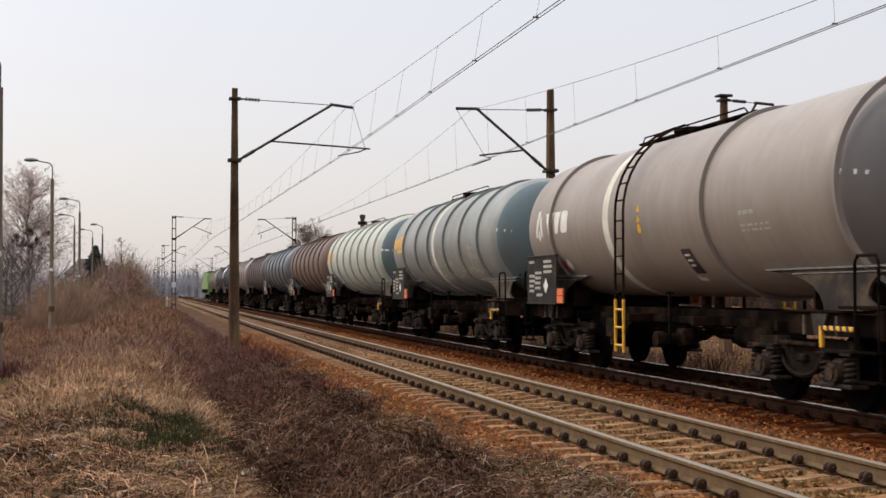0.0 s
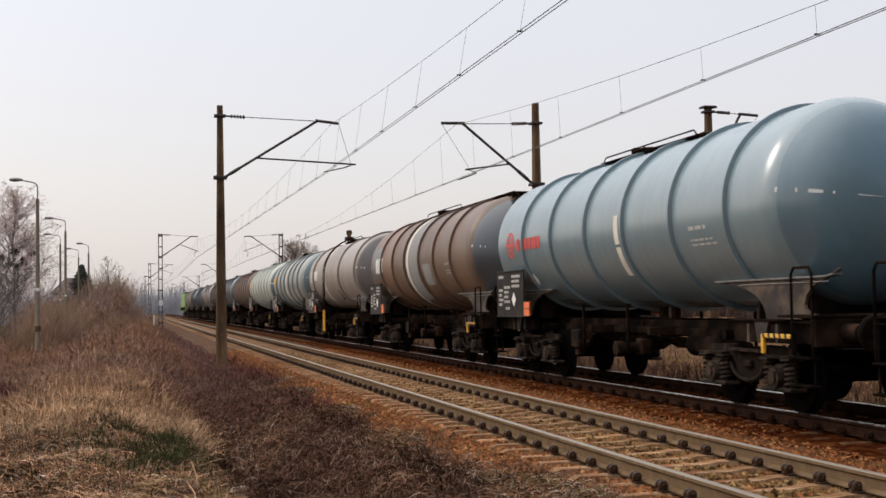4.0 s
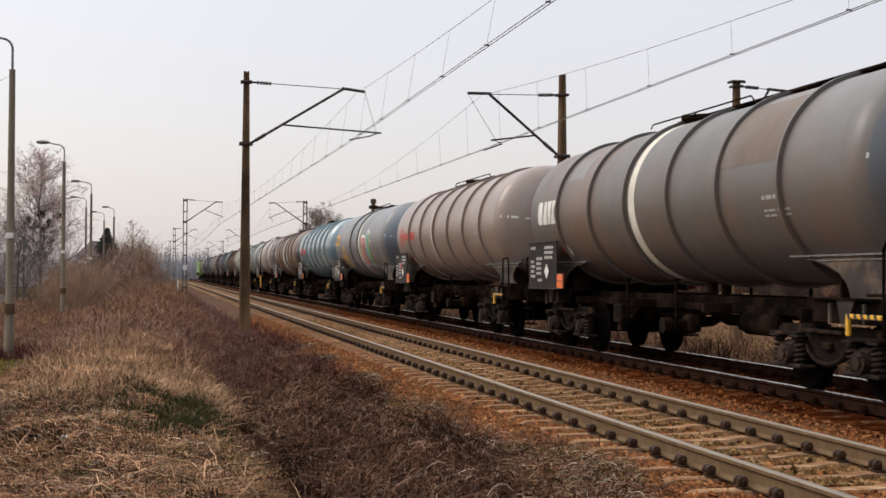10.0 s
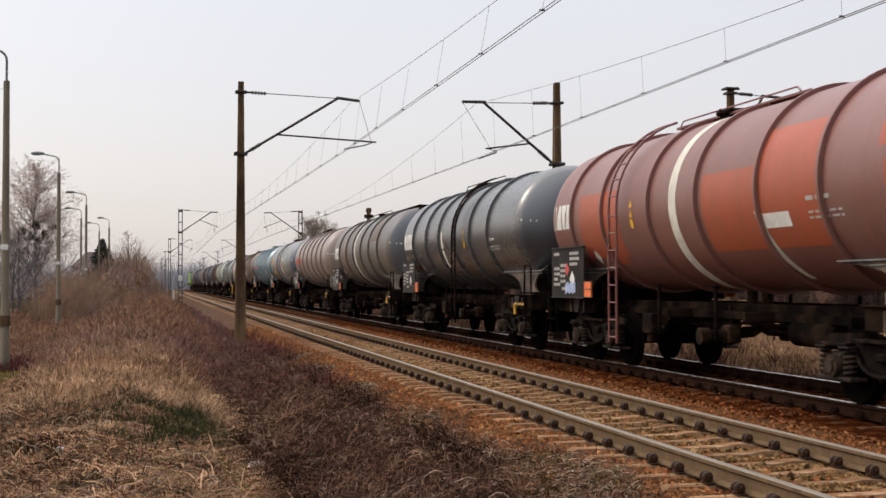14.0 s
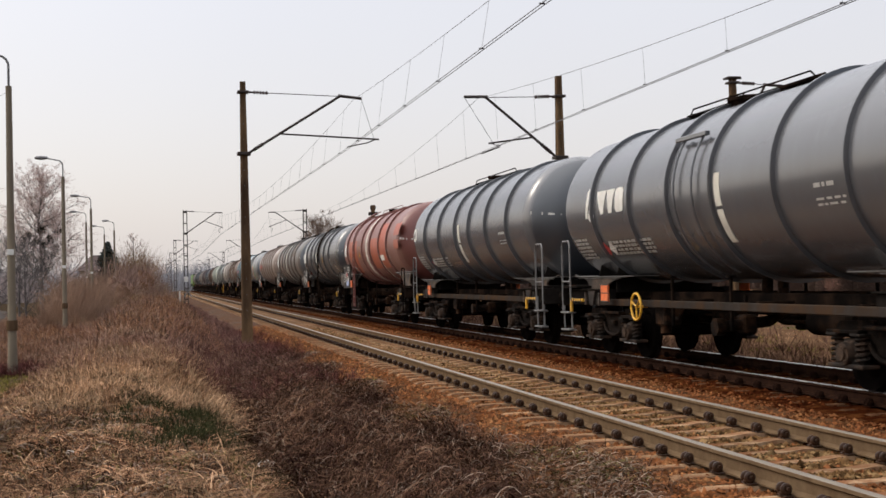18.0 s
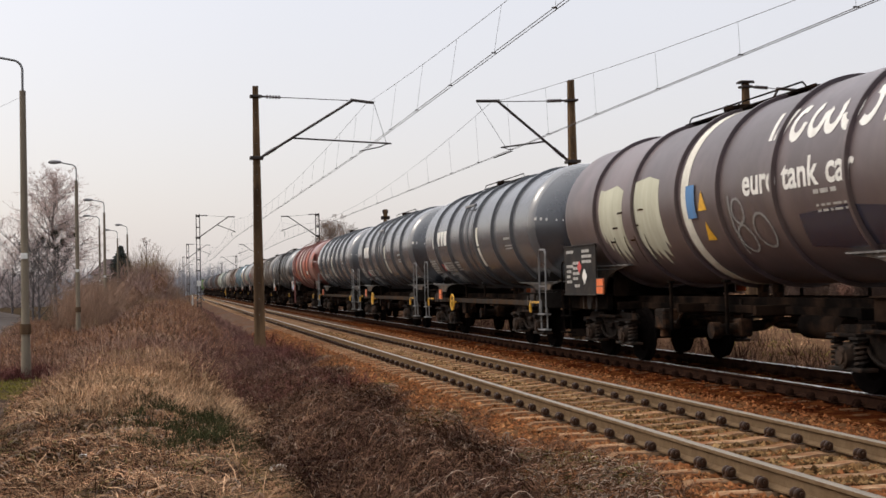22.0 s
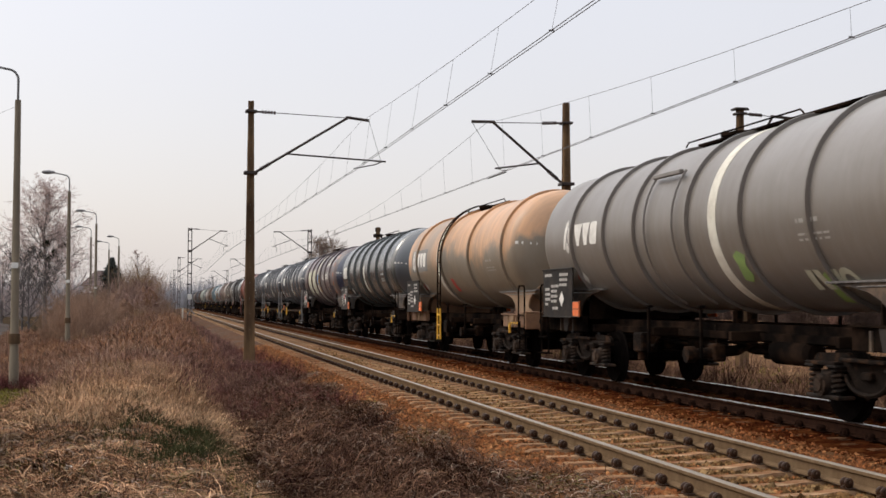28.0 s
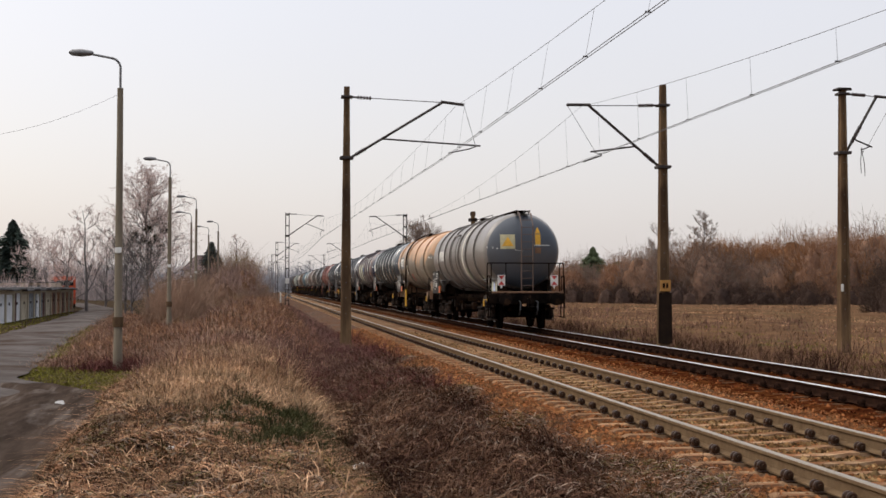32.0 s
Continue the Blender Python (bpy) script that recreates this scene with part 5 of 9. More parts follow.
street_lamp(-3.12, 29.0, -0.35, 6.62, "tall grey concrete street lamp at the lane's green verge", 0.8)
street_lamp(-3.75, 54.0, -0.3, 6.74, "tall grey concrete street lamp in the undergrowth", 0.78)
street_lamp(-3.85, 78.0, -0.3, 6.85, "grey concrete street lamp behind bushes", 0.85)
street_lamp(-5.2, 98.0, -0.4, 7.05, "slim distant street lamp", 0.85)
street_lamp(-4.7, 118.0, -0.4, 6.9, "slim distant street lamp", 0.85)
street_lamp(-3.35, 103.0, -0.4, 6.6, "slim distant street lamp by the line", 0.6)
span_wire("service_wire", -3.12, 29.0, 5.75, -9.5, 33, 5.2, 0.5, 0.0035, "thin slack service wire from the lamp")


# ---- trees ----
def twig_mesh(segs, r_twig):
    """Ribbons for fine twigs: array of (start, end) points."""
    S = np.array(segs, np.float32)
    a, b = S[:, 0], S[:, 1]
    d = b - a
    side = np.cross(d, rs.normal(size=d.shape))
    side /= np.linalg.norm(side, axis=1)[:, None] + 1e-9
    w = r_twig if np.isscalar(r_twig) else np.asarray(r_twig)[:, None]
    V = np.stack([a - side * w, a + side * w, b + side * w * 0.35, b - side * w * 0.35], 1).reshape(-1, 3)
    F = np.arange(len(V)).reshape(-1, 4)
    return V, F


def grow(rnd, base, height, spread, levels, first=0.25, droop=0.0, limbs=12, twigs=3):
    """Trunk and limbs as tapered tubes, the finest as ribbons."""
    wood, fine = Kit(), []
    lean = Vector((rnd.uniform(-0.06, 0.06), rnd.uniform(-0.06, 0.06), 0))
    trunk = [Vector(base) + Vector((0, 0, height * u)) + lean * (height * u * u) + Vector((rnd.uniform(-1, 1), rnd.uniform(-1, 1), 0)) * 0.015 * height * u for u in np.linspace(0, 1, 8)]
    r0 = height * 0.016
    wood.tube(trunk, r0, 8, r0 * 0.12)

    def branch(p, d, length, r, lv):
        n = 4
        pts, q, dd = [p], Vector(p), Vector(d)
        for i in range(n):
            dd = (dd + Vector((rnd.uniform(-1, 1), rnd.uniform(-1, 1), rnd.uniform(-0.6, 1.0) - droop * 1.4 * (lv > 0))) * 0.22).normalized()
            q = q + dd * (length / n)
            pts.append(q.copy())
        if lv <= 1:
            wood.tube(pts, r, 5, r * 0.4, caps=False)
        else:
            for i in range(n):
                fine.append((pts[i], pts[i + 1], r * (1 - 0.2 * i)))
        if lv < levels:
            for k in range(twigs + (1 if lv == 0 else 0) * 2):
                i = rnd.randint(1, n)
                axis = Vector((rnd.uniform(-1, 1), rnd.uniform(-1, 1), rnd.uniform(-0.3, 0.9))).normalized()
                branch(pts[i], (dd * 0.9 + axis * 0.85).normalized(), length * rnd.uniform(0.42, 0.65), max(r * 0.5, 0.006), lv + 1)

    for k in range(limbs):
        u = first + (1 - first) * (k + rnd.random()) / limbs * 0.97
        i = min(int(u * 7), 6)
        p = trunk[i].lerp(trunk[i + 1], u * 7 - i)
        a = k * 2.4 + rnd.uniform(-0.5, 0.5)
        d = Vector((math.cos(a), math.sin(a), rnd.uniform(0.5, 1.1))).normalized()
        branch(p, d, spread * (1.15 - 0.75 * u) * rnd.uniform(0.8, 1.15), r0 * 0.42 * (1.15 - 0.8 * u), 0)
    return wood, fine


def bare_tree(name, seed, x, y, height, spread, wood_mat, twig_mat, label, levels=4, limbs=16, twigs=3, first=0.25, droop=0.0, tw=0.012):
    rnd = random.Random(seed)
    z = float(ground_z(x, y))
    tree = thing(name, label, "tree", (x, y, z - 0.1))
    wood, fine = grow(rnd, (0, 0, 0), height, spread, levels, first, droop, limbs, twigs)
    part("trunk", wood, tree, material=wood_mat, smooth=60)
    V, F = twig_mesh([(tuple(a), tuple(b)) for a, b, r in fine], np.maximum([r for a, b, r in fine], tw))
    part("crown", raw("crown", V, F, twig_mat), tree)
    return tree


def leaf_ball(kit_pts, c, r, n, rnd):
    for i in range(n):
        d = Vector((rnd.gauss(0, 1), rnd.gauss(0, 1), rnd.gauss(0, 1))).normalized()
        kit_pts.append((Vector(c) + d * r * 0.15, Vector(c) + d * r * rnd.uniform(0.7, 1.05)))


birch = bare_tree("birch_tree", 11, -8.6, 100, 10.0, 3.5, M["birch"], M["twig"], "tall leafless birch with hanging pale twigs and mistletoe", 4, 46, 4, 0.15, 0.3, 0.011)
for k, (dx, dz, r) in enumerate(((-0.9, 5.9, 0.38), (0.1, 6.4, 0.42), (0.7, 5.6, 0.42), (0.3, 5.2, 0.33), (1.3, 6.2, 0.34), (-0.3, 5.5, 0.3), (1.0, 5.0, 0.3))):
    pts = []
    leaf_ball(pts, (0, 0, 0), r, 260, random.Random(k))
    V, F = twig_mesh([(tuple(a), tuple(b)) for a, b in pts], 0.028)
    part("mistletoe", raw("mistletoe", V, F, M["mistletoe"]), birch, "dark round mistletoe clump", at=(dx, -0.6, dz))
for sd, x, y, h, s, lab in ((21, -12.6, 96, 7.6, 2.0, "slender leafless birch behind the garages"), (22, -15.2, 104, 5.6, 2.8, "leafless tree with a wide pale crown"), (23, -9.0, 88, 4.8, 2.6, "low leafless orchard tree by the lane"),
                            (24, -17.8, 110, 5.0, 2.8, "leafless tree with a wide pale crown"), (29, -3.0, 160, 8.0, 2.4, "tall narrow leafless tree by the line"), (25, -8.2, 84, 4.2, 2.4, "small leafless tree at the lane's bend"), (26, -6.6, 92, 5.2, 1.8, "leafless birch sapling beside the lamps"), (27, -13.8, 118, 6.4, 2.8, "leafless tree with a wide pale crown"), (28, -21, 122, 6.2, 3.2, "leafless tree with a wide pale crown")):
    bare_tree("leafless_tree", sd, x, y, h, s, M["bark"], M["bark" if sd in (23, 25) else "twig"], lab, 4, 15 if sd in (22, 23, 24, 25, 27) else 11, 3, 0.03 if sd in (22, 23, 24, 25, 27) else 0.12, 0.05, 0.014 if sd not in (23, 25) else 0.009)
# on the far side
for sd, x, y, h, s, lab in ((31, 45.2, 72, 10.8, 4.6, "leafless tree with a dark open crown at the field's edge"), (33, 57.5, 160, 11.4, 2.6, "tall thin leafless birch above the scrub"), (34, 53.5, 165, 9.6, 2.8, "leafless birch above the scrub"), (35, 21.5, 170, 9.5, 4.0, "leafless tree behind the train"), (36, 19, 150, 8.5, 3.2, "leafless tree with reddish twigs behind the train")):
    bare_tree("leafless_tree", sd, x, y, h, s, M["bark"], M["thicket_grey" if y > 100 else "bark"], lab, 4, 26 if y > 100 else 24, 4 if y > 100 else 3, 0.12, 0.0, 0.012)


def shrubs(name, n, draw, height, per, material, label, width=0.03, flare=0.5, seed=0, cat="shrubs", fine=0):
    """Leafless bushes: sheaves of upward twigs that fork."""
    q = np.random.RandomState(seed)
    x, y, hs = draw(q, n)
    z = ground_z(x, y)
    A, B, W = [], [], []
    for k in range(per):
        h = hs * height * q.uniform(0.35, 1.0, n)
        a = q.uniform(0, 6.28, n)
        f = q.uniform(0.05, flare, n) * h
        p0 = np.stack([x + q.normal(0, 0.12, n) * hs * height * 0.4, y + q.normal(0, 0.12, n) * hs * height * 0.4, z - 0.05], 1)
        p1 = p0 + np.stack([np.cos(a) * f * 0.45, np.sin(a) * f * 0.45, h * 0.5], 1)
        A.append(p0), B.append(p1), W.append(np.full(n, width))
        for j in range(3):
            a2 = a + q.normal(0, 0.9, n)
            u = q.uniform(0.4, 1, n)[:, None]
            s = p0 + (p1 - p0) * u
            e = s + np.stack([np.cos(a2) * f * q.uniform(0.3, 0.9, n), np.sin(a2) * f * q.uniform(0.3, 0.9, n), h * q.uniform(0.2, 0.55, n)], 1)
            A.append(s), B.append(e), W.append(np.full(n, width * 0.6))
            if fine:
                for _ in range(fine):
                    a3 = a2 + q.normal(0, 1.1, n)
                    g = s + (e - s) * q.uniform(0.3, 1, n)[:, None]
                    A.append(g), B.append(g + np.stack([np.cos(a3) * f * q.uniform(0.15, 0.5, n), np.sin(a3) * f * q.uniform(0.15, 0.5, n), h * q.uniform(0.03, 0.22, n)], 1)), W.append(np.full(n, width * 0.4))
    V, F = twig_mesh(np.stack([np.concatenate(A), np.concatenate(B)], 1), np.concatenate(W))
    return tagged(new(name, raw(name, V, F, material)), label, cat, kind="stuff")


def right_wood(q, n):
    x = q.uniform(18, 104, n)
    d = q.uniform(0, 1, n) ** 1.5
    y = np.interp(x, [18, 30, 45, 70, 110, 190], [215, 190, 150, 140, 150, 190]) + d * 45
    hs = np.interp(x, [18, 30, 40, 50, 62, 75, 100, 190], [0.60, 0.58, 0.74, 0.98, 1.18, 1.32, 1.4, 1.4]) * (0.82 + 0.16 * np.sin(x * 0.45) * np.sin(x * 0.17 + 1)) * q.uniform(0.7, 1.08, n)
    return x, y, hs


def thicket(name, n, draw, height, per, material, label, seed, cat="woodland", length=0.2, width=0.03, core=0.92):
    """Rounded leafless bushes: many short twigs that point outwards through a dome."""
    q = np.random.RandomState(seed)
    x, y, hs = draw(q, n)
    h = np.repeat(hs * height, per)
    m = n * per
    a, u = q.uniform(0, 6.283, m), q.uniform(-0.05, 1, m)
    r = q.uniform(0.62, 1.06, m) ** 0.5
    lump = 1 + 0.16 * np.sin(3 * a + np.repeat(np.arange(n), per)) + 0.1 * np.sin(5 * a + 7 * u + np.repeat(np.arange(n), per))
    ring = np.sqrt(np.clip(1 - u * u, 0, 1))
    d = np.stack([ring * np.cos(a), ring * np.sin(a), u], 1)
    p = np.stack([np.repeat(x, per), np.repeat(y, per), np.repeat(ground_z(x, y), per)], 1)
    soft = 1 + 0.45 * (lump - 1)
    p = p + d * np.stack([0.4 * h * r * soft, 0.4 * h * r * soft, 0.71 * h * r * soft], 1)
    e = p + (d * 0.5 + q.normal(0, 0.5, (m, 3)) + np.array([0, 0, 0.35])) * (h * length * q.uniform(0.4, 1.3, m))[:, None]
    V, F = twig_mesh(np.stack([p, e], 1), width * q.uniform(0.5, 1.2, m))
    # a darker solid core fills each bush; the shade between twigs is in its colour
    HV, HF = [], []
    na, nu = 20, 9
    for k in range(n):
        hh = hs[k] * height
        aa, uu = np.meshgrid(np.linspace(0, 2 * np.pi, na, endpoint=False), np.sin(np.linspace(0, np.pi / 2, nu)))
        lp = core * (1 + 0.16 * np.sin(3 * aa + k) + 0.1 * np.sin(5 * aa + 7 * uu + k)) * (0.8 + 0.17 * q.uniform(-1, 1, aa.shape))
        rr = np.sqrt(np.clip(1 - uu * uu, 0, 1))
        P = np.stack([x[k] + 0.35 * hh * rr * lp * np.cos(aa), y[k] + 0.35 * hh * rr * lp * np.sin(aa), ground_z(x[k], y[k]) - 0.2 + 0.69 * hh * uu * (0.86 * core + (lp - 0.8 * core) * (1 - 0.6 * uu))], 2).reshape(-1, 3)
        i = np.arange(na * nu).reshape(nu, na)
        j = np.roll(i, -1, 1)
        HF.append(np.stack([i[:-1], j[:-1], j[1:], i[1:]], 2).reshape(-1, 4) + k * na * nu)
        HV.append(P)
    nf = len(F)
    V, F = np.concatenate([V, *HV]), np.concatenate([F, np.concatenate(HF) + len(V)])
    me = raw(name, V, F, material)
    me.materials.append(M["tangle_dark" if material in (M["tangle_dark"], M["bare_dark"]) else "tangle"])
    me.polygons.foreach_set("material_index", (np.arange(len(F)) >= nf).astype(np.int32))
    return tagged(new(name, me), label, cat, kind="stuff")


thicket("scrub_wood", 190, right_wood, 10.4, 2300, M["thicket"], "dense orange-brown leafless scrub along the field", 1, length=0.085, width=0.024)
thicket("scrub_wood", 120, right_wood, 10.9, 2200, M["thicket_grey"], "grey-brown leafless scrub along the field", 5, length=0.085, width=0.022)
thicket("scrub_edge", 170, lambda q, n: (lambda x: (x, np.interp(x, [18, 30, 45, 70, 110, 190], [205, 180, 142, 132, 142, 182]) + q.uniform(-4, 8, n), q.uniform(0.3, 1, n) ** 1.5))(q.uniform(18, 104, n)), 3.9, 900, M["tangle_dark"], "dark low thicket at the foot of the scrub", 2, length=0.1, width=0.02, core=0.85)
thicket("field_bushes", 18, lambda q, n: (q.uniform(50, 68, n), q.uniform(86, 100, n), q.uniform(0.6, 1.0, n)), 6.6, 2600, M["bare_dark"], "dark dense leafless bushes at the edge of the field", 21, length=0.07, width=0.02, core=0.75)
shrubs("orange_bush", 6, lambda q, n: (49 + q.normal(0, 0.4, n), 86 + q.normal(0, 0.4, n), q.uniform(0.7, 1, n)), 2.0, 30, M["russet"], "small orange-brown bush with dead leaves in the field", 0.02, 0.45, 22, fine=2)


def left_bank(q, n):
    y = 50 * (210 / 50) ** q.uniform(0, 1, n)
    x = q.uniform(-0.075, 0.012, n) * y
    x = np.clip(x, road_edge(y) + 0.7, 1.7)
    hs = np.interp(y, [50, 75, 95, 125, 210], [0.14, 0.24, 0.6, 1.0, 1.2]) * np.interp(x / y, [-0.075, -0.045, -0.01, 0.012], [1.0, 1.0, 0.75, 0.3]) * q.uniform(0.5, 1.1, n)
    return x, y, hs


shrubs("lineside_bushes", 1000, left_bank, 4.6, 7, M["twig_pink"], "pinkish leafless bushes along the railway bank", 0.011, 0.7, 3, fine=3)
thicket("lineside_bushes", 50, lambda q, n: (lambda y: (y * q.uniform(-0.062, -0.008, n), y, q.uniform(0.5, 1.0, n)))(q.uniform(88, 210, n)), 4.8, 420, M["twig_pink"], "soft pinkish leafless bushes along the line", 12, "shrubs", 0.16, 0.02)
shrubs("lineside_bushes", 150, lambda q, n: (lambda y: (y * q.normal(-0.017, 0.007, n), y, q.uniform(0.55, 1.0, n)))(q.uniform(112, 165, n)), 6.6, 14, M["twig_pink"], "tall soft pinkish leafless bushes beside the line", 0.011, 0.5, 13, fine=4)
shrubs("lineside_bushes", 260, lambda q, n: (q.uniform(-5.2, -3.2, n), q.uniform(58, 84, n), q.uniform(0.45, 1.0, n)), 3.3, 16, M["olive_twig"], "yellowish-brown leafless bushes by the lamps", 0.009, 0.6, 4, fine=2)
shrubs("lane_bushes", 500, lambda q, n: (lambda y: (road_edge(y) - q.uniform(0.5, 9, n) - 4.0, y, q.uniform(0.5, 1.0, n)))(q.uniform(95, 150, n)), 4.0, 10, M["twig"], "pale leafless bushes behind the lane", 0.025, 0.5, 5)
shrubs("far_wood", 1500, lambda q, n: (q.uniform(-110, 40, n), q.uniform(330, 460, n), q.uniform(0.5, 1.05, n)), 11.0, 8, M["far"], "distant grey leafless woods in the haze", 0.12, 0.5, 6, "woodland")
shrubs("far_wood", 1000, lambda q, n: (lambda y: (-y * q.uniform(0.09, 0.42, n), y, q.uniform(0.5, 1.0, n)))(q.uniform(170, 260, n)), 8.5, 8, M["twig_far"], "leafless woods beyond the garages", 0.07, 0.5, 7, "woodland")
shrubs("trackside_weeds", 420, lambda q, n: (11.7 + np.abs(q.normal(0, 1.6, n)), 20 * (120 / 20) ** q.uniform(0, 1, n), q.uniform(0.3, 1, n)), 1.1, 7, M["bramble"], "dark leafless weeds beside the far track", 0.008, 0.6, 8)


def conifer(seed, x, y, h, w, label, needles="fir"):
    rnd = random.Random(seed)
    tree = thing("conifer", label, "tree", (x, y, float(ground_z(x, y)) - 0.1))
    kit = Kit()
    kit.tube([(0, 0, 0), (0, 0, h * 0.97)], h * 0.018, 8, 0.02)
    part("trunk", kit, tree, material=M["bark"])
    segs, wd = [], []
    for i in range(1300):
        u = rnd.random() ** 0.8
        z = h * (0.08 + 0.92 * u)
        r = w * (1 - u) ** 0.7 * rnd.uniform(0.4, 1.15) * (0.85 + 0.2 * math.sin(u * 19)) + 0.12
        a = rnd.uniform(0, 6.28)
        p = Vector((math.cos(a) * r * 0.25, math.sin(a) * r * 0.25, z))
        e = Vector((math.cos(a) * r, math.sin(a) * r, z - 0.22 * r + rnd.uniform(-0.1, 0.15)))
        segs.append((p, e)), wd.append(0.10 + 0.05 * rnd.random())
        for k in range(2):
            a2 = a + rnd.uniform(-0.5, 0.5)
            m = p.lerp(e, rnd.uniform(0.4, 0.9))
            segs.append((m, m + Vector((math.cos(a2) * r * 0.35, math.sin(a2) * r * 0.35, -0.12)))), wd.append(0.08)
    V, F = twig_mesh([(tuple(a), tuple(b)) for a, b in segs], np.array(wd))
    part("crown", raw("crown", V, F, M[needles]), tree)
    return tree


conifer(41, -22.3, 120, 8.0, 3.0, "tall dark green spruce beyond the garages")
conifer(42, -25.5, 126, 6.6, 3.0, "dark green spruce beyond the garages")
conifer(43, -24.3, 140, 4.2, 1.9, "small dark green conifer beyond the garages")
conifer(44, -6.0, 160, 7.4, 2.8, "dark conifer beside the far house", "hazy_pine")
conifer(45, 44.7, 168, 7.5, 3.6, "green pine at the edge of the scrub", "pine_green")
conifer(46, 42.3, 172, 4.6, 3.0, "pale green pine at the edge of the scrub", "pine_green")
conifer(47, 50.4, 176, 5.6, 4.2, "pale green pine in the scrub", "pine_green")


# ---- garages, car and house beside the lane ----
PLASTER = {
    "pale": mat("garage_plaster", (0.552, 0.48, 0.348), (0.396, 0.336, 0.24), 1.5, 0.9, bump=0.3),
    "white": mat("garage_door_white", (0.8, 0.8, 0.79), (0.68, 0.68, 0.67), 2, 0.6),
    "brown": mat("garage_door_brown", (0.13, 0.05, 0.03), (0.09, 0.04, 0.03), 3, 0.6),
    "wood": mat("garage_door_ochre", (0.32, 0.15, 0.06), (0.22, 0.10, 0.05), 3, 0.6),
    "grey": mat("garage_door_grey", (0.22, 0.24, 0.25), (0.15, 0.16, 0.17), 3, 0.6),
    "roof": mat("tar_roof", (0.10, 0.09, 0.085), (0.065, 0.06, 0.058), 2, 0.8, bump=0.3),
    "tile": mat("brown_roof", (0.085, 0.046, 0.038), (0.055, 0.032, 0.028), 2, 0.8),
    "van": mat("van_paint", (0.62, 0.085, 0.025), (0.5, 0.07, 0.02), 1, 0.35),
    "glass": mat("dark_glass", (0.02, 0.022, 0.025), (0.015, 0.016, 0.018), 1, 0.08),
}


def garage(x, y, face, doors, label, w=2.6, d=5.2, h=1.75):
    """One lock-up; its front looks towards face (degrees about z)."""
    g = thing("garage", label, "garage", pose(x, y, float(ground_z(x, y)), 0, 0, face), group="row of lock-up garages")
    kit = Kit()
    kit.box(-w / 2 + 0.06, d / 2, h / 2, 0.12, d, h, 0.0)
    part("side_wall", kit, g, material=PLASTER["pale"])
    kit = Kit()
    kit.box(w / 2 - 0.06, d / 2, h / 2, 0.12, d, h, 0.0)
    part("side_wall", kit, g, material=PLASTER["pale"])
    kit = Kit()
    kit.box(0, d - 0.06, h / 2, w - 0.24, 0.12, h)
    part("back_wall", kit, g, material=PLASTER["pale"])
    kit = Kit()
    kit.box(0, 0.08, h - 0.09, w - 0.24, 0.14, 0.18)
    part("lintel", kit, g, material=PLASTER["pale"])
    kit = Kit()
    kit.box(0, d / 2 - 0.1, h + 0.06, w + 0.06, d + 0.45, 0.12, 0.02)
    part("roof", kit, g, "flat tarred roof", material=PLASTER["roof"])
    n = 2
    for k in range(n):
        kit = Kit()
        dw = (w - 0.3) / n
        kit.box(-w / 2 + 0.15 + dw * (k + 0.5), 0.1, (h - 0.2) / 2, dw - 0.02, 0.05, h - 0.2, 0.01)
        for j in range(4):
            kit.box(-w / 2 + 0.15 + dw * (k + 0.2 + 0.2 * j), 0.07, (h - 0.2) / 2, 0.03, 0.02, h - 0.4)
        dr = part("door", kit, g, material=PLASTER[doors[k]])
        kit = Kit()
        kit.box(-w / 2 + 0.15 + dw * (0.9 if k == 0 else 1.1), 0.06, 0.95, 0.04, 0.05, 0.14, 0.01)
        part("handle", kit, dr, material=M["steel"])
    return g


ROW = (("white", "white"), ("white", "white"), ("brown", "white"), ("pale", "pale"), ("grey", "grey"), ("grey", "white"), ("grey", "brown"), ("pale", "pale"), ("wood", "brown"), ("wood", "wood"), ("wood", "brown"), ("wood", "wood"), ("brown", "wood"))
for k, dd in enumerate(ROW):
    garage(-12.75 - 0.1 * k, 66.0 + k * 2.66, 92, dd, "weathered lock-up garage with %s and %s doors" % dd, 2.58, 5.2, (1.68, 1.64, 1.7, 1.6, 1.68, 1.62, 1.7, 1.6, 1.66, 1.7, 1.64, 1.68, 1.62)[k])
for k in range(5):
    garage(-26 + k * 2.0, 104 + k * 0.8, -12, ("grey", "grey"), "grey lock-up garage in the back row", 2.0, 5, 2.15)

van = thing("delivery_van", "bright orange-red van parked behind the garages", "van", pose(-16.7, 112.0, -0.4, 0, 0, 14))
kit = Kit()
kit.prism([(-2.2, 0.35), (2.2, 0.35), (2.25, 1.2), (1.5, 1.5), (0.95, 2.6), (-2.15, 2.65), (-2.25, 1.4)], -0.85, 0.85)
part("body", kit, van, material=PLASTER["van"])
kit = Kit()
kit.box(0, -2.2, 2.1, 1.35, 0.12, 0.42, 0.02)
part("rear_window", kit, van, material=PLASTER["glass"])
for s in (-1, 1):
    kit = Kit()
    kit.prism([(-1.9, 1.7), (1.25, 1.7), (0.85, 2.35), (-1.9, 2.4)], s * 0.855, s * 0.865)
    part("side_window", kit, van, material=PLASTER["glass"])
    for yy in (-1.4, 1.45):
        kit = Kit()
        kit.lathe([(-0.1, 0.0), (-0.1, 0.3), (0.1, 0.3), (0.1, 0.0)], 18)
        part("wheel", kit, van, at=pose(s * 0.78, yy, 0.32, 0, 0, 90), material=M["black"])

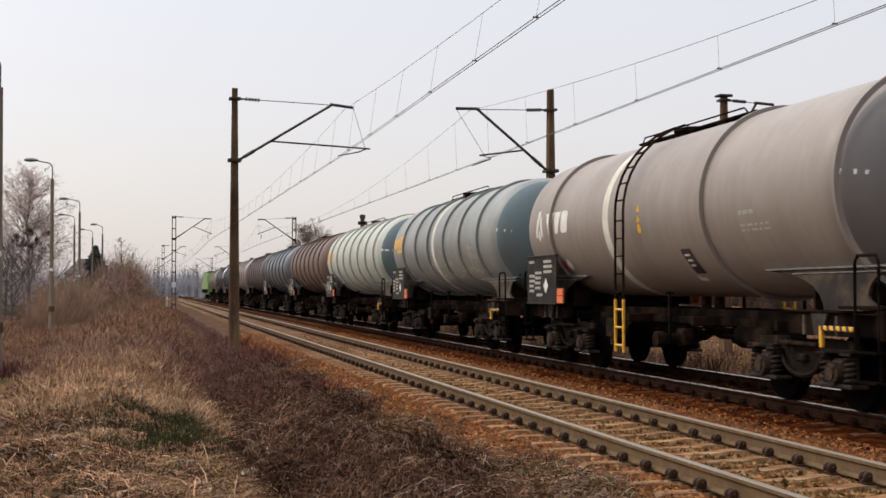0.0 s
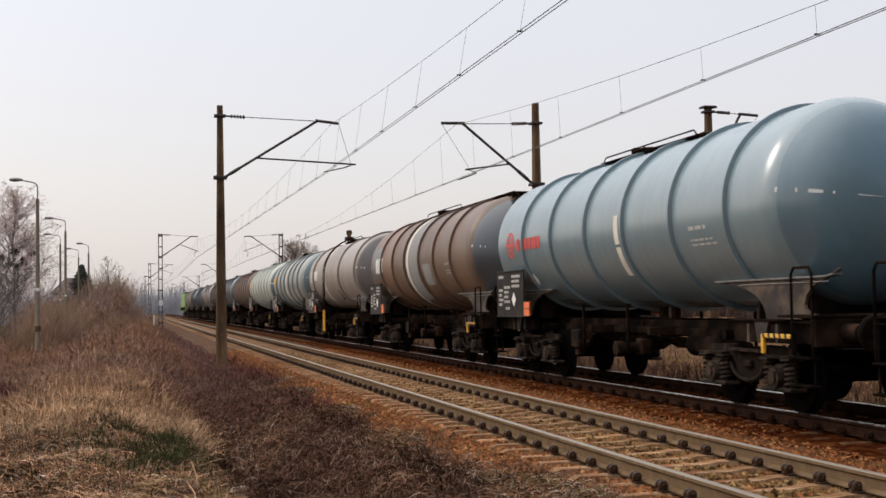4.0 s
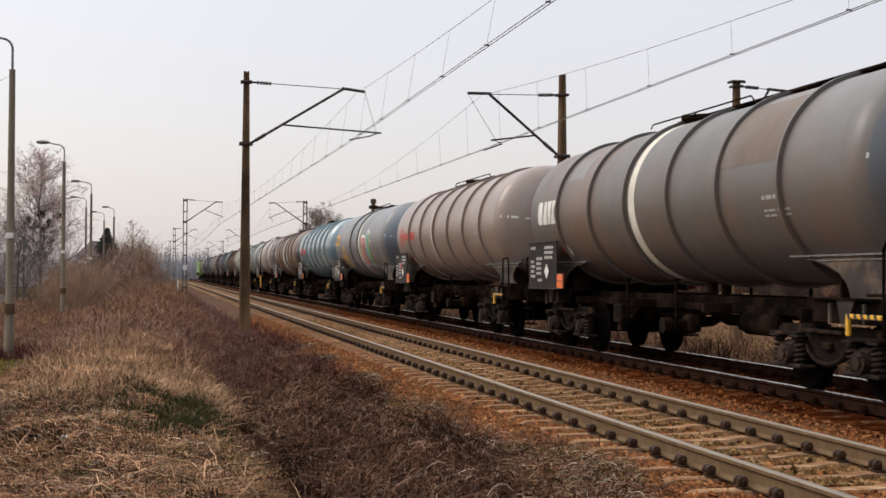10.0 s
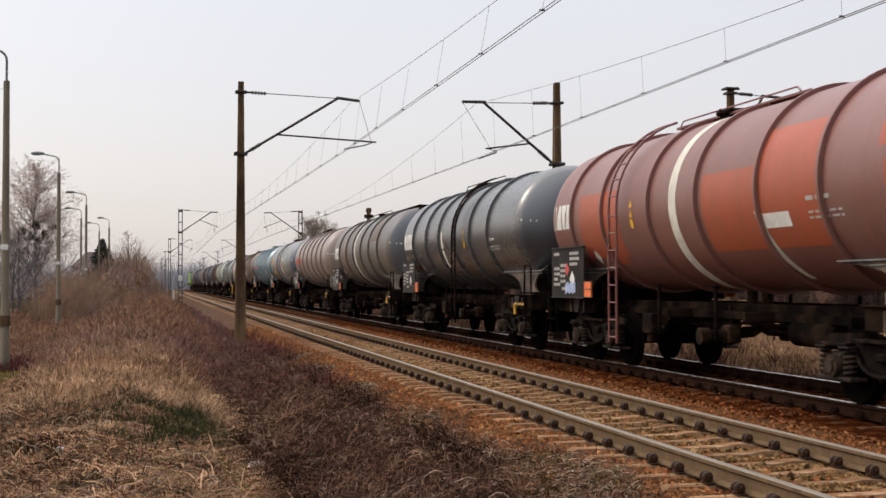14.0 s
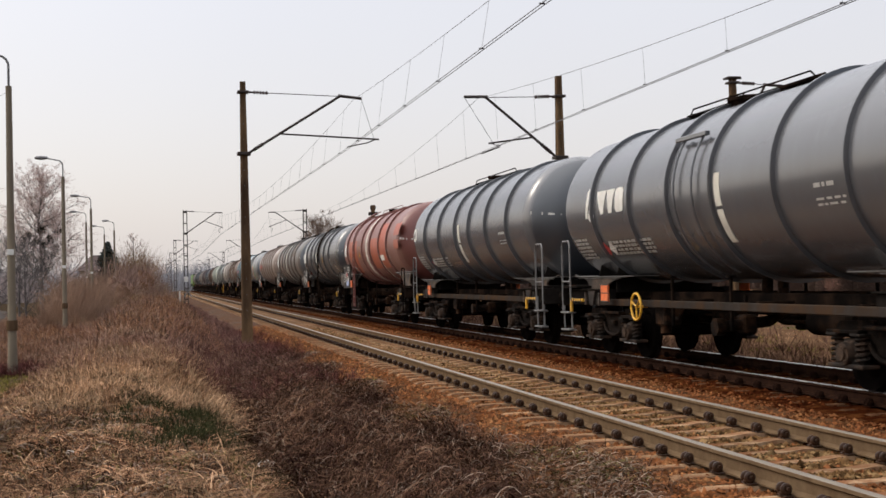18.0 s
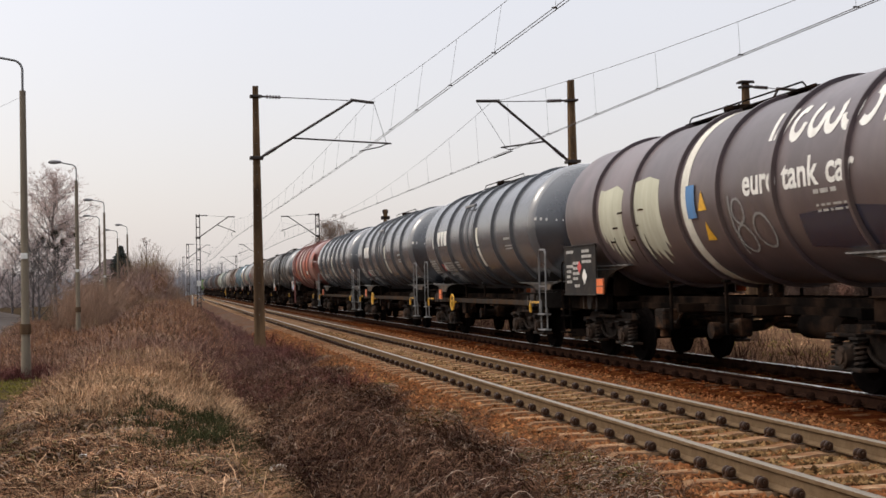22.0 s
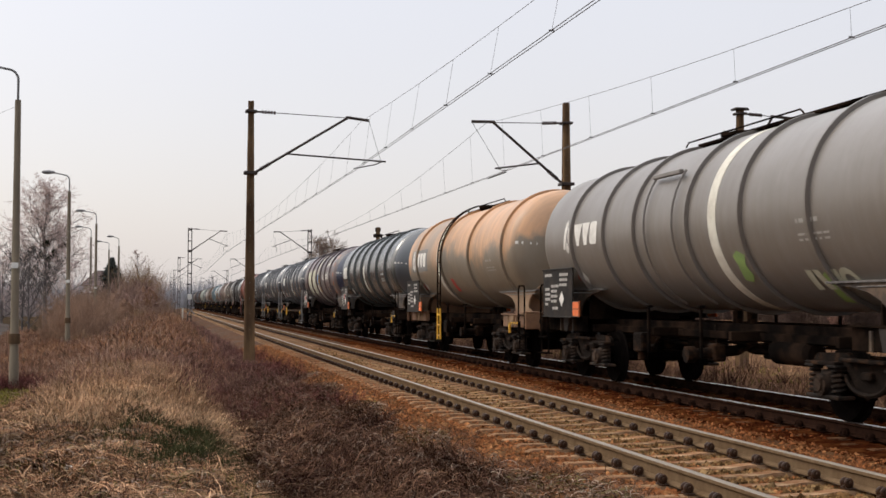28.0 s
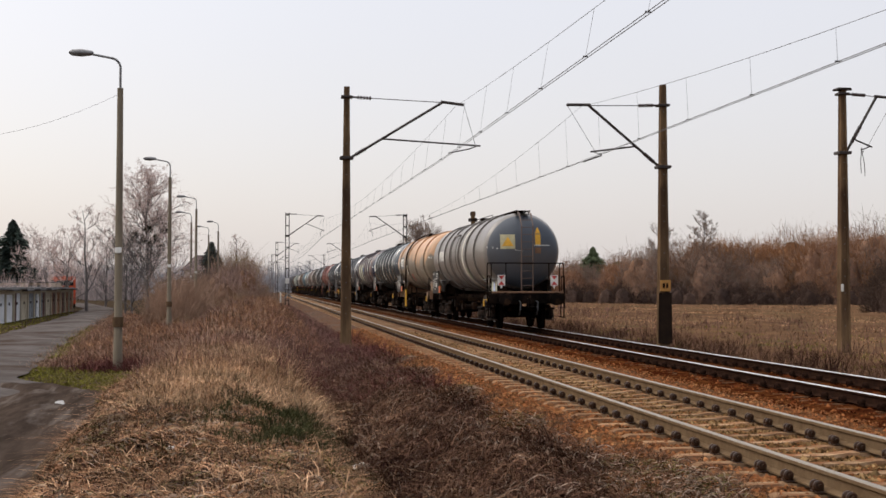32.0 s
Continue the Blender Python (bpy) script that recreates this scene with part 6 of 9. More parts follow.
house = thing("house", "far single-storey house with a brown hipped roof", "house", (-7.1, 168, -0.5))
kit = Kit()
kit.box(0, 0, 1.9, 5.0, 6, 4.2, 0.0)
part("wall", kit, house, "pale cream wall", material=PLASTER["pale"])
kit = Kit()
kit.add([(-2.95, -3.5, 4.0), (2.95, -3.5, 4.0), (2.95, 3.5, 4.0), (-2.95, 3.5, 4.0), (-1.2, 0, 6.0), (1.2, 0, 6.0)], [(0, 1, 5, 4), (1, 2, 5), (2, 3, 4, 5), (3, 0, 4), (3, 2, 1, 0)])
rf = part("roof", kit, house, material=PLASTER["tile"])
kit = Kit()
kit.box(0.9, 0.3, 6.0, 0.5, 0.5, 1.0, 0.02)
part("chimney", kit, rf, material=PLASTER["tile"])
for xx in (-2.2, 0.2, 2.3):
    kit = Kit()
    kit.box(xx, -3.51, 2.6, 1.1, 0.05, 1.3, 0.01)
    wd = part("window", kit, house, material=PLASTER["glass"])
    kit = Kit()
    for a, b, c, e in ((xx, 3.28, 1.26, 0.08), (xx, 1.92, 1.26, 0.08), (xx - 0.6, 2.6, 0.08, 1.3), (xx + 0.6, 2.6, 0.08, 1.3)):
        kit.box(a, -3.54, b, c, 0.06, e)
    part("frame", kit, wd, material=PLASTER["white"])

# litter in the ditch and on the bank
for x, y, s, lab in ((1.2, 15.0, 0.13, "crumpled white plastic bag in the ditch"), (-0.82, 12.2, 0.05, "scrap of pale litter in the grass"), (0.95, 17.2, 0.07, "scrap of pale litter in the ditch")):
    kit = Kit()
    q = random.Random(int(x * 100))
    vs = [(q.uniform(-1, 1) * s, q.uniform(-0.8, 0.8) * s * 1.4, q.uniform(0.0, 0.75) * s) for _ in range(16)]
    bmx = bmesh.new()
    for p in vs:
        bmx.verts.new(p)
    bmesh.ops.convex_hull(bmx, input=bmx.verts[:])
    lme = bpy.data.meshes.new("litter")
    bmx.to_mesh(lme)
    bmx.free()
    lme.materials.append(M["white"])
    o = tagged(new("litter", lme), lab, "litter")
    o.location = (x, y, float(ground_z(x, y)) + 0.08)
# a small white marker post by the line
kit = Kit()
kit.box(0, 0, 0.35, 0.12, 0.12, 0.9, 0.02)
solid("marker_post", kit, M["white"], "small white concrete marker post by the track", "post", at=(1.75, 112, 0.1))


# ---- the tank train ----
R, ZC = 1.36, 2.70           # tank radius and the height of its axis
CACHE = {}


def once(key, build, material, smooth=30):
    if key not in CACHE:
        CACHE[key] = build(Kit()).mesh(key if isinstance(key, str) else key[0], material, smooth)
    return CACHE[key]


DOME, SHIFT = 0.72, 0.30        # depth of the dished ends; the tank sits forward of the frame's middle


def tank_r(y, h):
    """The shell's radius at y: a drum with dished ends."""
    d = h - abs(y - SHIFT)
    if d >= DOME:
        return R
    return R * max(0.0, 1 - ((DOME - max(d, 0)) / DOME) ** 2.25) ** (1 / 2.0)


def tank_shell(kit, h):
    ys = [h - DOME * (1 - math.cos(a)) for a in np.linspace(0, math.pi / 2, 22)]
    prof = [(SHIFT - y, max(0.001, tank_r(SHIFT - y, h))) for y in ys] + [(SHIFT - h + DOME + 0.4, R), (0, R), (SHIFT + h - DOME - 0.4, R)] + [(SHIFT + y, max(0.001, tank_r(SHIFT + y, h))) for y in ys[::-1]]
    return kit.lathe(prof, 72, "y", ZC)


def ring(kit, width=0.062, out=0.062):
    return kit.lathe([(-width / 2, R - 0.01), (-width / 2, R + out * 0.92), (-width * 0.42, R + out), (width * 0.42, R + out), (width / 2, R + out * 0.92), (width / 2, R - 0.01)], 72, "y", ZC)


def band(kit, width, a0=0.0, a1=360.0, out=0.006):
    return kit.lathe([(-width / 2, R - 0.002), (-width / 2, R + out), (width / 2, R + out), (width / 2, R - 0.002)], 60, "y", ZC, a0, a1)


def wrap(kit, shapes, y0, v0, out=0.006, side=-1, h=99):
    """Flat shapes (u to the reader's right, v up, metres) laid on the shell; v0 is the arc length above the axis' height."""
    for shape in shapes:
        bm = bmesh.new()
        vs = [bm.verts.new((u, v, 0)) for u, v in shape]
        bm.faces.new(vs)
        lo, hi = min(v for u, v in shape), max(v for u, v in shape)
        k = max(1, int((hi - lo) / 0.09))
        for i in range(1, k):
            bmesh.ops.bisect_plane(bm, geom=bm.verts[:] + bm.edges[:] + bm.faces[:], plane_co=(0, lo + (hi - lo) * i / k, 0), plane_no=(0, 1, 0))
        bm.verts.index_update()
        pts = []
        for p in bm.verts:
            a = (v0 + p.co.y) / R
            yy = y0 + side * p.co.x
            rr = tank_r(yy, h) + out
            pts.append((side * rr * math.cos(a), yy, ZC + rr * math.sin(a)))
        fs = [[q.index for q in f.verts] for f in bm.faces]
        kit.add(pts, fs)
        bm.free()
    return kit


def rect(u, v, w, h):
    return [(u, v), (u + w, v), (u + w, v + h), (u, v + h)]


def slab(u, v, w, h, k=0.0):
    """A bar that leans by k."""
    return [(u, v), (u + w, v), (u + w + k, v + h), (u + k, v + h)]




def loop(u, v, ro, ri, a0=0, a1=360, n=16):
    """A ring in quads."""
    out = []
    for i in range(n):
        a, b = radians(a0 + (a1 - a0) * i / n), radians(a0 + (a1 - a0) * (i + 1) / n)
        out.append([(u + ri * math.cos(a), v + ri * math.sin(a)), (u + ro * math.cos(a), v + ro * math.sin(a)), (u + ro * math.cos(b), v + ro * math.sin(b)), (u + ri * math.cos(b), v + ri * math.sin(b))])
    return out


def logo_blocks():
    """Heavy condensed mark: a chamfered block, a wedge, a funnel and a waisted block close together."""
    s = [[(0.06, 0), (0.32, 0), (0.37, 0.07), (0.4, 0.51), (0.34, 0.58), (0.09, 0.58), (0.03, 0.51), (0.0, 0.07)],
            [(0.41, 0), (0.78, 0), (0.73, 0.58), (0.56, 0.58)],
            [(0.86, 0), (1.0, 0), (1.12, 0.58), (0.78, 0.58)],
            [(1.04, 0), (1.43, 0), (1.33, 0.29), (1.44, 0.58), (1.15, 0.58), (1.17, 0.29)]]
    return [[(0.8 * u, 0.04 + 0.8 * v) for u, v in q] for q in s]


def logo_arch():
    """An arrow-shaped emblem, a down-pointing wedge, a funnel and a chamfered block."""
    s = [[(0.0, 0.1), (0.12, 0.1), (0.3, 0.62), (0.26, 0.72), (0.14, 0.66)], [(0.5, 0.1), (0.4, 0.1), (0.3, 0.36), (0.33, 0.6), (0.4, 0.5)], [(0.15, 0.1), (0.26, 0.28), (0.37, 0.1), (0.26, 0.0)]]
    s += [[(0.88, 0.14), (1.02, 0.14), (1.22, 0.6), (0.7, 0.6)],
          [(1.31, 0.14), (1.48, 0.14), (1.66, 0.6), (1.24, 0.6)],
          [(1.73, 0.14), (2.02, 0.14), (2.08, 0.2), (2.11, 0.54), (2.05, 0.6), (1.77, 0.6), (1.7, 0.54), (1.67, 0.2)]]
    return [[(0.94 * u, 0.03 + 0.9 * v) for u, v in q] for q in s]


def logo_circle():
    """A red ring with a bar, and a row of low blocks."""
    s = [loop(0.3, 0.3, 0.27, 0.2), loop(0.3, 0.3, 0.14, 0.09), rect(-0.02, 0.27, 0.64, 0.06)]
    u = 0.72
    for w, k in ((0.2, 0.2), (0.12, 0.2), (0.3, 0.2), (0.2, 0.2), (0.28, 0.2), (0.2, 0.2)):
        s += [[(u + 0.03, 0.17), (u + w - 0.03, 0.17), (u + w, 0.2), (u + w, 0.17 + k), (u + w - 0.03, 0.2 + k), (u + 0.03, 0.2 + k), (u, 0.17 + k), (u, 0.2)]]
        u += w + 0.05
    return s


def text_shapes(body, size):
    """Faces of plain lettering in the built-in font."""
    cu = bpy.data.curves.new("lettering", "FONT")
    cu.body, cu.size, cu.resolution_u, cu.offset = body, size, 3, 0.012
    ob = bpy.data.objects.new("lettering", cu)
    scene.collection.objects.link(ob)
    me = bpy.data.meshes.new_from_object(ob.evaluated_get(bpy.context.evaluated_depsgraph_get()))
    out = [[(me.vertices[i].co.x, me.vertices[i].co.y) for i in p.vertices] for p in me.polygons]
    bpy.data.objects.remove(ob)
    bpy.data.curves.remove(cu)
    bpy.data.meshes.remove(me)
    return out


def bars(rnd, u, v, w, rows, h=0.05, gap=0.04):
    """Unreadable small lettering as plain bars."""
    s = []
    for r in range(rows):
        q = u
        while q < u + w - 0.05:
            k = rnd.uniform(0.05, 0.2)
            k = min(k, u + w - q)
            s.append(rect(q, v - r * (h + gap), k, h))
            q += k + rnd.uniform(0.03, 0.07)
    return s


def star(u, v, r):
    p = []
    for i in range(10):
        a = math.pi / 2 + i * math.pi / 5
        q = r if i % 2 == 0 else r * 0.42
        p.append((u + q * math.cos(a), v + q * math.sin(a)))
    c = (u, v)
    return [[c, p[i], p[(i + 1) % 10]] for i in range(10)]


# bogie pieces, shared by all wagons
def bogie_side(kit):
    """A bow-shaped side frame: horns over the axle boxes, a deep belly between them."""
    bow = [(0.46 * math.cos(q), 0.60 - 0.22 * math.sin(q)) for q in np.linspace(0, math.pi, 13)]
    dip = [(0.48 * math.cos(q), 0.86 - 0.13 * math.sin(q)) for q in np.linspace(math.pi, 0, 9)]
    kit.prism([(1.3, 0.7), (1.3, 0.78), (1.2, 0.84), (0.6, 0.86)][::1] + dip[::-1] + [(-0.6, 0.86), (-1.2, 0.84), (-1.3, 0.78), (-1.3, 0.7), (-0.56, 0.7)] + bow[::-1] + [(0.56, 0.7)], -0.01, 0.05)
    # pressed flange round the belly and along the top
    for i in range(12):
        (y0, z0), (y1, z1) = bow[i], bow[i + 1]
        kit.tube([(-0.05, y0, z0), (-0.05, y1, z1)], 0.032, 6)
    kit.box(-0.06, -0.95, 0.72, 0.16, 0.72, 0.05, 0.012)
    kit.box(-0.06, 0.95, 0.72, 0.16, 0.72, 0.05, 0.012)
    kit.box(-0.06, 0, 0.78, 0.14, 1.0, 0.05, 0.012)
    kit.box(-0.03, 0, 0.6, 0.1, 0.22, 0.1, 0.02)
    return kit


def axle_box(kit):
    kit.box(0, 0, 0.47, 0.2, 0.30, 0.34, 0.05)
    kit.tube([(-0.17, 0, 0.46), (-0.05, 0, 0.46)], 0.14, 16)
    kit.tube([(-0.2, 0, 0.46), (-0.16, 0, 0.46)], 0.085, 12)
    for k in range(4):
        q = math.pi / 4 + k * math.pi / 2
        kit.tube([(-0.19, 0.11 * math.cos(q), 0.46 + 0.11 * math.sin(q)), (-0.16, 0.11 * math.cos(q), 0.46 + 0.11 * math.sin(q))], 0.02, 6)
    kit.box(-0.02, 0, 0.315, 0.24, 0.78, 0.05, 0.012)
    return kit


def coil(kit, r=0.075, h0=0.36, h1=0.67):
    turns, n = 5, 50
    kit.tube([(r * math.cos(2 * math.pi * turns * i / n), r * math.sin(2 * math.pi * turns * i / n), h0 + (h1 - h0) * i / n) for i in range(n + 1)], 0.021, 5)
    kit.tube([(0, 0, h0 - 0.02), (0, 0, h1 + 0.02)], 0.045, 8)
    kit.box(0, 0, h1 + 0.02, 0.22, 0.22, 0.03, 0.006)
    return kit


def wheel_disc(kit):
    prof = [(-0.07, 0.0), (-0.07, 0.10), (-0.03, 0.16), (0.0, 0.30), (-0.05, 0.38), (-0.065, 0.455), (0.03, 0.462), (0.055, 0.49), (0.07, 0.49), (0.07, 0.38), (0.03, 0.3), (0.03, 0.16), (0.07, 0.1), (0.07, 0.0)]
    return kit.lathe(prof, 22, "y", 0)




def bolster(kit):
    kit.box(0, 0, 0.66, 1.9, 0.42, 0.2, 0.03)
    kit.tube([(0, 0, 0.7), (0, 0, 0.95)], 0.24, 16)
    for s in (-1, 1):
        kit.box(s * 0.55, 0, 0.5, 0.1, 2.3, 0.12, 0.01)
    return kit


def brake_shoe(kit):
    kit.prism([(-0.05, 0.30), (0.05, 0.28), (0.10, 0.48), (0.07, 0.66), (-0.03, 0.66), (0.0, 0.48)], -0.05, 0.05)
    kit.tube([(0, 0.02, 0.6), (0, 0.05, 0.85)], 0.02, 6)
    return kit


WHEELSETS = []


def bogie(parent, y):
    root = part("bogie", once("bolster", bolster, M["shaded_grease"]), parent, at=(0, y, 0))
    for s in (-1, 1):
        part("side_frame", once("side_frame", bogie_side, M["shaded_grease"]), root, at=pose(s * 1.0, 0, 0, 0, 0, 0 if s < 0 else 180))
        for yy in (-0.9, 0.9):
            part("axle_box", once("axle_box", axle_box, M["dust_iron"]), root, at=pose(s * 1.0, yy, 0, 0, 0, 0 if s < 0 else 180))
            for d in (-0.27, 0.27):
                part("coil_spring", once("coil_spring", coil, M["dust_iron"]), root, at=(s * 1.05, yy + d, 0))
            part("brake_shoe", once("brake_shoe", brake_shoe, M["shaded_grease"]), root, at=pose(s * 0.75, yy + (0.5 if yy < 0 else -0.5), 0, 0, 0, 0 if yy > 0 else 180))
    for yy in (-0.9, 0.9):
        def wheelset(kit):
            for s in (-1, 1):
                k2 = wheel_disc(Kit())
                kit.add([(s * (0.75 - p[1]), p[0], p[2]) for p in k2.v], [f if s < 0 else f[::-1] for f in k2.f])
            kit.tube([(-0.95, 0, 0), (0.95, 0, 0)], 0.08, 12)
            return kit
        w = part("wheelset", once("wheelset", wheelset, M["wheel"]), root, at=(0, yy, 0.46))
        WHEELSETS.append(w)
    return root


def buffer_kit(kit):
    kit.tube([(0, 0, 0), (0, 0.32, 0)], 0.11, 14)
    kit.tube([(0, 0.3, 0), (0, 0.55, 0)], 0.08, 14)
    kit.lathe([(0.55, 0.001), (0.55, 0.2), (0.575, 0.225), (0.6, 0.22), (0.62, 0.12), (0.625, 0.001)], 22)
    return kit


def hook(kit):
    kit.tube([(0, 0, 0), (0, 0.28, 0), (0, 0.38, 0.06), (0, 0.36, 0.13)], 0.035, 8)
    kit.tube([(0.05, 0.3, 0.02), (0.06, 0.33, -0.3), (-0.06, 0.33, -0.3), (-0.05, 0.3, 0.02)], 0.02, 6)
    return kit


def hose(kit):
    kit.tube([(0, 0, 0), (0, 0.22, -0.05), (0.02, 0.3, -0.3), (0.03, 0.18, -0.48)], 0.026, 7)
    return kit


def panel_plate(kit):
    kit.box(0, 0, 0, 0.03, 1.9, 0.96, 0.01)
    for z in (-0.47, 0.47):
        kit.box(-0.01, 0, z, 0.05, 1.9, 0.03, 0.006)
    return kit


def orange_kit(kit):
    kit.box(0, 0, 0.0, 0.02, 0.40, 0.30, 0.006)
    return kit


def orange_bar(kit):
    kit.box(0, 0, 0, 0.006, 0.40, 0.016)
    for z in (-0.143, 0.143):
        kit.box(0, 0, z, 0.006, 0.40, 0.014)
    for y in (-0.193, 0.193):
        kit.box(0, y, 0, 0.006, 0.014, 0.27)
    return kit


CHEEK = ([(0.55, 1.80), (0.8, 1.715)] + [(1.02, 1.66), (1.2, 1.60), (1.33, 1.5), (1.38, 1.38), (1.36, 1.33), (1.25, 1.28), (0.95, 1.245), (0.95, 1.2), (2.36, 1.2), (2.38, 1.28), (2.45, 1.38), (2.6, 1.49), (2.85, 1.58), (3.2, 1.645), (3.7, 1.69), (3.7, 1.72), (0.8, 1.73), (0.56, 1.83)])


def cheek(kit, s, low=1.0):
    # side plate that carries the tank near one end of the frame; y runs from the wagon's end inwards
    kit.prism([(-d, 1.2 + (z - 1.2) * low) for d, z in CHEEK], s * 0.96, s * 1.0)
    return kit


def cheek_lip(kit, s, low=1.0):
    # flange along the plate's upper edge
    rim = [(-0.66, 1.735), (-0.8, 1.715), (-1.0, 1.71), (-3.78, 1.70), (-3.78, 1.725), (-1.0, 1.735), (-0.8, 1.74), (-0.66, 1.76)]
    kit.prism([(d, 1.2 + (z - 1.2) * low) for d, z in rim], s * (0.9 if low == 1 else 0.55), s * 1.035)
    kit.tube([(s * 1.005, -0.8, 1.2 + 0.46 * low), (s * 1.005, -3.1, 1.2 + 0.45 * low)], 0.01, 6)
    return kit


def gusset(kit, s):
    # bracket plates between the side plate and the solebar below
    kit.prism([(0.0, 0.90), (0.16, 0.90), (0.24, 1.2), (-0.16, 1.2)], s * 1.165, s * 1.19)
    kit.box(s * 1.17, -0.34, 1.02, 0.04, 0.05, 0.24, 0.006)
    kit.box(s * 1.17, 0.42, 1.02, 0.04, 0.05, 0.24, 0.006)
    return kit


def cradle(kit):
    # cross plate shaped to the shell
    n = 12
    poly = [(-0.93, 1.14), (0.93, 1.14), (0.93, 1.4)] + [(1.335 * math.sin(a), ZC - 1.345 * math.cos(a)) for a in np.linspace(radians(40), radians(-40), n)] + [(-0.93, 1.4)]
    return kit.prism(poly, -0.02, 0.02, "xz")


def end_rails(kit, side, tall):
    """Tubular grab rails over one corner of the platform."""
    x = side * 1.3
    kit.tube([(x, 0.0, 0.78), (x, 0.0, 1.0 + tall), (x, 0.06, 1.08 + tall), (x, 0.42, 1.08 + tall), (x, 0.48, 1.0 + tall), (x, 0.48, 0.78)], 0.019, 7)
    kit.tube([(x, 0.0, 0.72 + tall * 0.6), (x, 0.48, 0.72 + tall * 0.6)], 0.014, 6)
    return kit


def step(kit, side):
    x = side * 1.28
    for y in (0.0, 0.45):
        kit.tube([(x, y, 1.05), (x, y, 0.42)], 0.018, 6)
    for z in (0.42, 0.75):
        kit.box(x, 0.225, z, 0.16, 0.5, 0.03, 0.006)
    return kit


def walkway(kit, y0, y1):
    z = ZC + R + 0.04
    kit.box(0, (y0 + y1) / 2, z, 0.46, y1 - y0, 0.03, 0.006)
    for s in (-1, 1):
        kit.box(s * 0.235, (y0 + y1) / 2, z + 0.008, 0.025, y1 - y0, 0.04, 0.006)
    for y in np.linspace(y0 + 0.2, y1 - 0.2, max(2, int((y1 - y0) / 0.9))):
        for s in (-1, 1):
            kit.box(s * 0.22, y, z - 0.06, 0.04, 0.05, 0.12)
    return kit


def manhole(kit):
    kit.lathe([(ZC + R - 0.1, 0.3), (ZC + R + 0.06, 0.3), (ZC + R + 0.06, 0.36), (ZC + R + 0.1, 0.36), (ZC + R + 0.14, 0.2), (ZC + R + 0.15, 0.001)], 24, "z")
    for k in range(8):
        a = k * math.pi / 4
        kit.tube([(0.33 * math.cos(a), 0.33 * math.sin(a), ZC + R + 0.02), (0.33 * math.cos(a), 0.33 * math.sin(a), ZC + R + 0.14)], 0.018, 6)
    return kit


def folded_rail(kit, y0, y1):
    z = ZC + R + 0.1
    for s in (-1, 1):
        kit.tube([(s * 0.29, y0, z - 0.04), (s * 0.29, y0 + 0.1, z + 0.03), (s * 0.29, y1 - 0.1, z + 0.03), (s * 0.29, y1, z - 0.04)], 0.014, 6)
    return kit


def curved_ladder(kit, side, low=0.45, w=0.36):
    """From below the frame up round the shell to the walkway."""
    rr = R + 0.16
    pts = [(side * rr, low), (side * rr, ZC)]
    for a in np.linspace(8, 74, 9):
        pts.append((side * rr * math.cos(radians(a)), ZC + rr * math.sin(radians(a))))
    for yy in (-w / 2, w / 2):
        kit.tube([(x, yy, z) for x, z in pts], 0.022, 7)
    z = low + 0.1
    while z < ZC:
        kit.tube([(side * rr, -w / 2, z), (side * rr, w / 2, z)], 0.015, 6)
        z += 0.29
    for a in np.arange(8, 74, 11):
        x, zz = side * rr * math.cos(radians(a)), ZC + rr * math.sin(radians(a))
        kit.tube([(x, -w / 2, zz), (x, w / 2, zz)], 0.015, 6)
    return kit


def outlet(kit, side):
    # bottom discharge pipe with a capped valve and its lever
    kit.tube([(0, 0, 1.35), (0, 0, 0.85), (side * 0.25, 0, 0.72), (side * 1.0, 0, 0.66)], 0.085, 12)
    kit.tube([(side * 0.98, 0, 0.66), (side * 1.12, 0, 0.66)], 0.13, 14)
    kit.box(side * 0.6, 0.0, 0.69, 0.22, 0.26, 0.28, 0.03)
    kit.tube([(side * 0.6, 0, 0.8), (side * 0.6, 0.06, 1.12)], 0.02, 6)
    return kit


def upright(kit, side):
    kit.box(side * 1.15, 0, 1.0, 0.045, 0.055, 0.75, 0.008)
    kit.box(side * 1.15, 0, 1.4, 0.1, 0.14, 0.04, 0.008)
    return kit


def air_tank(kit):
    kit.lathe([(-0.55, 0.001), (-0.55, 0.12), (-0.48, 0.18), (0.48, 0.18), (0.55, 0.12), (0.55, 0.001)], 20)
    return kit


def brake_box(kit):
    kit.box(0, 0, 0, 0.3, 0.42, 0.34, 0.03)
    kit.tube([(0.0, -0.2, -0.05), (0, -0.45, -0.05), (0, -0.6, 0.1)], 0.03, 7)
    kit.tube([(0, 0.1, -0.17), (0, 0.1, -0.3)], 0.09, 12)
    return kit


def pipes(kit, L):
    kit.tube([(-0.35, -L / 2 + 0.7, 0.88), (-0.35, 0, 0.84), (-0.35, L / 2 - 0.7, 0.88)], 0.022, 6)
    kit.tube([(0.3, -L / 2 + 3, 0.74), (0.2, 0, 0.7), (0.3, L / 2 - 3, 0.74)], 0.03, 6)
    return kit


def hatch_handle(kit):
    kit.box(0, 0, 0, 0.05, 0.74, 0.055, 0.01)
    kit.box(0, 0.34, -0.12, 0.05, 0.06, 0.22, 0.01)
    return kit


def hatch_marks(kit):
    for i in range(5):
        y = -0.28 + i * 0.14
        kit.prism([(y - 0.03, -0.031), (y + 0.02, -0.031), (y + 0.05, 0.031), (y, 0.031)], -0.03, 0.03)
    return kit


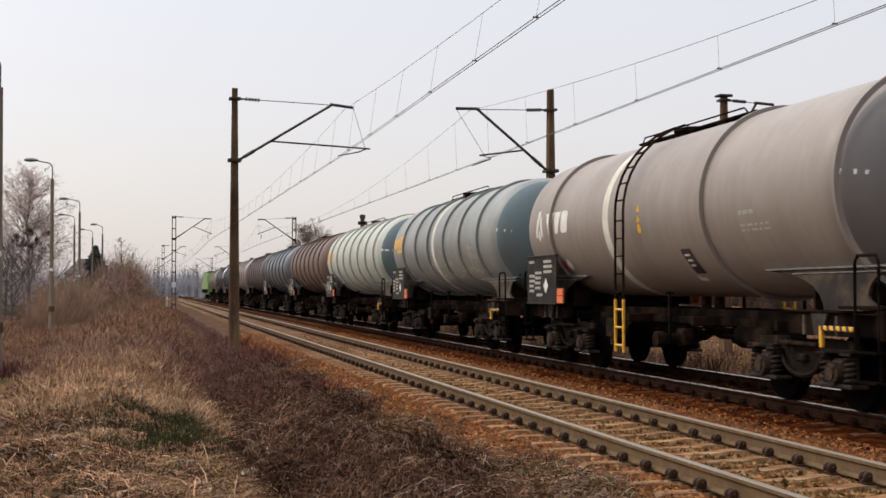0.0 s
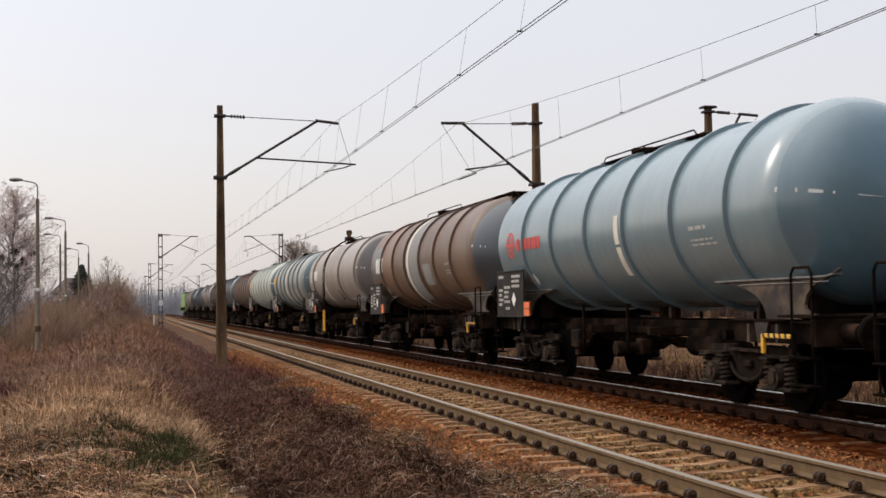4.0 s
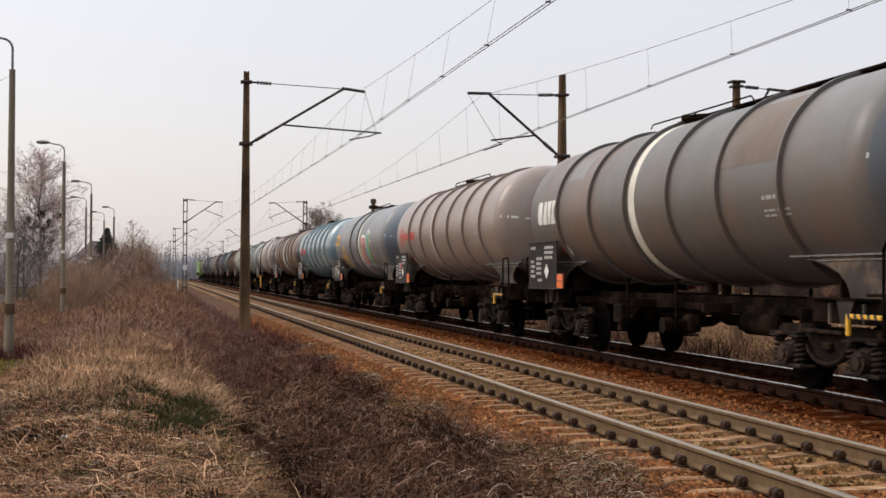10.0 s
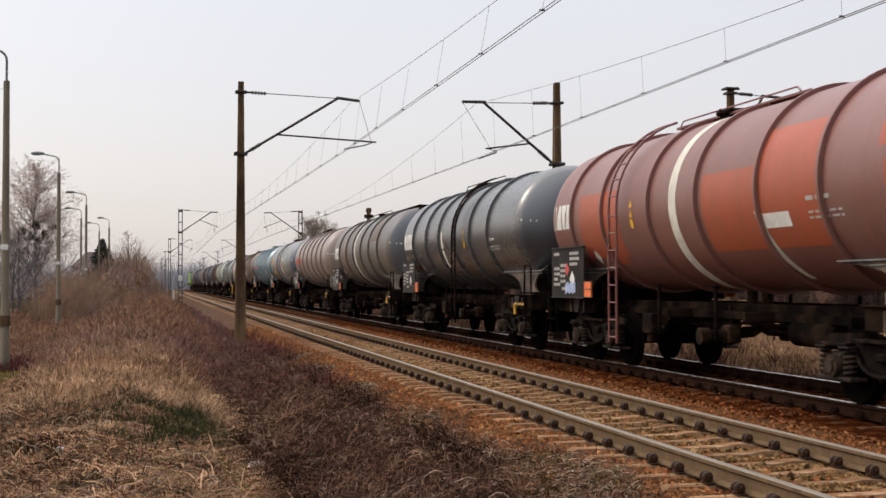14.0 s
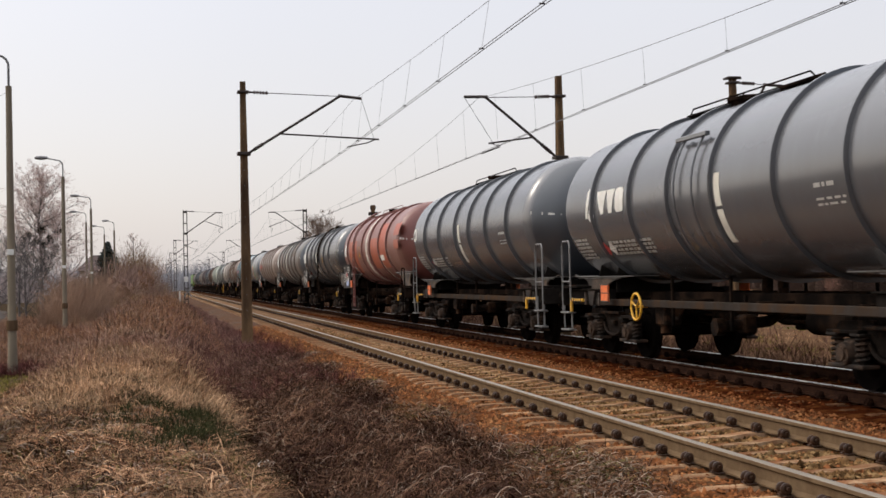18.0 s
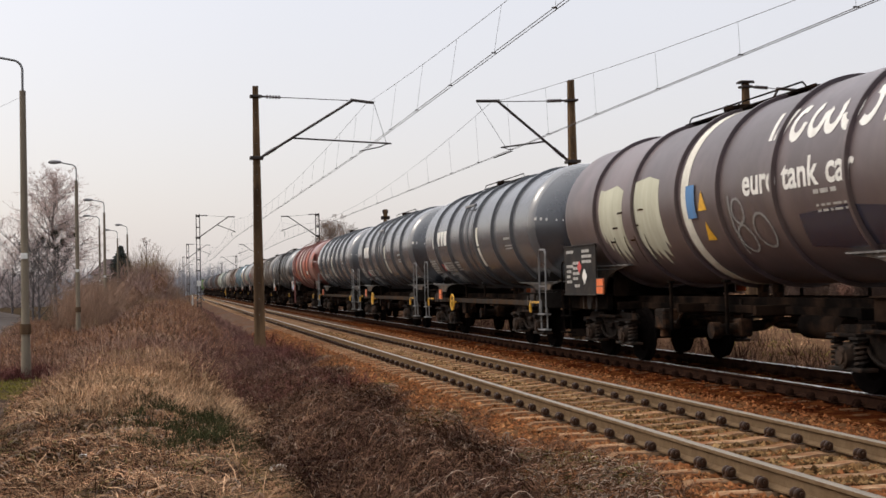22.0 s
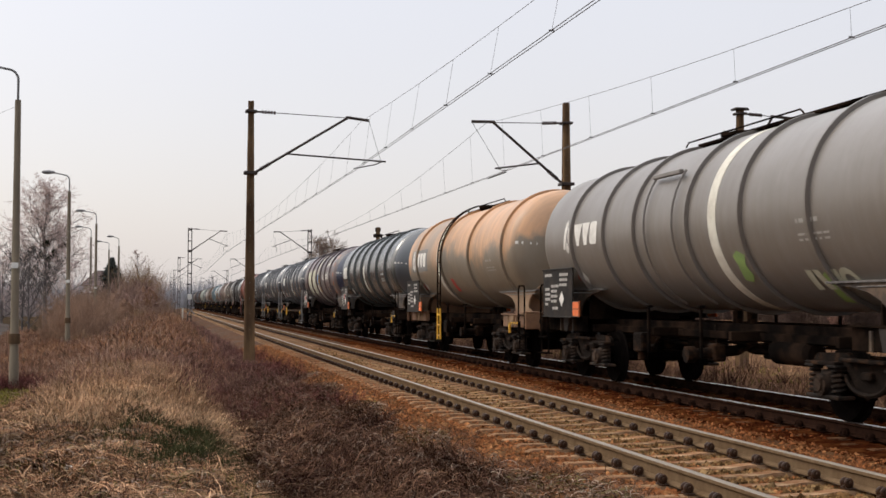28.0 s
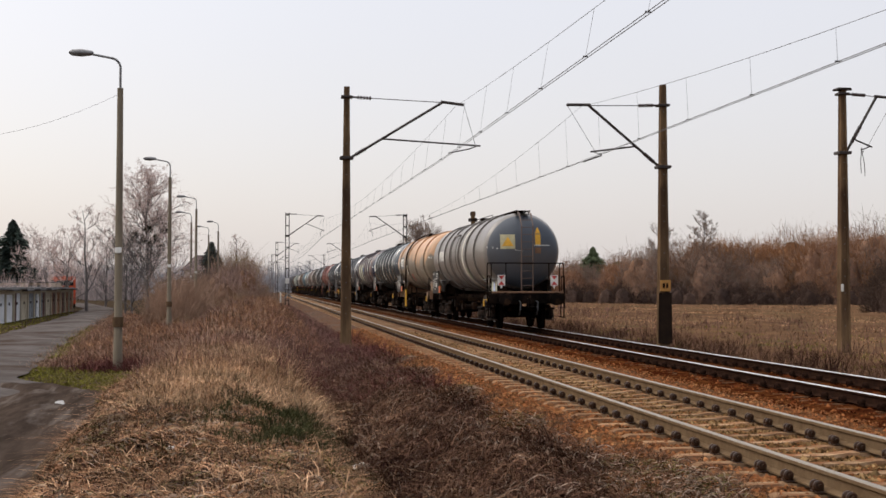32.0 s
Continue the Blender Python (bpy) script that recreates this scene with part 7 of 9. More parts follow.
def hand_wheel(kit):
    n = 20
    kit.tube([(0, 0.22 * math.cos(2 * math.pi * i / n), 0.22 * math.sin(2 * math.pi * i / n)) for i in range(n + 1)], 0.022, 7)
    for k in range(3):
        a = k * 2.094 + 0.4
        kit.tube([(0, 0, 0), (0, 0.22 * math.cos(a), 0.22 * math.sin(a))], 0.016, 6)
    kit.tube([(0, 0, 0), (0.2, 0, 0)], 0.025, 8)
    return kit


PAINTS = {
    "taupe": paint("taupe_tank_paint", (0.2826, 0.237, 0.2022), (0.155, 0.1276, 0.1091), amount=0.55, streak=0.45, rough=0.198),
    # Apart from teal and royal, the dome paints hold the shaded rear ends' darkness.
    "taupe_dome": paint("taupe_dome_shade", (0.1599, 0.1476, 0.1415), (0.0984, 0.0861, 0.0800), amount=0.5, rough=0.187),
    "green_grey": paint("green_grey_tank_paint", (0.248, 0.2663, 0.2526), (0.1194, 0.1148, 0.101), amount=0.5, streak=0.55, rough=0.187),
    "teal": paint("teal_dome_paint", (0.0943, 0.1414, 0.1509), (0.06601, 0.0943, 0.09897), amount=0.4, rough=0.143),
    "cream": paint("cream_tank_paint", (0.4592, 0.4776, 0.4133), (0.248, 0.2572, 0.2112), amount=0.45, streak=0.5, rough=0.248),
    "rustbrown": paint("rust_brown_tank_paint", (0.123, 0.0697, 0.04756), (0.0697, 0.0451, 0.03444), amount=0.6, streak=0.5, rough=0.248),
    "slate": paint("slate_blue_tank_paint", (0.0861, 0.09676, 0.1107), (0.0533, 0.05576, 0.0615), amount=0.5, streak=0.4, rough=0.165),
    "purple": paint("purple_brown_tank_paint", (0.0943, 0.06724, 0.0697), (0.0574, 0.04264, 0.0451), amount=0.5, rough=0.248),
    "brown": paint("brown_tank_paint", (0.1335, 0.08179, 0.05338), (0.06888, 0.04736, 0.03616), rust=(0.1722, 0.0861, 0.04736), amount=0.5, streak=0.5, rough=0.198),
    "blue": paint("grey_blue_tank_paint", (0.1629, 0.2261, 0.2472), (0.1052, 0.1419, 0.1524), amount=0.35, streak=0.3, rough=0.121, film=0.25),
    "blue_dome": paint("deep_blue_dome_shade", (0.107, 0.1784, 0.2068), (0.07125, 0.1141, 0.1311), amount=0.35, rough=0.11, film=0.12),
    "millet": paint("plain_grey_tank_paint", (0.1506, 0.155, 0.1593), (0.09471, 0.09299, 0.09045), amount=0.45, streak=0.4, rough=0.165),
    "navy": paint("navy_dome_shade", (0.0613, 0.0836, 0.1115), (0.0446, 0.0558, 0.0691), amount=0.4, rough=0.165, film=0.12),
    "beige": paint("pinkish_beige_tank_paint", (0.276, 0.213, 0.177), (0.157, 0.12, 0.098), amount=0.5, streak=0.5, rough=0.143),
    "patchy": paint("patched_grey_tank_paint", (0.1175, 0.1116, 0.1024), (0.0638, 0.05455, 0.04567), rust=(0.1464, 0.09045, 0.06457), amount=0.5, streak=0.55, rough=0.187),
    "grey": paint("mid_grey_tank_paint", (0.0663, 0.0649, 0.0631), (0.0411, 0.0393, 0.0375), amount=0.45, streak=0.4, rough=0.143, film=0.12),
    "grey_dome": paint("blue_black_dome_shade", (0.0207, 0.0267, 0.0346), (0.0147, 0.0184, 0.0230), amount=0.4, rough=0.165, film=0.12),
    "red": paint("faded_red_tank_paint", (0.2103, 0.08179, 0.06388), (0.1324, 0.05842, 0.05063), rust=(0.2259, 0.1052, 0.08954), amount=0.4, streak=0.45, rough=0.176),
    "red_dome": paint("dark_red_dome_shade", (0.1804, 0.0523, 0.0406), (0.1173, 0.0451, 0.0406), amount=0.45, rough=0.176),
    "fresh_red": paint("fresh_red_paint", (0.38, 0.07, 0.024), (0.25, 0.055, 0.028), amount=0.4, streak=0.45, rough=0.2),
    "dark": paint("dark_grey_tank_paint", (0.0873, 0.08892, 0.09403), (0.05824, 0.05905, 0.06241), amount=0.35, streak=0.3, rough=0.11, film=0.12),
    "dark_dome": paint("glossy_black_dome_shade", (0.0280, 0.0320, 0.0400), (0.0208, 0.0240, 0.0288), amount=0.3, rough=0.132, film=0.12),
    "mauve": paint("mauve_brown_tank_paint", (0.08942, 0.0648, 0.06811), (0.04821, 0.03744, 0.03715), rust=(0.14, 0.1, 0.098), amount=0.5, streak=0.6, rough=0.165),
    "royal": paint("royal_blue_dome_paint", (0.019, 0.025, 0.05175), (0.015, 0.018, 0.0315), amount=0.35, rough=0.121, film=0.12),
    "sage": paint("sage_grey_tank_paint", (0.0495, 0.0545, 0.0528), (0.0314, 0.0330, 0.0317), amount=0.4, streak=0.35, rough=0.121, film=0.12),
    "sage_dome": paint("dark_slate_dome_shade", (0.0396, 0.0462, 0.0528), (0.0297, 0.0330, 0.0370), amount=0.35, rough=0.154, film=0.12),
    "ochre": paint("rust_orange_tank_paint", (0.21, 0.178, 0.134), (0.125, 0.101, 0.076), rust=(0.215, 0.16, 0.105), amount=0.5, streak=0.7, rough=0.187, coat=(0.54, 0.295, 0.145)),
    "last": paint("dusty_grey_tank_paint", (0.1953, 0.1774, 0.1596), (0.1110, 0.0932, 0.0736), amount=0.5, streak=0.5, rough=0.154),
    "last_dome": paint("blue_grey_dome_shade", (0.0677, 0.0762, 0.0914), (0.0465, 0.0508, 0.0575), amount=0.45, rough=0.165),
    "ochre_dark": paint("brown_rust_saddle_paint", (0.27, 0.175, 0.1), (0.15, 0.095, 0.06), amount=0.5),
    "worn_patch": paint("worn_brown_patch_paint", (0.155, 0.118, 0.095), (0.1, 0.08, 0.068), rust=(0.17, 0.165, 0.155), amount=0.5, streak=0.5, rough=0.36),
    "pale_blue": paint("pale_blue_spray", (0.45, 0.52, 0.7), (0.3, 0.36, 0.55), amount=0.4),
    "label_blue": paint("bright_blue_label", (0.06, 0.2, 0.42), (0.05, 0.14, 0.3), amount=0.3, rough=0.3),
    "pale_patch": paint("pale_patch_paint", (0.50, 0.49, 0.37), (0.30, 0.28, 0.2), amount=0.4),
    "patch_grey": paint("grey_patch_paint", (0.24, 0.235, 0.225), (0.18, 0.17, 0.16), amount=0.3),
}

# name, front position along the train at the start, length, paint, rear dome paint (mostly the shell's in shade), rings
# (from the front, share of length), band ring share or None, mark share or None, ladder share or None, board (black
# panel or not), logo, frame material, walkway span, label
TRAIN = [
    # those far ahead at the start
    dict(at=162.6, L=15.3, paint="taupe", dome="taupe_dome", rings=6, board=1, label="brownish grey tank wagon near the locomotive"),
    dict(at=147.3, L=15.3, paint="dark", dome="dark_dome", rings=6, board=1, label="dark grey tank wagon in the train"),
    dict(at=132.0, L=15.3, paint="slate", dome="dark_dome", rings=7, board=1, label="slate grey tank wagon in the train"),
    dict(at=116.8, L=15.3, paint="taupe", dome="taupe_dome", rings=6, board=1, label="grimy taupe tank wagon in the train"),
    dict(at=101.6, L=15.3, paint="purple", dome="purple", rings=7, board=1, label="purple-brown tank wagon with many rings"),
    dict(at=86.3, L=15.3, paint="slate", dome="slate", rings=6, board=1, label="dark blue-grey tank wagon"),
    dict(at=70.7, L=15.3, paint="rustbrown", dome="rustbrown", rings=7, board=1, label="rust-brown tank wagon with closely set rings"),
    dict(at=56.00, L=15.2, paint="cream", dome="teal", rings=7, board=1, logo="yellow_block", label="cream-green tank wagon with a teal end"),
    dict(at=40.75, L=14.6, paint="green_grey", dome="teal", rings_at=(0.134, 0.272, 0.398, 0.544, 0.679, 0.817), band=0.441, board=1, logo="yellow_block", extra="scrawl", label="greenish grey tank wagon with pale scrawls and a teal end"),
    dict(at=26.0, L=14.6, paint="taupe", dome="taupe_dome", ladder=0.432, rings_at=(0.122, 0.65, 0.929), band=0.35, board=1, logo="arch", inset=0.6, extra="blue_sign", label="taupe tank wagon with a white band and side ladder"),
    dict(at=10.74, L=15.3, paint="brown", dome="sage_dome", rings_at=(0.141, 0.272, 0.397, 0.537, 0.666, 0.799), band=0.423, board=1, logo="blocks", rearway=1, extra="grey_field", inset=1.0, label="brown tank wagon with a white band and a shaded rear end"),
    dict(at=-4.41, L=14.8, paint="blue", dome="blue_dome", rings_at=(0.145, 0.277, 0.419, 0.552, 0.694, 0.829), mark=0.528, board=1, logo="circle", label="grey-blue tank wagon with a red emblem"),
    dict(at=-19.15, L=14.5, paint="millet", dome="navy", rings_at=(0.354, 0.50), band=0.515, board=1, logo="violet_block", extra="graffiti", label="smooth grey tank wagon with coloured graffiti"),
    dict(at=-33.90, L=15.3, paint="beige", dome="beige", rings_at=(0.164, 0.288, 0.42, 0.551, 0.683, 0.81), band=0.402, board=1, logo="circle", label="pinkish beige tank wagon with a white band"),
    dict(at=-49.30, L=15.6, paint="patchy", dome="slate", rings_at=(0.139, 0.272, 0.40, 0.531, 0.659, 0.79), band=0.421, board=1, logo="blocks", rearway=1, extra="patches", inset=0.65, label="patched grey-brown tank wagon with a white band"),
    dict(at=-65.17, L=15.4, paint="grey", dome="grey_dome", ladder=0.541, rings_at=(0.117, 0.249, 0.368, 0.495, 0.62, 0.745), mark=0.392, board=1, logo="blocks", inset=0.25, label="grey tank wagon with a ladder and a shaded rear end"),
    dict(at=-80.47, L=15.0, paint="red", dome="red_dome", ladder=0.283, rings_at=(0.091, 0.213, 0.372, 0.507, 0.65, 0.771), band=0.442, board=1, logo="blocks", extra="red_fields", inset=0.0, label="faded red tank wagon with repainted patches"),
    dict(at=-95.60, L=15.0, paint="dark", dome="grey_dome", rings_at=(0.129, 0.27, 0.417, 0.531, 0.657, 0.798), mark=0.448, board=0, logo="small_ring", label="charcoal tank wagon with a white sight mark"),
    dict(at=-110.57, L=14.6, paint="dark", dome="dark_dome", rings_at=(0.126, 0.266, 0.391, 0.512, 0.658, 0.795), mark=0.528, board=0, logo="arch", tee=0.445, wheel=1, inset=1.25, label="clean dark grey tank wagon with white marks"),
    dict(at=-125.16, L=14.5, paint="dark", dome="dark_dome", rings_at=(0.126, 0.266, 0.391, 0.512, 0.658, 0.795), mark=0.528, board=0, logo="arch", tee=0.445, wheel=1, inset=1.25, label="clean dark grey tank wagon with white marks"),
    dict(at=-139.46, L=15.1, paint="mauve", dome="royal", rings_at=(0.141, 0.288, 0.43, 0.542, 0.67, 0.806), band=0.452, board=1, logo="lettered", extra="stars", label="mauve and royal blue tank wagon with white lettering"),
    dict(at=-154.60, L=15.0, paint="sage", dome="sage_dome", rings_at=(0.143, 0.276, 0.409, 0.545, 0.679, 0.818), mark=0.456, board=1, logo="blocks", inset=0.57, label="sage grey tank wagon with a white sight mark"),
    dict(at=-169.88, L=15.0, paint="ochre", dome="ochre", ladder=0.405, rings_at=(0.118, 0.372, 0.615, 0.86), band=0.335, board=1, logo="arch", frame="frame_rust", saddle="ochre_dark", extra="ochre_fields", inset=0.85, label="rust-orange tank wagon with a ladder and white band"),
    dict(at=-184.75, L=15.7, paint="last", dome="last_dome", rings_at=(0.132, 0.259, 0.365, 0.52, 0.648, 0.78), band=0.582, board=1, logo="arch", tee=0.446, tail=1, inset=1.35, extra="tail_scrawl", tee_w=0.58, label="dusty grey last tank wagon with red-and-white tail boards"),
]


def emblem(w, shapes, y0, v0, h, label, material, name="emblem", piece="emblem_block", out=0.006):
    """A painted mark whose strokes are pieces of their own; a stroke is a polygon or a list of polygons."""
    groups = [q if isinstance(q[0], list) else [q] for q in shapes]
    first = part(name, wrap(Kit(), groups[0], y0, v0, out, h=h), w, label, material=material, smooth=30)
    for k, group in enumerate(groups[1:]):
        part(piece, wrap(Kit(), group, y0, v0, out + 0.0005 * (k % 3 + 1), h=h), first, material=material, smooth=30)


def tank_wagon(spec, index):
    rnd = random.Random(100 + index)
    L, front = spec["L"], spec["at"] + 0.3
    h = L / 2 - 0.85                      # half the tank's length
    detail = front < 60
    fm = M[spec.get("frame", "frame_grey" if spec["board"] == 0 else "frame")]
    sm = PAINTS[spec["saddle"]] if "saddle" in spec else M["saddle"]
    w = thing("tank_wagon", spec["label"], "tank wagon", group="wagons of the train")
    w.location = (TC2, front - L / 2, 0)
    skin = PAINTS[spec["paint"]]
    me = tank_shell(Kit(), h).mesh("tank", skin, 40)
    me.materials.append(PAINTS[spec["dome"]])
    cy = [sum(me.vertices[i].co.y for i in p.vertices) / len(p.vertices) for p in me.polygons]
    # the rear end's own shade is mostly put into this second material
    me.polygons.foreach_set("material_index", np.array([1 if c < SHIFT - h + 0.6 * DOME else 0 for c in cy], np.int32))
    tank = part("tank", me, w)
    # stiffening rings
    if "rings_at" in spec:
        shares = spec["rings_at"]
    else:
        n = spec["rings"]
        shares = [0.10 + 0.76 * k / (n - 1) for k in range(n)]

    def from_front(u):
        """A share of the tank's length to a place along the wagon."""
        return L / 2 - 1.08 - u * (L - 1.56)

    rm = skin
    ring_me = once(("stiffening_ring", rm.name), ring, rm)
    for u in shares:
        part("stiffening_ring", ring_me, w, at=(0, from_front(u), 0))
    if "band" in spec:
        part("white_band", once(("white_band", 1), lambda k: band(k, 0.27), M["cream"]), w, "painted white band", at=(0, from_front(spec["band"]), 0))
    if "mark" in spec:
        y = from_front(spec["mark"])
        part("sight_mark", once(("sight_mark", 1), lambda k: band(band(k, 0.18, 173, 193), 0.18, 195, 217), M["cream"]), w, "white painted sight mark", at=(0, y, 0))
    # logo
    kind = spec.get("logo")
    y = L / 2 - 1.05
    if kind == "blocks":
        emblem(w, logo_blocks(), y - spec.get("inset", 0.05), -0.26, h, "heavy white block emblem", M["white"])
    elif kind == "arch":
        emblem(w, logo_arch(), y - spec.get("inset", 1.0), -0.32, h, "white arched emblem with slanting blocks", M["white"])
    elif kind == "circle":
        emblem(w, logo_circle(), y - 0.75, -0.34, h, "red ring emblem with low blocks", M["red"])
    elif kind == "yellow_block":
        emblem(w, [rect(0, 0, 1.28, 0.1), rect(0.1, 0.14, 0.2, 0.3), rect(0.4, 0.14, 0.22, 0.3), rect(0.72, 0.14, 0.2, 0.36), rect(1.02, 0.14, 0.2, 0.36), rect(1.3, 0.0, 0.2, 0.55)], y - 0.1, -0.1, h, "yellow block emblem", M["yellow"])
    elif kind == "violet_block":
        part("emblem", wrap(Kit(), [slab(0, 0, 1.15, 0.42, 0.12)], y - 0.2, 0.0), w, "yellow emblem field", material=M["yellow"], smooth=30)
        part("emblem_blocks", wrap(Kit(), [slab(0.1 + 0.16 * k, 0.08, 0.1, 0.26, 0.07) for k in range(6)], y - 0.2, 0.0, 0.01), w, "violet emblem blocks", material=PAINTS["purple"], smooth=30)
    elif kind == "small_ring":
        part("emblem", wrap(Kit(), loop(0.25, 0.2, 0.2, 0.13, 0, 360, 14) + [rect(0.45, 0.05, 0.07, 0.34)], y - 0.05, -0.1), w, "small white ring emblem", material=M["white"], smooth=30)
    elif kind == "lettered":
        u = 0.0
        for word in ("euro", "tank", "car"):
            shp = [[(a + u, b) for a, b in q] for q in text_shapes(word, 0.52)]
            part("lettering", wrap(Kit(), shp, from_front(0.60), -0.13), w, "white lettering", material=M["white"], smooth=30)
            u = max(a for q in shp for a, b in q) + 0.17
        shp = []
        for k, u in enumerate((0, 0.75, 1.4, 1.95, 2.5, 3.05, 3.6)):
            shp += loop(u + 0.25, 0.28, 0.28, 0.15, 30 + 40 * k, 330 + 25 * k, 12) if k else [slab(0, 0.1, 0.13, 0.45, -0.06), slab(0.18, 0.1, 0.13, 0.45, 0.1), slab(0.36, 0.1, 0.13, 0.45, 0.16)]
        part("emblem", wrap(Kit(), [[(0.74 * a, b) for a, b in q] for q in shp], from_front(0.645), 0.46), w, "row of white round blocks", material=M["white"], smooth=30)
    if detail:
        for sv, sw, sr, sh in ((0.1, 0.55, 1, 0.055), (-0.06, 0.8, 2, 0.03)):
            tagged(part("small_lettering", wrap(Kit(), bars(rnd, 0, sv, sw, sr, sh), -h + 3.1, -0.35), w, "small white unreadable lettering", material=M["dull_white"], smooth=30), kind="stuff")
        emblem(w, bars(rnd, 0, 0.3, 0.8, 1, 0.07), -h + 0.72, -0.2, h, "row of small white marks", M["white"], "wagon_number", "number_mark")
        if kind != "lettered":
            part("hazard_diamond", wrap(Kit(), [[(0, 0.0), (0.15, -0.15), (0.3, 0.0), (0.15, 0.15)]], y - 1.6, -0.82), w, "worn red diamond", material=M["red"], smooth=30)
            part("hazard_diamond", wrap(Kit(), [[(0.3, 0.0), (0.45, -0.15), (0.6, 0.0), (0.45, 0.15)]], y - 1.6, -0.82), w, "worn white diamond", material=M["white"], smooth=30)
    if spec["board"] == 0:
        for yo, sv, sw, sr in ((0.25, -0.62, 0.75, 6), (2.0, -0.72, 2.0, 4)):
            tagged(part("small_lettering", wrap(Kit(), bars(rnd, 0, 0, sw, sr, 0.05, 0.03), y - yo, sv, h=h), w, "rows of small white unreadable lettering", material=M["dull_white"], smooth=30), kind="stuff")
    ex = spec.get("extra")
    if ex == "blue_sign":
        b = part("blue_label", wrap(Kit(), [rect(0, 0, 0.34, 0.46)], from_front(0.565), -1.12, 0.01), w, "dark blue information label", material=PAINTS["royal"], smooth=30)
        tagged(part("small_lettering", wrap(Kit(), bars(rnd, 0.06, 0.34, 0.24, 3, 0.035, 0.06), from_front(0.565), -1.12, 0.014), b, "rows of small white marks", material=M["white"], smooth=30), kind="stuff")
        part("white_label", wrap(Kit(), [[(0, 0), (0.28, -0.02), (0.3, 0.08), (0.18, 0.06), (0.06, 0.13)]], from_front(0.555), -1.28, 0.01), w, "torn white label", material=M["white"], smooth=30)
    elif ex == "scrawl":
        s = []
        for k in range(16):
            u = k * 0.33
            s += [slab(u, -0.3, 0.07, rnd.uniform(0.5, 0.95), rnd.uniform(-0.15, 0.15)), slab(u, -0.3 + rnd.uniform(0, 0.5), 0.3, 0.06, 0.05)]
        part("graffiti", wrap(Kit(), s, from_front(0.38), -0.75), w, "pale green scrawled graffiti", material=PAINTS["pale_patch"], smooth=30)
    elif ex == "grey_field":
        part("repainted_field", wrap(Kit(), [rect(0, -1.3, 1.5, 2.9)], from_front(0.432), 0.0, 0.004), w, "grey repainted field", material=PAINTS["patch_grey"], smooth=30)
        part("repainted_field", wrap(Kit(), [rect(0, -0.75, 0.9, 0.6)], from_front(0.562), 0.0, 0.004), w, "grey repainted field", material=PAINTS["patch_grey"], smooth=30)
        part("repainted_field", wrap(Kit(), [rect(0, -0.4, 1.35, 1.0)], from_front(0.035), 0.0, 0.003, h=h), w, "grey repainted field", material=PAINTS["slate"], smooth=30)
    elif ex == "patches":
        for u, v, a, b in ((0.16, 0.6, 0.9, 0.5), (0.66, 0.25, 1.7, 1.1)):
            part("repainted_field", wrap(Kit(), [rect(0, 0, a, b)], from_front(u), v, 0.004), w, "repainted field", material=PAINTS["patch_grey" if u < 0.3 else "worn_patch"], smooth=30)
    elif ex == "red_fields":
        for u, v, a, b in ((0.12, -0.85, 2.0, 1.2), (0.52, -0.85, 1.72, 1.15), (0.651, -0.85, 1.62, 1.65), (0.86, 0.25, 1.0, 0.42), (0.87, -0.2, 0.8, 0.3), (0.2, -1.0, 0.7, 0.3)):
            part("repainted_field", wrap(Kit(), [rect(0, 0, a, b)], from_front(u), v, 0.004), w, "freshly repainted red field", material=PAINTS["fresh_red"], smooth=30)
        part("white_stripe", wrap(Kit(), [slab(0, -1.15, 0.16, 1.15, -0.3)], from_front(0.66), -0.3, 0.008), w, "slanting white stripe", material=M["cream"], smooth=30)
        part("white_label", wrap(Kit(), [rect(0, 0, 0.7, 0.2)], from_front(0.655), -0.55, 0.01), w, "white label", material=M["white"], smooth=30)
    elif ex == "ochre_fields":
        part("worn_field", wrap(Kit(), [rect(0, -0.32, 2.3, 0.66)], L / 2 - 1.8, 0.02, 0.0045, h=h), w, "grey-brown repainted field behind the emblem", material=PAINTS["patch_grey"], smooth=30)
    elif ex == "stars":
        part("blue_field", wrap(Kit(), [[(0, -0.95), (1.0, -1.02), (2.2, -0.95), (2.25, -0.5), (1.3, -0.42), (0.1, -0.48)]], from_front(0.7), 0.0, 0.004), w, "royal blue field below the lettering", material=PAINTS["royal"], smooth=30)
        for tv in (-0.25, -0.72):
            part("warning_sign", wrap(Kit(), [[(0, 0), (0.3, 0), (0.15, 0.3)]], from_front(0.487), tv, 0.01), w, "orange triangular warning sign", material=M["yellow"], smooth=30)
        for u, v in ((-0.1, 1.25), (0.05, 0.85), (0.12, 0.42), (0.12, -0.02), (0.05, -0.45), (-0.1, -0.85)):
            part("star", wrap(Kit(), star(u, v, 0.19), -h + 1.25, 0.1, h=h), w, "faded orange star", material=M["star"], smooth=30)
        part("pale_field", wrap(Kit(), [[(0.02, -0.35), (0.1, -0.62), (0.16, -0.4), (0.27, -0.8), (0.35, -0.5), (0.47, -1.0), (0.56, -0.68), (0.7, -1.1), (0.78, -0.75), (0.94, -1.02), (1.04, -0.62), (1.2, -0.85), (1.2, -0.3), (1.28, 0.3), (0.9, 0.42), (0.3, 0.36), (0.04, 0.4)]], from_front(0.155), 0.0, 0.004), w, "pale yellow overpainted field", material=PAINTS["pale_patch"], smooth=30)
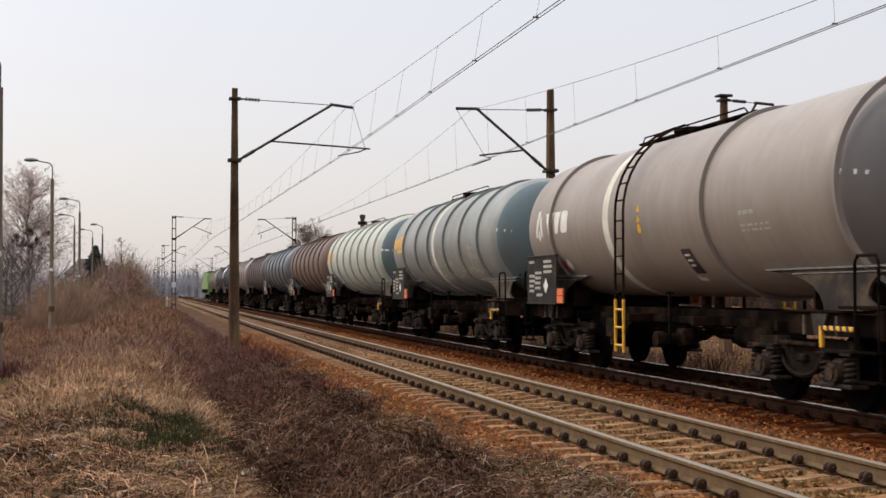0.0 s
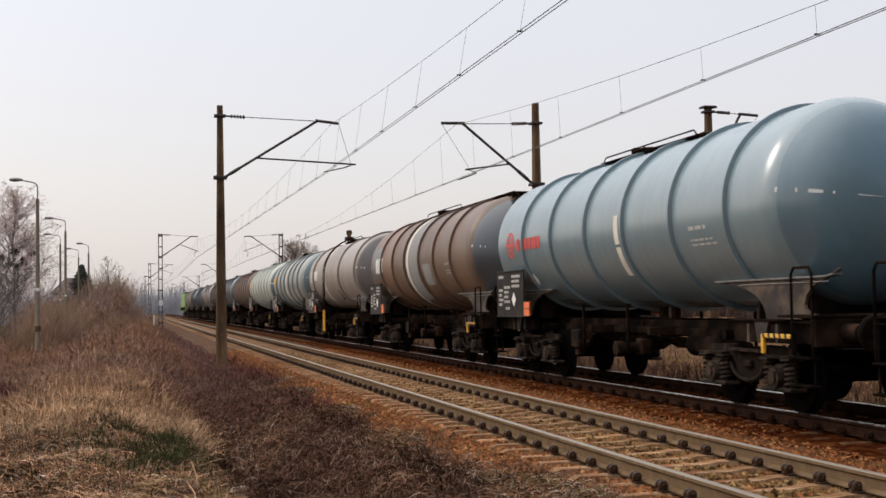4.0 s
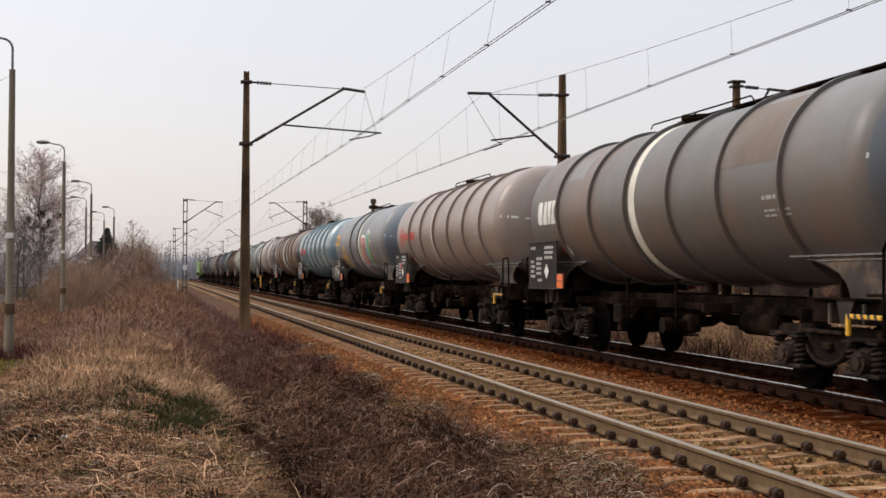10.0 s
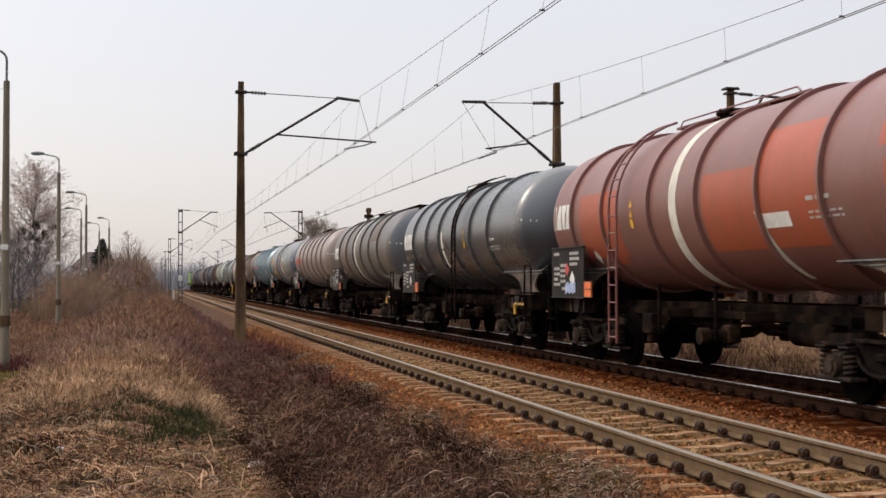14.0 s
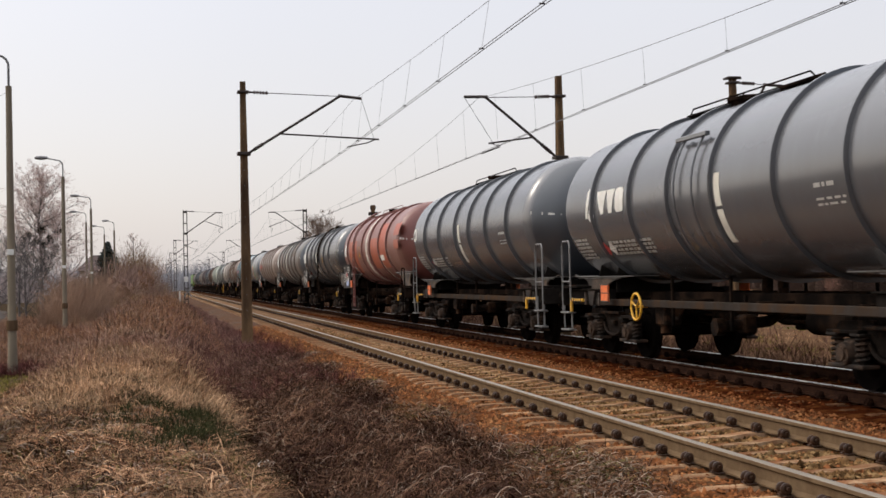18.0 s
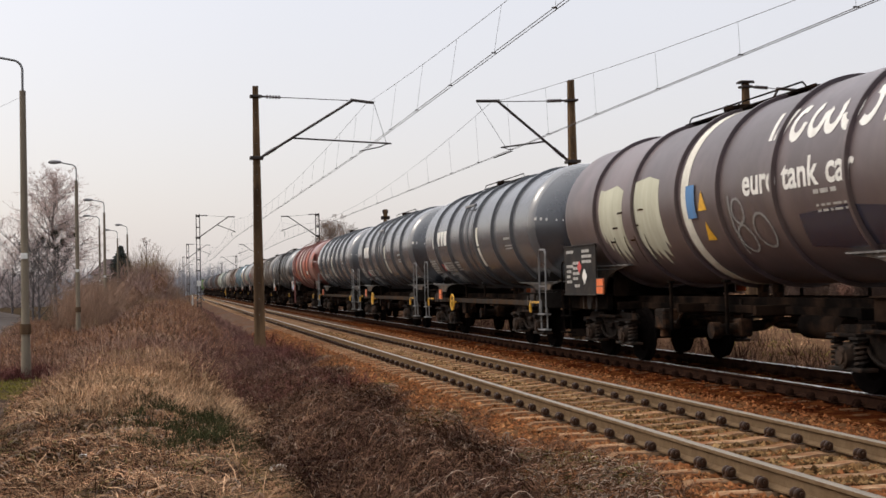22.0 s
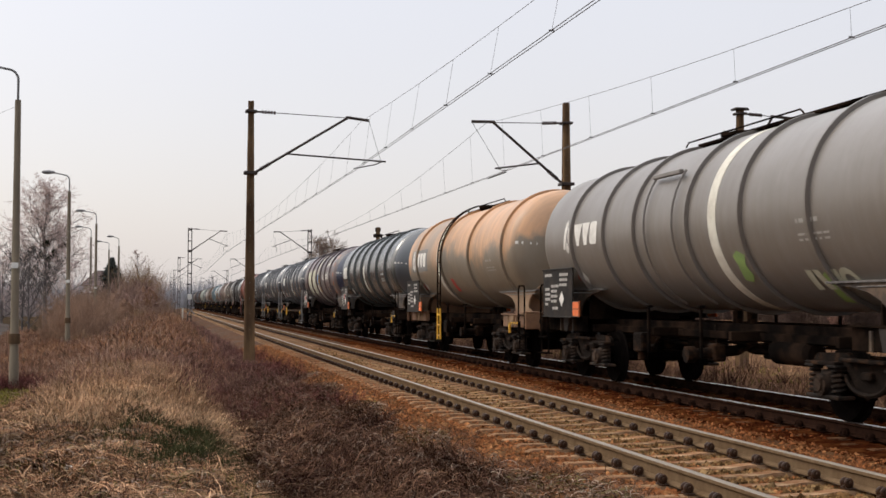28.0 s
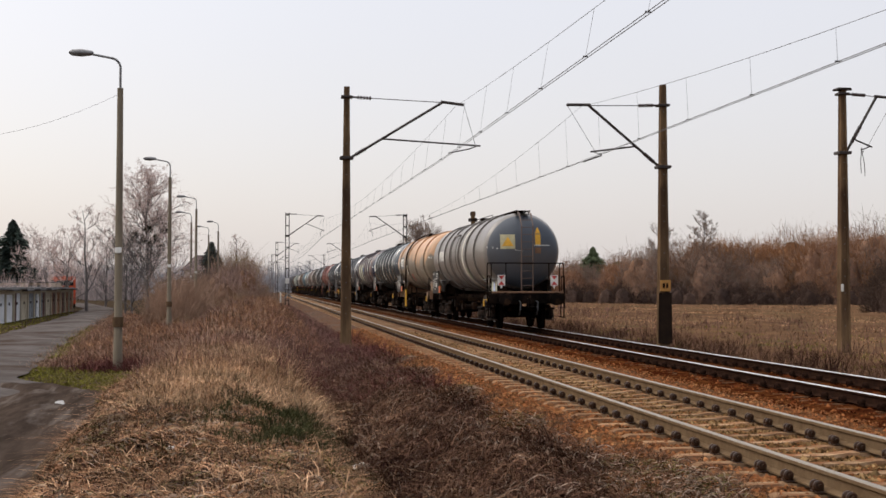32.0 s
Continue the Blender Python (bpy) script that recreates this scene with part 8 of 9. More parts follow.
        part("pale_field", wrap(Kit(), [[(0.02, -0.5), (0.12, -0.9), (0.2, -0.6), (0.36, -1.12), (0.44, -0.7), (0.6, -1.0), (0.68, -0.78), (0.86, -1.15), (0.95, -0.8), (1.12, -1.0), (1.2, -0.66), (1.32, -0.8), (1.36, -0.3), (1.3, 0.35), (0.8, 0.45), (0.2, 0.4), (0.03, 0.1)]], from_front(0.275), 0.0, 0.004), w, "pale yellow overpainted field", material=PAINTS["pale_patch"], smooth=30)
        emblem(w, [slab(0.2 + 0.34 * k, -0.3 + 0.25 * (k % 3), 0.26, 0.03, 0.02 * (-1) ** k) for k in range(6)] + [slab(0.35 + 0.5 * k, -0.75, 0.03, 0.55, 0.1) for k in range(4)], from_front(0.165), -0.3, h, "thin dark scrawl on the pale fields", M["sill_grey"], "graffiti", "graffiti_stroke", 0.012)
        part("blue_label", wrap(Kit(), [rect(0, -0.3, 0.32, 0.5)], from_front(0.458), -0.05, 0.022), w, "blue and white label", material=PAINTS["label_blue"], smooth=30)
        emblem(w, [loop(0.3, 0.0, 0.24, 0.2, 0, 360, 12), loop(0.3, 0.42, 0.2, 0.16, 0, 360, 12), slab(0.02, -0.25, 0.04, 0.9, 0.03), loop(0.9, 0.1, 0.28, 0.24, 0, 360, 14)], from_front(0.56), -0.75, h, "thin white scrawled loops", PAINTS["patch_grey"], "graffiti", "graffiti_stroke", 0.008)
    elif ex == "tail_scrawl":
        s = [slab(0.3 * k, -0.1, 0.16, 0.34, 0.06 * (-1) ** k) for k in range(3)] + [loop(1.0, 0.06, 0.2, 0.1, 0, 300, 12)]
        emblem(w, s, -h + 3.4, -1.12, h, "pale green and white scrawl", PAINTS["pale_patch"], "graffiti", "graffiti_stroke", 0.01)
        for k, (yy, gm) in enumerate(((0.95, "pale_patch"), (1.32, "pale_blue"), (1.62, "pale_patch"), (1.95, "pale_patch"))):
            kit = Kit()
            kit.prism([(-L / 2 + yy, 1.28), (-L / 2 + yy + 0.2, 1.24), (-L / 2 + yy + 0.3, 1.4), (-L / 2 + yy + 0.22, 1.64), (-L / 2 + yy + 0.05, 1.6 - 0.04 * (k % 2))], -1.012, -1.001)
            part("graffiti", kit, w, "pale chunky graffiti letter on the saddle", material=PAINTS[gm])
        lime = mat("lime_spray", (0.3, 0.42, 0.12), (0.2, 0.3, 0.1), 3, 0.6)
        for u, v, k in ((0.605, -0.75, 0.5), (0.745, -1.2, 0.62)):
            part("graffiti", wrap(Kit(), [[(0.1 * k, -0.5 * k), (0.5 * k, -0.6 * k), (0.8 * k, -0.35 * k), (0.72 * k, 0.0), (0.95 * k, 0.3 * k), (0.55 * k, 0.45 * k), (0.2 * k, 0.3 * k), (0.28 * k, 0.0)]], from_front(u), v, 0.008), w, "faded lime green smear", material=lime, smooth=30)
    elif ex == "graffiti":
        cols = [("graffiti_orange", (0.55, 0.22, 0.10)), ("graffiti_red", (0.42, 0.06, 0.05)), ("graffiti_teal", (0.10, 0.33, 0.36)), ("graffiti_green", (0.12, 0.30, 0.07)), ("graffiti_maroon", (0.22, 0.06, 0.06))]
        base = from_front(0.555)
        outl, letters = [], []
        tags = [[(0.0, 0.1), (0.14, -0.2), (0.5, -0.12), (0.44, 0.1), (0.3, 0.12), (0.42, 0.34), (0.3, 0.5), (0.52, 0.62), (0.46, 0.95), (0.1, 0.86), (0.16, 0.55), (-0.05, 0.42)],
                [(0.5, -0.1), (0.72, -0.24), (0.84, 0.05), (1.0, -0.2), (1.2, -0.1), (1.02, 0.3), (1.16, 0.62), (0.98, 0.88), (0.58, 0.92), (0.66, 0.5)],
                [(1.08, -0.02), (1.34, -0.3), (1.6, -0.14), (1.5, 0.2), (1.62, 0.5), (1.5, 1.12), (1.24, 1.0), (1.3, 0.6), (1.12, 0.42)],
                [(1.52, -0.1), (1.8, -0.2), (1.9, 0.16), (2.1, 0.0), (2.2, 0.4), (1.98, 0.64), (2.02, 0.98), (1.72, 1.08), (1.62, 0.7), (1.7, 0.32)],
                [(2.04, -0.16), (2.5, -0.3), (2.38, -0.02), (2.62, 0.12), (2.36, 0.34), (2.4, 0.66), (2.14, 0.74), (2.2, 0.3)]]
        for (nm, c), poly in zip(cols, tags):
            cu = sum(a for a, b in poly) / len(poly)
            cv = sum(b for a, b in poly) / len(poly)
            outl.append([(cu + (a - cu) * 1.25, cv + (b - cv) * 1.16) for a, b in poly])
            letters.append((nm, c, poly))
        emblem(w, outl, base, -0.75, h, "white graffiti outline", M["white"], "graffiti_outline", "graffiti_edge", 0.005)
        for k, (nm, c, poly) in enumerate(letters):
            gm = mat(nm, c, tuple(0.6 * q + 0.05 for q in c), 3, 0.5)
            part("graffiti_letter", wrap(Kit(), [poly], base, -0.75, 0.009 + 0.002 * k), w, "coloured graffiti shape", material=gm, smooth=30)
        s = []
        for k in range(5):
            u = 0.25 * k
            s += loop(u + 0.3, 0.1 + 0.34 * (k % 2), 0.3, 0.19, 40 * k, 230 + 30 * k, 10)
        part("graffiti_scrawl", wrap(Kit(), s, h - 2.2, -0.8, 0.006), w, "yellow scrawled graffiti", material=M["yellow"], smooth=30)
    # underframe
    low = 1.0 if spec["board"] else 0.45
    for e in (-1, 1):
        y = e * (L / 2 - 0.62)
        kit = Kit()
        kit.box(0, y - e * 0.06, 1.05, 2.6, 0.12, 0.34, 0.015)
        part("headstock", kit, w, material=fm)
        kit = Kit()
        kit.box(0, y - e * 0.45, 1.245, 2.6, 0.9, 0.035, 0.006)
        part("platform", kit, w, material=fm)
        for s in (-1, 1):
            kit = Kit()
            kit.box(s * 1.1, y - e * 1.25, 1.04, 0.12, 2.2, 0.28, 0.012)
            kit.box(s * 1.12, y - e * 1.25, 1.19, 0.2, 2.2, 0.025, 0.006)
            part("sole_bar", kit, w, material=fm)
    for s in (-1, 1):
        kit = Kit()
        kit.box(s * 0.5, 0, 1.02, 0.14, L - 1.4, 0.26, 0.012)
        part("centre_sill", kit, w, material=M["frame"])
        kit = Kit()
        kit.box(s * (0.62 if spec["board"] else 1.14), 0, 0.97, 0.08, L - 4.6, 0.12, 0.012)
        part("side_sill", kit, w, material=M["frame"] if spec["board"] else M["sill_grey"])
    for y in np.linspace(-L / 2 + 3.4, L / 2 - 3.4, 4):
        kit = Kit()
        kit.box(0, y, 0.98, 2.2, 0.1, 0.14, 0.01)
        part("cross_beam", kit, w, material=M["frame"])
    part("brake_pipe", pipes(Kit(), L), w, material=M["shaded_grease"])
    for e in (-1, 1):
        turn = pose(0, e * L / 2, 0, 0, 0, 0 if e > 0 else 180)
        for s in (-1, 1):
            part("saddle_plate", once(("saddle_plate", sm.name, s, low), lambda k: cheek(k, s, low), sm), w, at=turn)
            part("saddle_flange", once(("saddle_flange", s, low), lambda k: cheek_lip(k, s, low), M["lip"]), w, at=turn)
            part("gusset", once(("gusset", sm.name, s), lambda k: gusset(k, s), sm), w, at=(0, e * (L / 2 - 2.1), 0))
        for d in (1.75, 2.7):
            part("cradle_plate", once(("cradle_plate", fm.name), cradle, fm), w, at=(0, e * (L / 2 - d), 0))
        bogie(w, e * (L / 2 - 2.82))
        for s in (-1, 1):
            part("buffer", once("buffer", buffer_kit, M["shaded_grease"], 40), w, at=pose(s * 0.875, e * (L / 2 - 0.62), 1.05, 0, 0, 0 if e > 0 else 180))
            if detail:
                part("grab_rail", once(("grab_rail", s, spec["board"]), lambda k: end_rails(k, s, 0.75 if spec["board"] else 1.05), M["galv" if spec["board"] == 0 else "frame"]), w, at=(0, e * (L / 2 - 0.92) - 0.24, 0))
                part("foot_step", once(("foot_step", s, spec["board"]), lambda k: step(k, s), M["galv" if spec["board"] == 0 else "frame"]), w, at=(0, e * (L / 2 - 0.92) - 0.24, 0))
            if detail and (e < 0 or spec["board"] == 0):
                hm = part("shunter_handle", once("shunter_handle", hatch_handle, M["yellow"]), w, "yellow and black hatched handle", at=pose(s * 1.3, e * (L / 2 - 1.55), 1.0, 0, 0, 0))
                tagged(part("hatching", once("hatching", hatch_marks, M["black"], 0), hm), kind="stuff")
        if detail:
            part("coupling_hook", once("coupling_hook", hook, M["shaded_grease"]), w, at=pose(0, e * (L / 2 - 0.62), 1.03, 0, 0, 0 if e > 0 else 180))
            for s in (-0.3, 0.3):
                part("air_hose", once("air_hose", hose, M["black"]), w, at=pose(s, e * (L / 2 - 0.62), 0.98, 0, 0, 0 if e > 0 else 180))
    # side boards at the leading end
    yb = L / 2 - 2.08
    for s in (-1, 1):
        turn = 0 if s < 0 else 180
        if spec["board"]:
            b = part("data_board", once("data_board", panel_plate, M["panel"]), w, at=pose(s * 1.37, yb, 1.65, 0, 0, turn))
            if s < 0 and front < 100:
                rr = random.Random(index)
                for cx, cw, z0, rows in ((0.62, 0.36, 0.36, 1), (-0.4, 0.5, 0.36, 3), (0.66, 0.26, 0.08, 4), (0.22, 0.36, 0.14, 4), (0.15, 0.3, -0.3, 1)):
                    kit = Kit()
                    for r_ in range(rows):
                        q = cx + cw / 2
                        while q > cx - cw / 2 + 0.05:
                            k = rr.uniform(0.1, 0.22)
                            kit.box(-0.018, q - k / 2, z0 - r_ * 0.1, 0.004, k, 0.055)
                            q -= k + 0.025
                    tagged(part("lettering_block", kit, b, "small white unreadable lettering", material=M["dull_white"], smooth=0), kind="stuff")
                kit = Kit()
                kit.prism([(-0.45, -0.12), (-0.3, -0.27), (-0.15, -0.12), (-0.3, 0.03)], -0.022, -0.018)
                if spec["paint"] in ("red", "mauve", "sage", "beige"):
                    k3 = Kit()
                    k3.prism([(-0.13, 0.06), (0.0, -0.07), (0.13, 0.06), (0.0, 0.19)], -0.022, -0.018)
                    part("hazard_diamond", k3, b, "red hazard diamond", material=M["red"], smooth=0)
                if spec["paint"] == "red":
                    k4 = Kit()
                    for q4 in range(6):
                        k4.box(-0.024, 0.05 - q4 * 0.1, -0.3 + 0.03 * (q4 % 2), 0.004, 0.075, 0.2)
                    tagged(part("graffiti", k4, b, "blue-white sprayed strokes", material=PAINTS["pale_blue"], smooth=0), kind="stuff")
                part("hazard_diamond", kit, b, "white hazard diamond", material=M["white"], smooth=0)
        o = part("orange_plate", once("orange_plate", orange_kit, M["orange"]), w, "bright orange warning plate", at=pose(s * (1.385 if spec["board"] else 1.34), L / 2 - 3.26 if spec["board"] else L / 2 - 3.2, 1.34 if spec["board"] else 1.14, 0, 0, turn))
        part("plate_border", once("plate_border", orange_bar, M["black"], 0), o, at=(-0.012, 0, 0))
    # belly fittings
    for s in (-1, 1):
        part("outlet_valve", once(("outlet_valve", s), lambda k: outlet(k, s), M["shaded_grease"]), w, at=(0, 0.25 * s + 0.3, 0))
        for yy in (-0.6, 1.5):
            part("bracket_post", once(("bracket_post", s), lambda k: upright(k, s), M["frame"]), w, at=(0, yy, 0))
    part("air_reservoir", once("air_reservoir", air_tank, M["frame"]), w, at=(-0.55, -2.4, 0.78))
    part("brake_distributor", once("brake_distributor", brake_box, M["shaded_grease"]), w, at=(-0.9, 2.3, 0.78))
    part("brake_cylinder", once("brake_cylinder", air_tank, M["shaded_grease"]), w, at=pose(0.4, 2.6, 0.74))
    if spec.get("wheel"):
        part("hand_wheel", once("hand_wheel", hand_wheel, M["yellow"]), w, "yellow brake hand wheel", at=(-1.3, L / 2 - 4.6, 0.92))
    # roof
    c = h * (0.1 if not spec.get("tail") else 0.0)
    part("walkway", walkway(Kit(), -2.4 + c, 2.2 + c) if not (spec.get("tail") or spec.get("rearway")) else walkway(Kit(), -h + 0.5, 1.5), w, "grated roof walkway", material=M["frame"] if spec["paint"] != "red" else PAINTS["red_dome"])
    part("manhole", once("manhole", manhole, M["frame"]), w, at=(0, c + 0.3, 0))
    part("folding_rail", folded_rail(Kit(), -2.2 + c, 1.9 + c), w, material=M["frame"] if spec["paint"] != "red" else PAINTS["red_dome"])
    if "ladder" in spec:
        for s in (-1, 1):
            part("side_ladder", curved_ladder(Kit(), s), w, ("yellow-footed steel ladder" if spec["paint"] in ("taupe", "ochre") else "steel side ladder"), at=(0, from_front(spec["ladder"]), 0), material=M["frame"] if spec["paint"] != "red" else PAINTS["red_dome"])
            kit = Kit()
            if spec["paint"] in ("taupe", "ochre"):
                for yy in (-0.18, 0.18):
                    kit.tube([(s * (R + 0.16), yy, 0.44), (s * (R + 0.16), yy, 1.3)], 0.027, 7)
                for k in range(3):
                    kit.tube([(s * (R + 0.16), -0.18, 0.55 + 0.29 * k), (s * (R + 0.16), 0.18, 0.55 + 0.29 * k)], 0.02, 6)
                part("ladder_foot", kit, w, "yellow ladder foot", at=(0, from_front(spec["ladder"]), 0), material=M["yellow"])
        if spec["paint"] == "ochre":
            part("red_label", wrap(Kit(), [slab(0, -0.3, 0.3, 0.42, -0.12)], from_front(spec["ladder"]) - 0.32, -0.72, 0.008), w, "faded red warning label", material=M["red"], smooth=30)
        else:
            for shape in ([(0, 0), (0.15, 0), (0.075, 0.13)], [(0, -0.16), (0.15, -0.16), (0.075, -0.03)], [(0.075 + 0.085 * math.cos(q * 0.785), -0.27 + 0.085 * math.sin(q * 0.785)) for q in range(8)]):
                part("warning_sign", wrap(Kit(), [shape], from_front(spec["ladder"]) - 0.35, 0.0, 0.008), w, "yellow warning sign", material=M["yellow"], smooth=30)
    if "tee" in spec:
        for s in (-1, 1):
            kit = Kit()
            a = radians(33)
            kit.box(s * (R + 0.1) * math.cos(a), 0, ZC + (R + 0.1) * math.sin(a), 0.08, 1.1, 0.07, 0.01)
            for yy in (-spec.get("tee_w", 0.33), spec.get("tee_w", 0.33)):
                kit.tube([(s * (R + 0.06) * math.cos(radians(q)), yy, ZC + (R + 0.06) * math.sin(radians(q))) for q in np.linspace(-62, 35, 14)], 0.02, 6)
            part("spill_bar", kit, w, "drip bar with two down pipes", at=(0, from_front(spec["tee"]), 0), material=skin)
    if spec.get("rearway"):
        kit, ye = Kit(), -L / 2 + 0.66
        for xx in (-0.2, 0.2):
            kit.tube([(xx, ye + 0.05, 1.26), (xx, ye + 0.05, 3.55), (xx, ye + 0.4, 3.98), (xx, ye + 0.75, 4.08)], 0.022, 7)
        for k in range(10):
            kit.tube([(-0.2, ye + 0.05, 1.5 + 0.25 * k), (0.2, ye + 0.05, 1.5 + 0.25 * k)], 0.014, 6)
        part("end_ladder", kit, w, "dark steel end ladder", material=M["frame"])
    if spec.get("tail"):
        tail_end(w, L, h)
    return w


def tail_end(w, L, h):
    """What the last wagon shows from behind."""
    y = -L / 2 + 0.66
    kit = Kit()
    for xx in (-0.2, 0.2):
        kit.tube([(xx, y + 0.05, 1.26), (xx, y + 0.05, 3.55), (xx, y + 0.4, 3.98), (xx, y + 0.75, 4.08)], 0.022, 7)
    for k in range(10):
        z = 1.5 + 0.25 * k
        kit.tube([(-0.2, y + 0.05, z), (0.2, y + 0.05, z)], 0.014, 6)
    part("end_ladder", kit, w, "brown-grimed end ladder", material=PAINTS["rustbrown"])
    kit = Kit()
    kit.box(0, y - 0.03, 1.275, 2.5, 0.05, 0.06, 0.008)
    part("platform_edge", kit, w, "rust-brown platform edge", material=M["frame_rust"])
    kit = Kit()
    kit.tube([(-1.28, y + 0.7, 1.26), (-1.28, y + 0.7, 2.2), (-1.28, y + 0.62, 2.27), (-1.28, y + 0.1, 2.27), (-1.24, y + 0.02, 2.27), (-0.3, y + 0.02, 2.27)], 0.02, 7)
    kit.tube([(1.28, y + 0.7, 1.26), (1.28, y + 0.7, 2.2), (1.28, y + 0.62, 2.27), (1.28, y + 0.1, 2.27), (1.24, y + 0.02, 2.27), (-0.3, y + 0.02, 2.27)], 0.02, 7)
    for xx in (-1.26, 1.26, -0.75, 0.75):
        kit.tube([(xx, y + 0.02, 1.26), (xx, y + 0.02, 2.27)], 0.018, 7)
    part("end_railing", kit, w, "dark tubular platform railing", material=M["frame"])
    for s in (-1, 1):
        kit = Kit()
        kit.box(s * 0.92, y - 0.05, 1.68, 0.26, 0.02, 0.36, 0.004)
        b = part("tail_board", kit, w, "white board with red triangles", material=M["white"])
        kit = Kit()
        x = s * 0.92
        kit.add([(x - 0.11, y - 0.063, 1.84), (x + 0.11, y - 0.063, 1.84), (x, y - 0.063, 1.70)], [(0, 1, 2)])
        part("red_triangle", kit, b, material=M["red"], smooth=0)
        kit = Kit()
        kit.add([(x - 0.11, y - 0.063, 1.52), (x + 0.11, y - 0.063, 1.52), (x, y - 0.063, 1.66)], [(0, 2, 1)])
        part("red_triangle", kit, b, material=M["red"], smooth=0)
        kit = Kit()
        kit.box(x, y - 0.05, 1.46, 0.05, 0.06, 0.1, 0.01)
        part("board_socket", kit, b, material=M["white"])
    # labels on the end
    def on_dome(corners, material, name, label, out=0.006):
        """A four-cornered label (x, z) laid on the dished end."""
        k, m = Kit(), 6
        (ax, az), (bx_, bz_), (cx, cz), (dx, dz) = corners
        vs = []
        for i in range(m + 1):
            for j in range(m + 1):
                u, v = j / m, i / m
                x = (ax * (1 - u) + bx_ * u) * (1 - v) + (dx * (1 - u) + cx * u) * v
                z = (az * (1 - u) + bz_ * u) * (1 - v) + (dz * (1 - u) + cz * u) * v
                rr = min(0.97, math.hypot(x, z - ZC) / R)
                vs.append((x, SHIFT - h + DOME * (1 - (1 - rr ** 2) ** (1 / 2.25)) - out, z))
        k.add(vs, [(i * (m + 1) + j, i * (m + 1) + j + 1, (i + 1) * (m + 1) + j + 1, (i + 1) * (m + 1) + j) for i in range(m) for j in range(m)])
        return part(name, k, w, label, material=material)

    def box_at(x, z, sx, sz):
        return [(x - sx / 2, z - sz / 2), (x + sx / 2, z - sz / 2), (x + sx / 2, z + sz / 2), (x - sx / 2, z + sz / 2)]

    def tri_at(x, z, sx, sz):
        return [(x - sx / 2, z - sz / 2), (x + sx / 2, z - sz / 2), (x + 0.01, z + sz / 2), (x - 0.01, z + sz / 2)]

    on_dome(box_at(-0.58, 3.02, 0.5, 0.5), M["pale_label"], "label_plate", "pale yellow label plate")
    on_dome(tri_at(-0.58, 3.02, 0.4, 0.32), M["yellow"], "warning_sign", "yellow triangular warning sign", 0.011)
    on_dome(box_at(0.48, 3.1, 0.2, 0.36), M["yellow"], "label_plate", "yellow label")
    on_dome(tri_at(0.48, 3.42, 0.22, 0.22), M["yellow"], "warning_sign", "yellow triangular warning sign")
    on_dome(box_at(0.48, 2.72, 0.22, 0.2), M["frame_rust"], "label_plate", "brown label")
    for u in np.arange(0.36, 0.95, 0.075):
        on_dome(box_at(u, 2.9, 0.05, 0.045), M["white"], "number_mark", "small white mark")


wagons = [tank_wagon(s, i) for i, s in enumerate(TRAIN)]

# ---- locomotive far ahead ----
GREEN = mat("loco_green_paint", (0.17, 0.27, 0.06), (0.12, 0.2, 0.05), 1, 0.5)
LX = 18.6
loco = thing("locomotive", "bright green electric locomotive heading the train", "locomotive")
loco.location = (TC2, 162.7 + LX / 2, 0)
kit = Kit()
kit.prism([(-LX / 2 + 0.6, 1.0), (LX / 2 - 0.6, 1.0), (LX / 2 - 0.55, 2.2), (LX / 2 - 1.2, 3.7), (-LX / 2 + 1.2, 3.7), (-LX / 2 + 0.55, 2.2)], -1.45, 1.45)
part("body", kit, loco, material=GREEN)
kit = Kit()
kit.box(0, 0, 3.78, 2.5, LX - 2.6, 0.18, 0.05)
rf = part("roof", kit, loco, "dark roof", material=M["frame"])
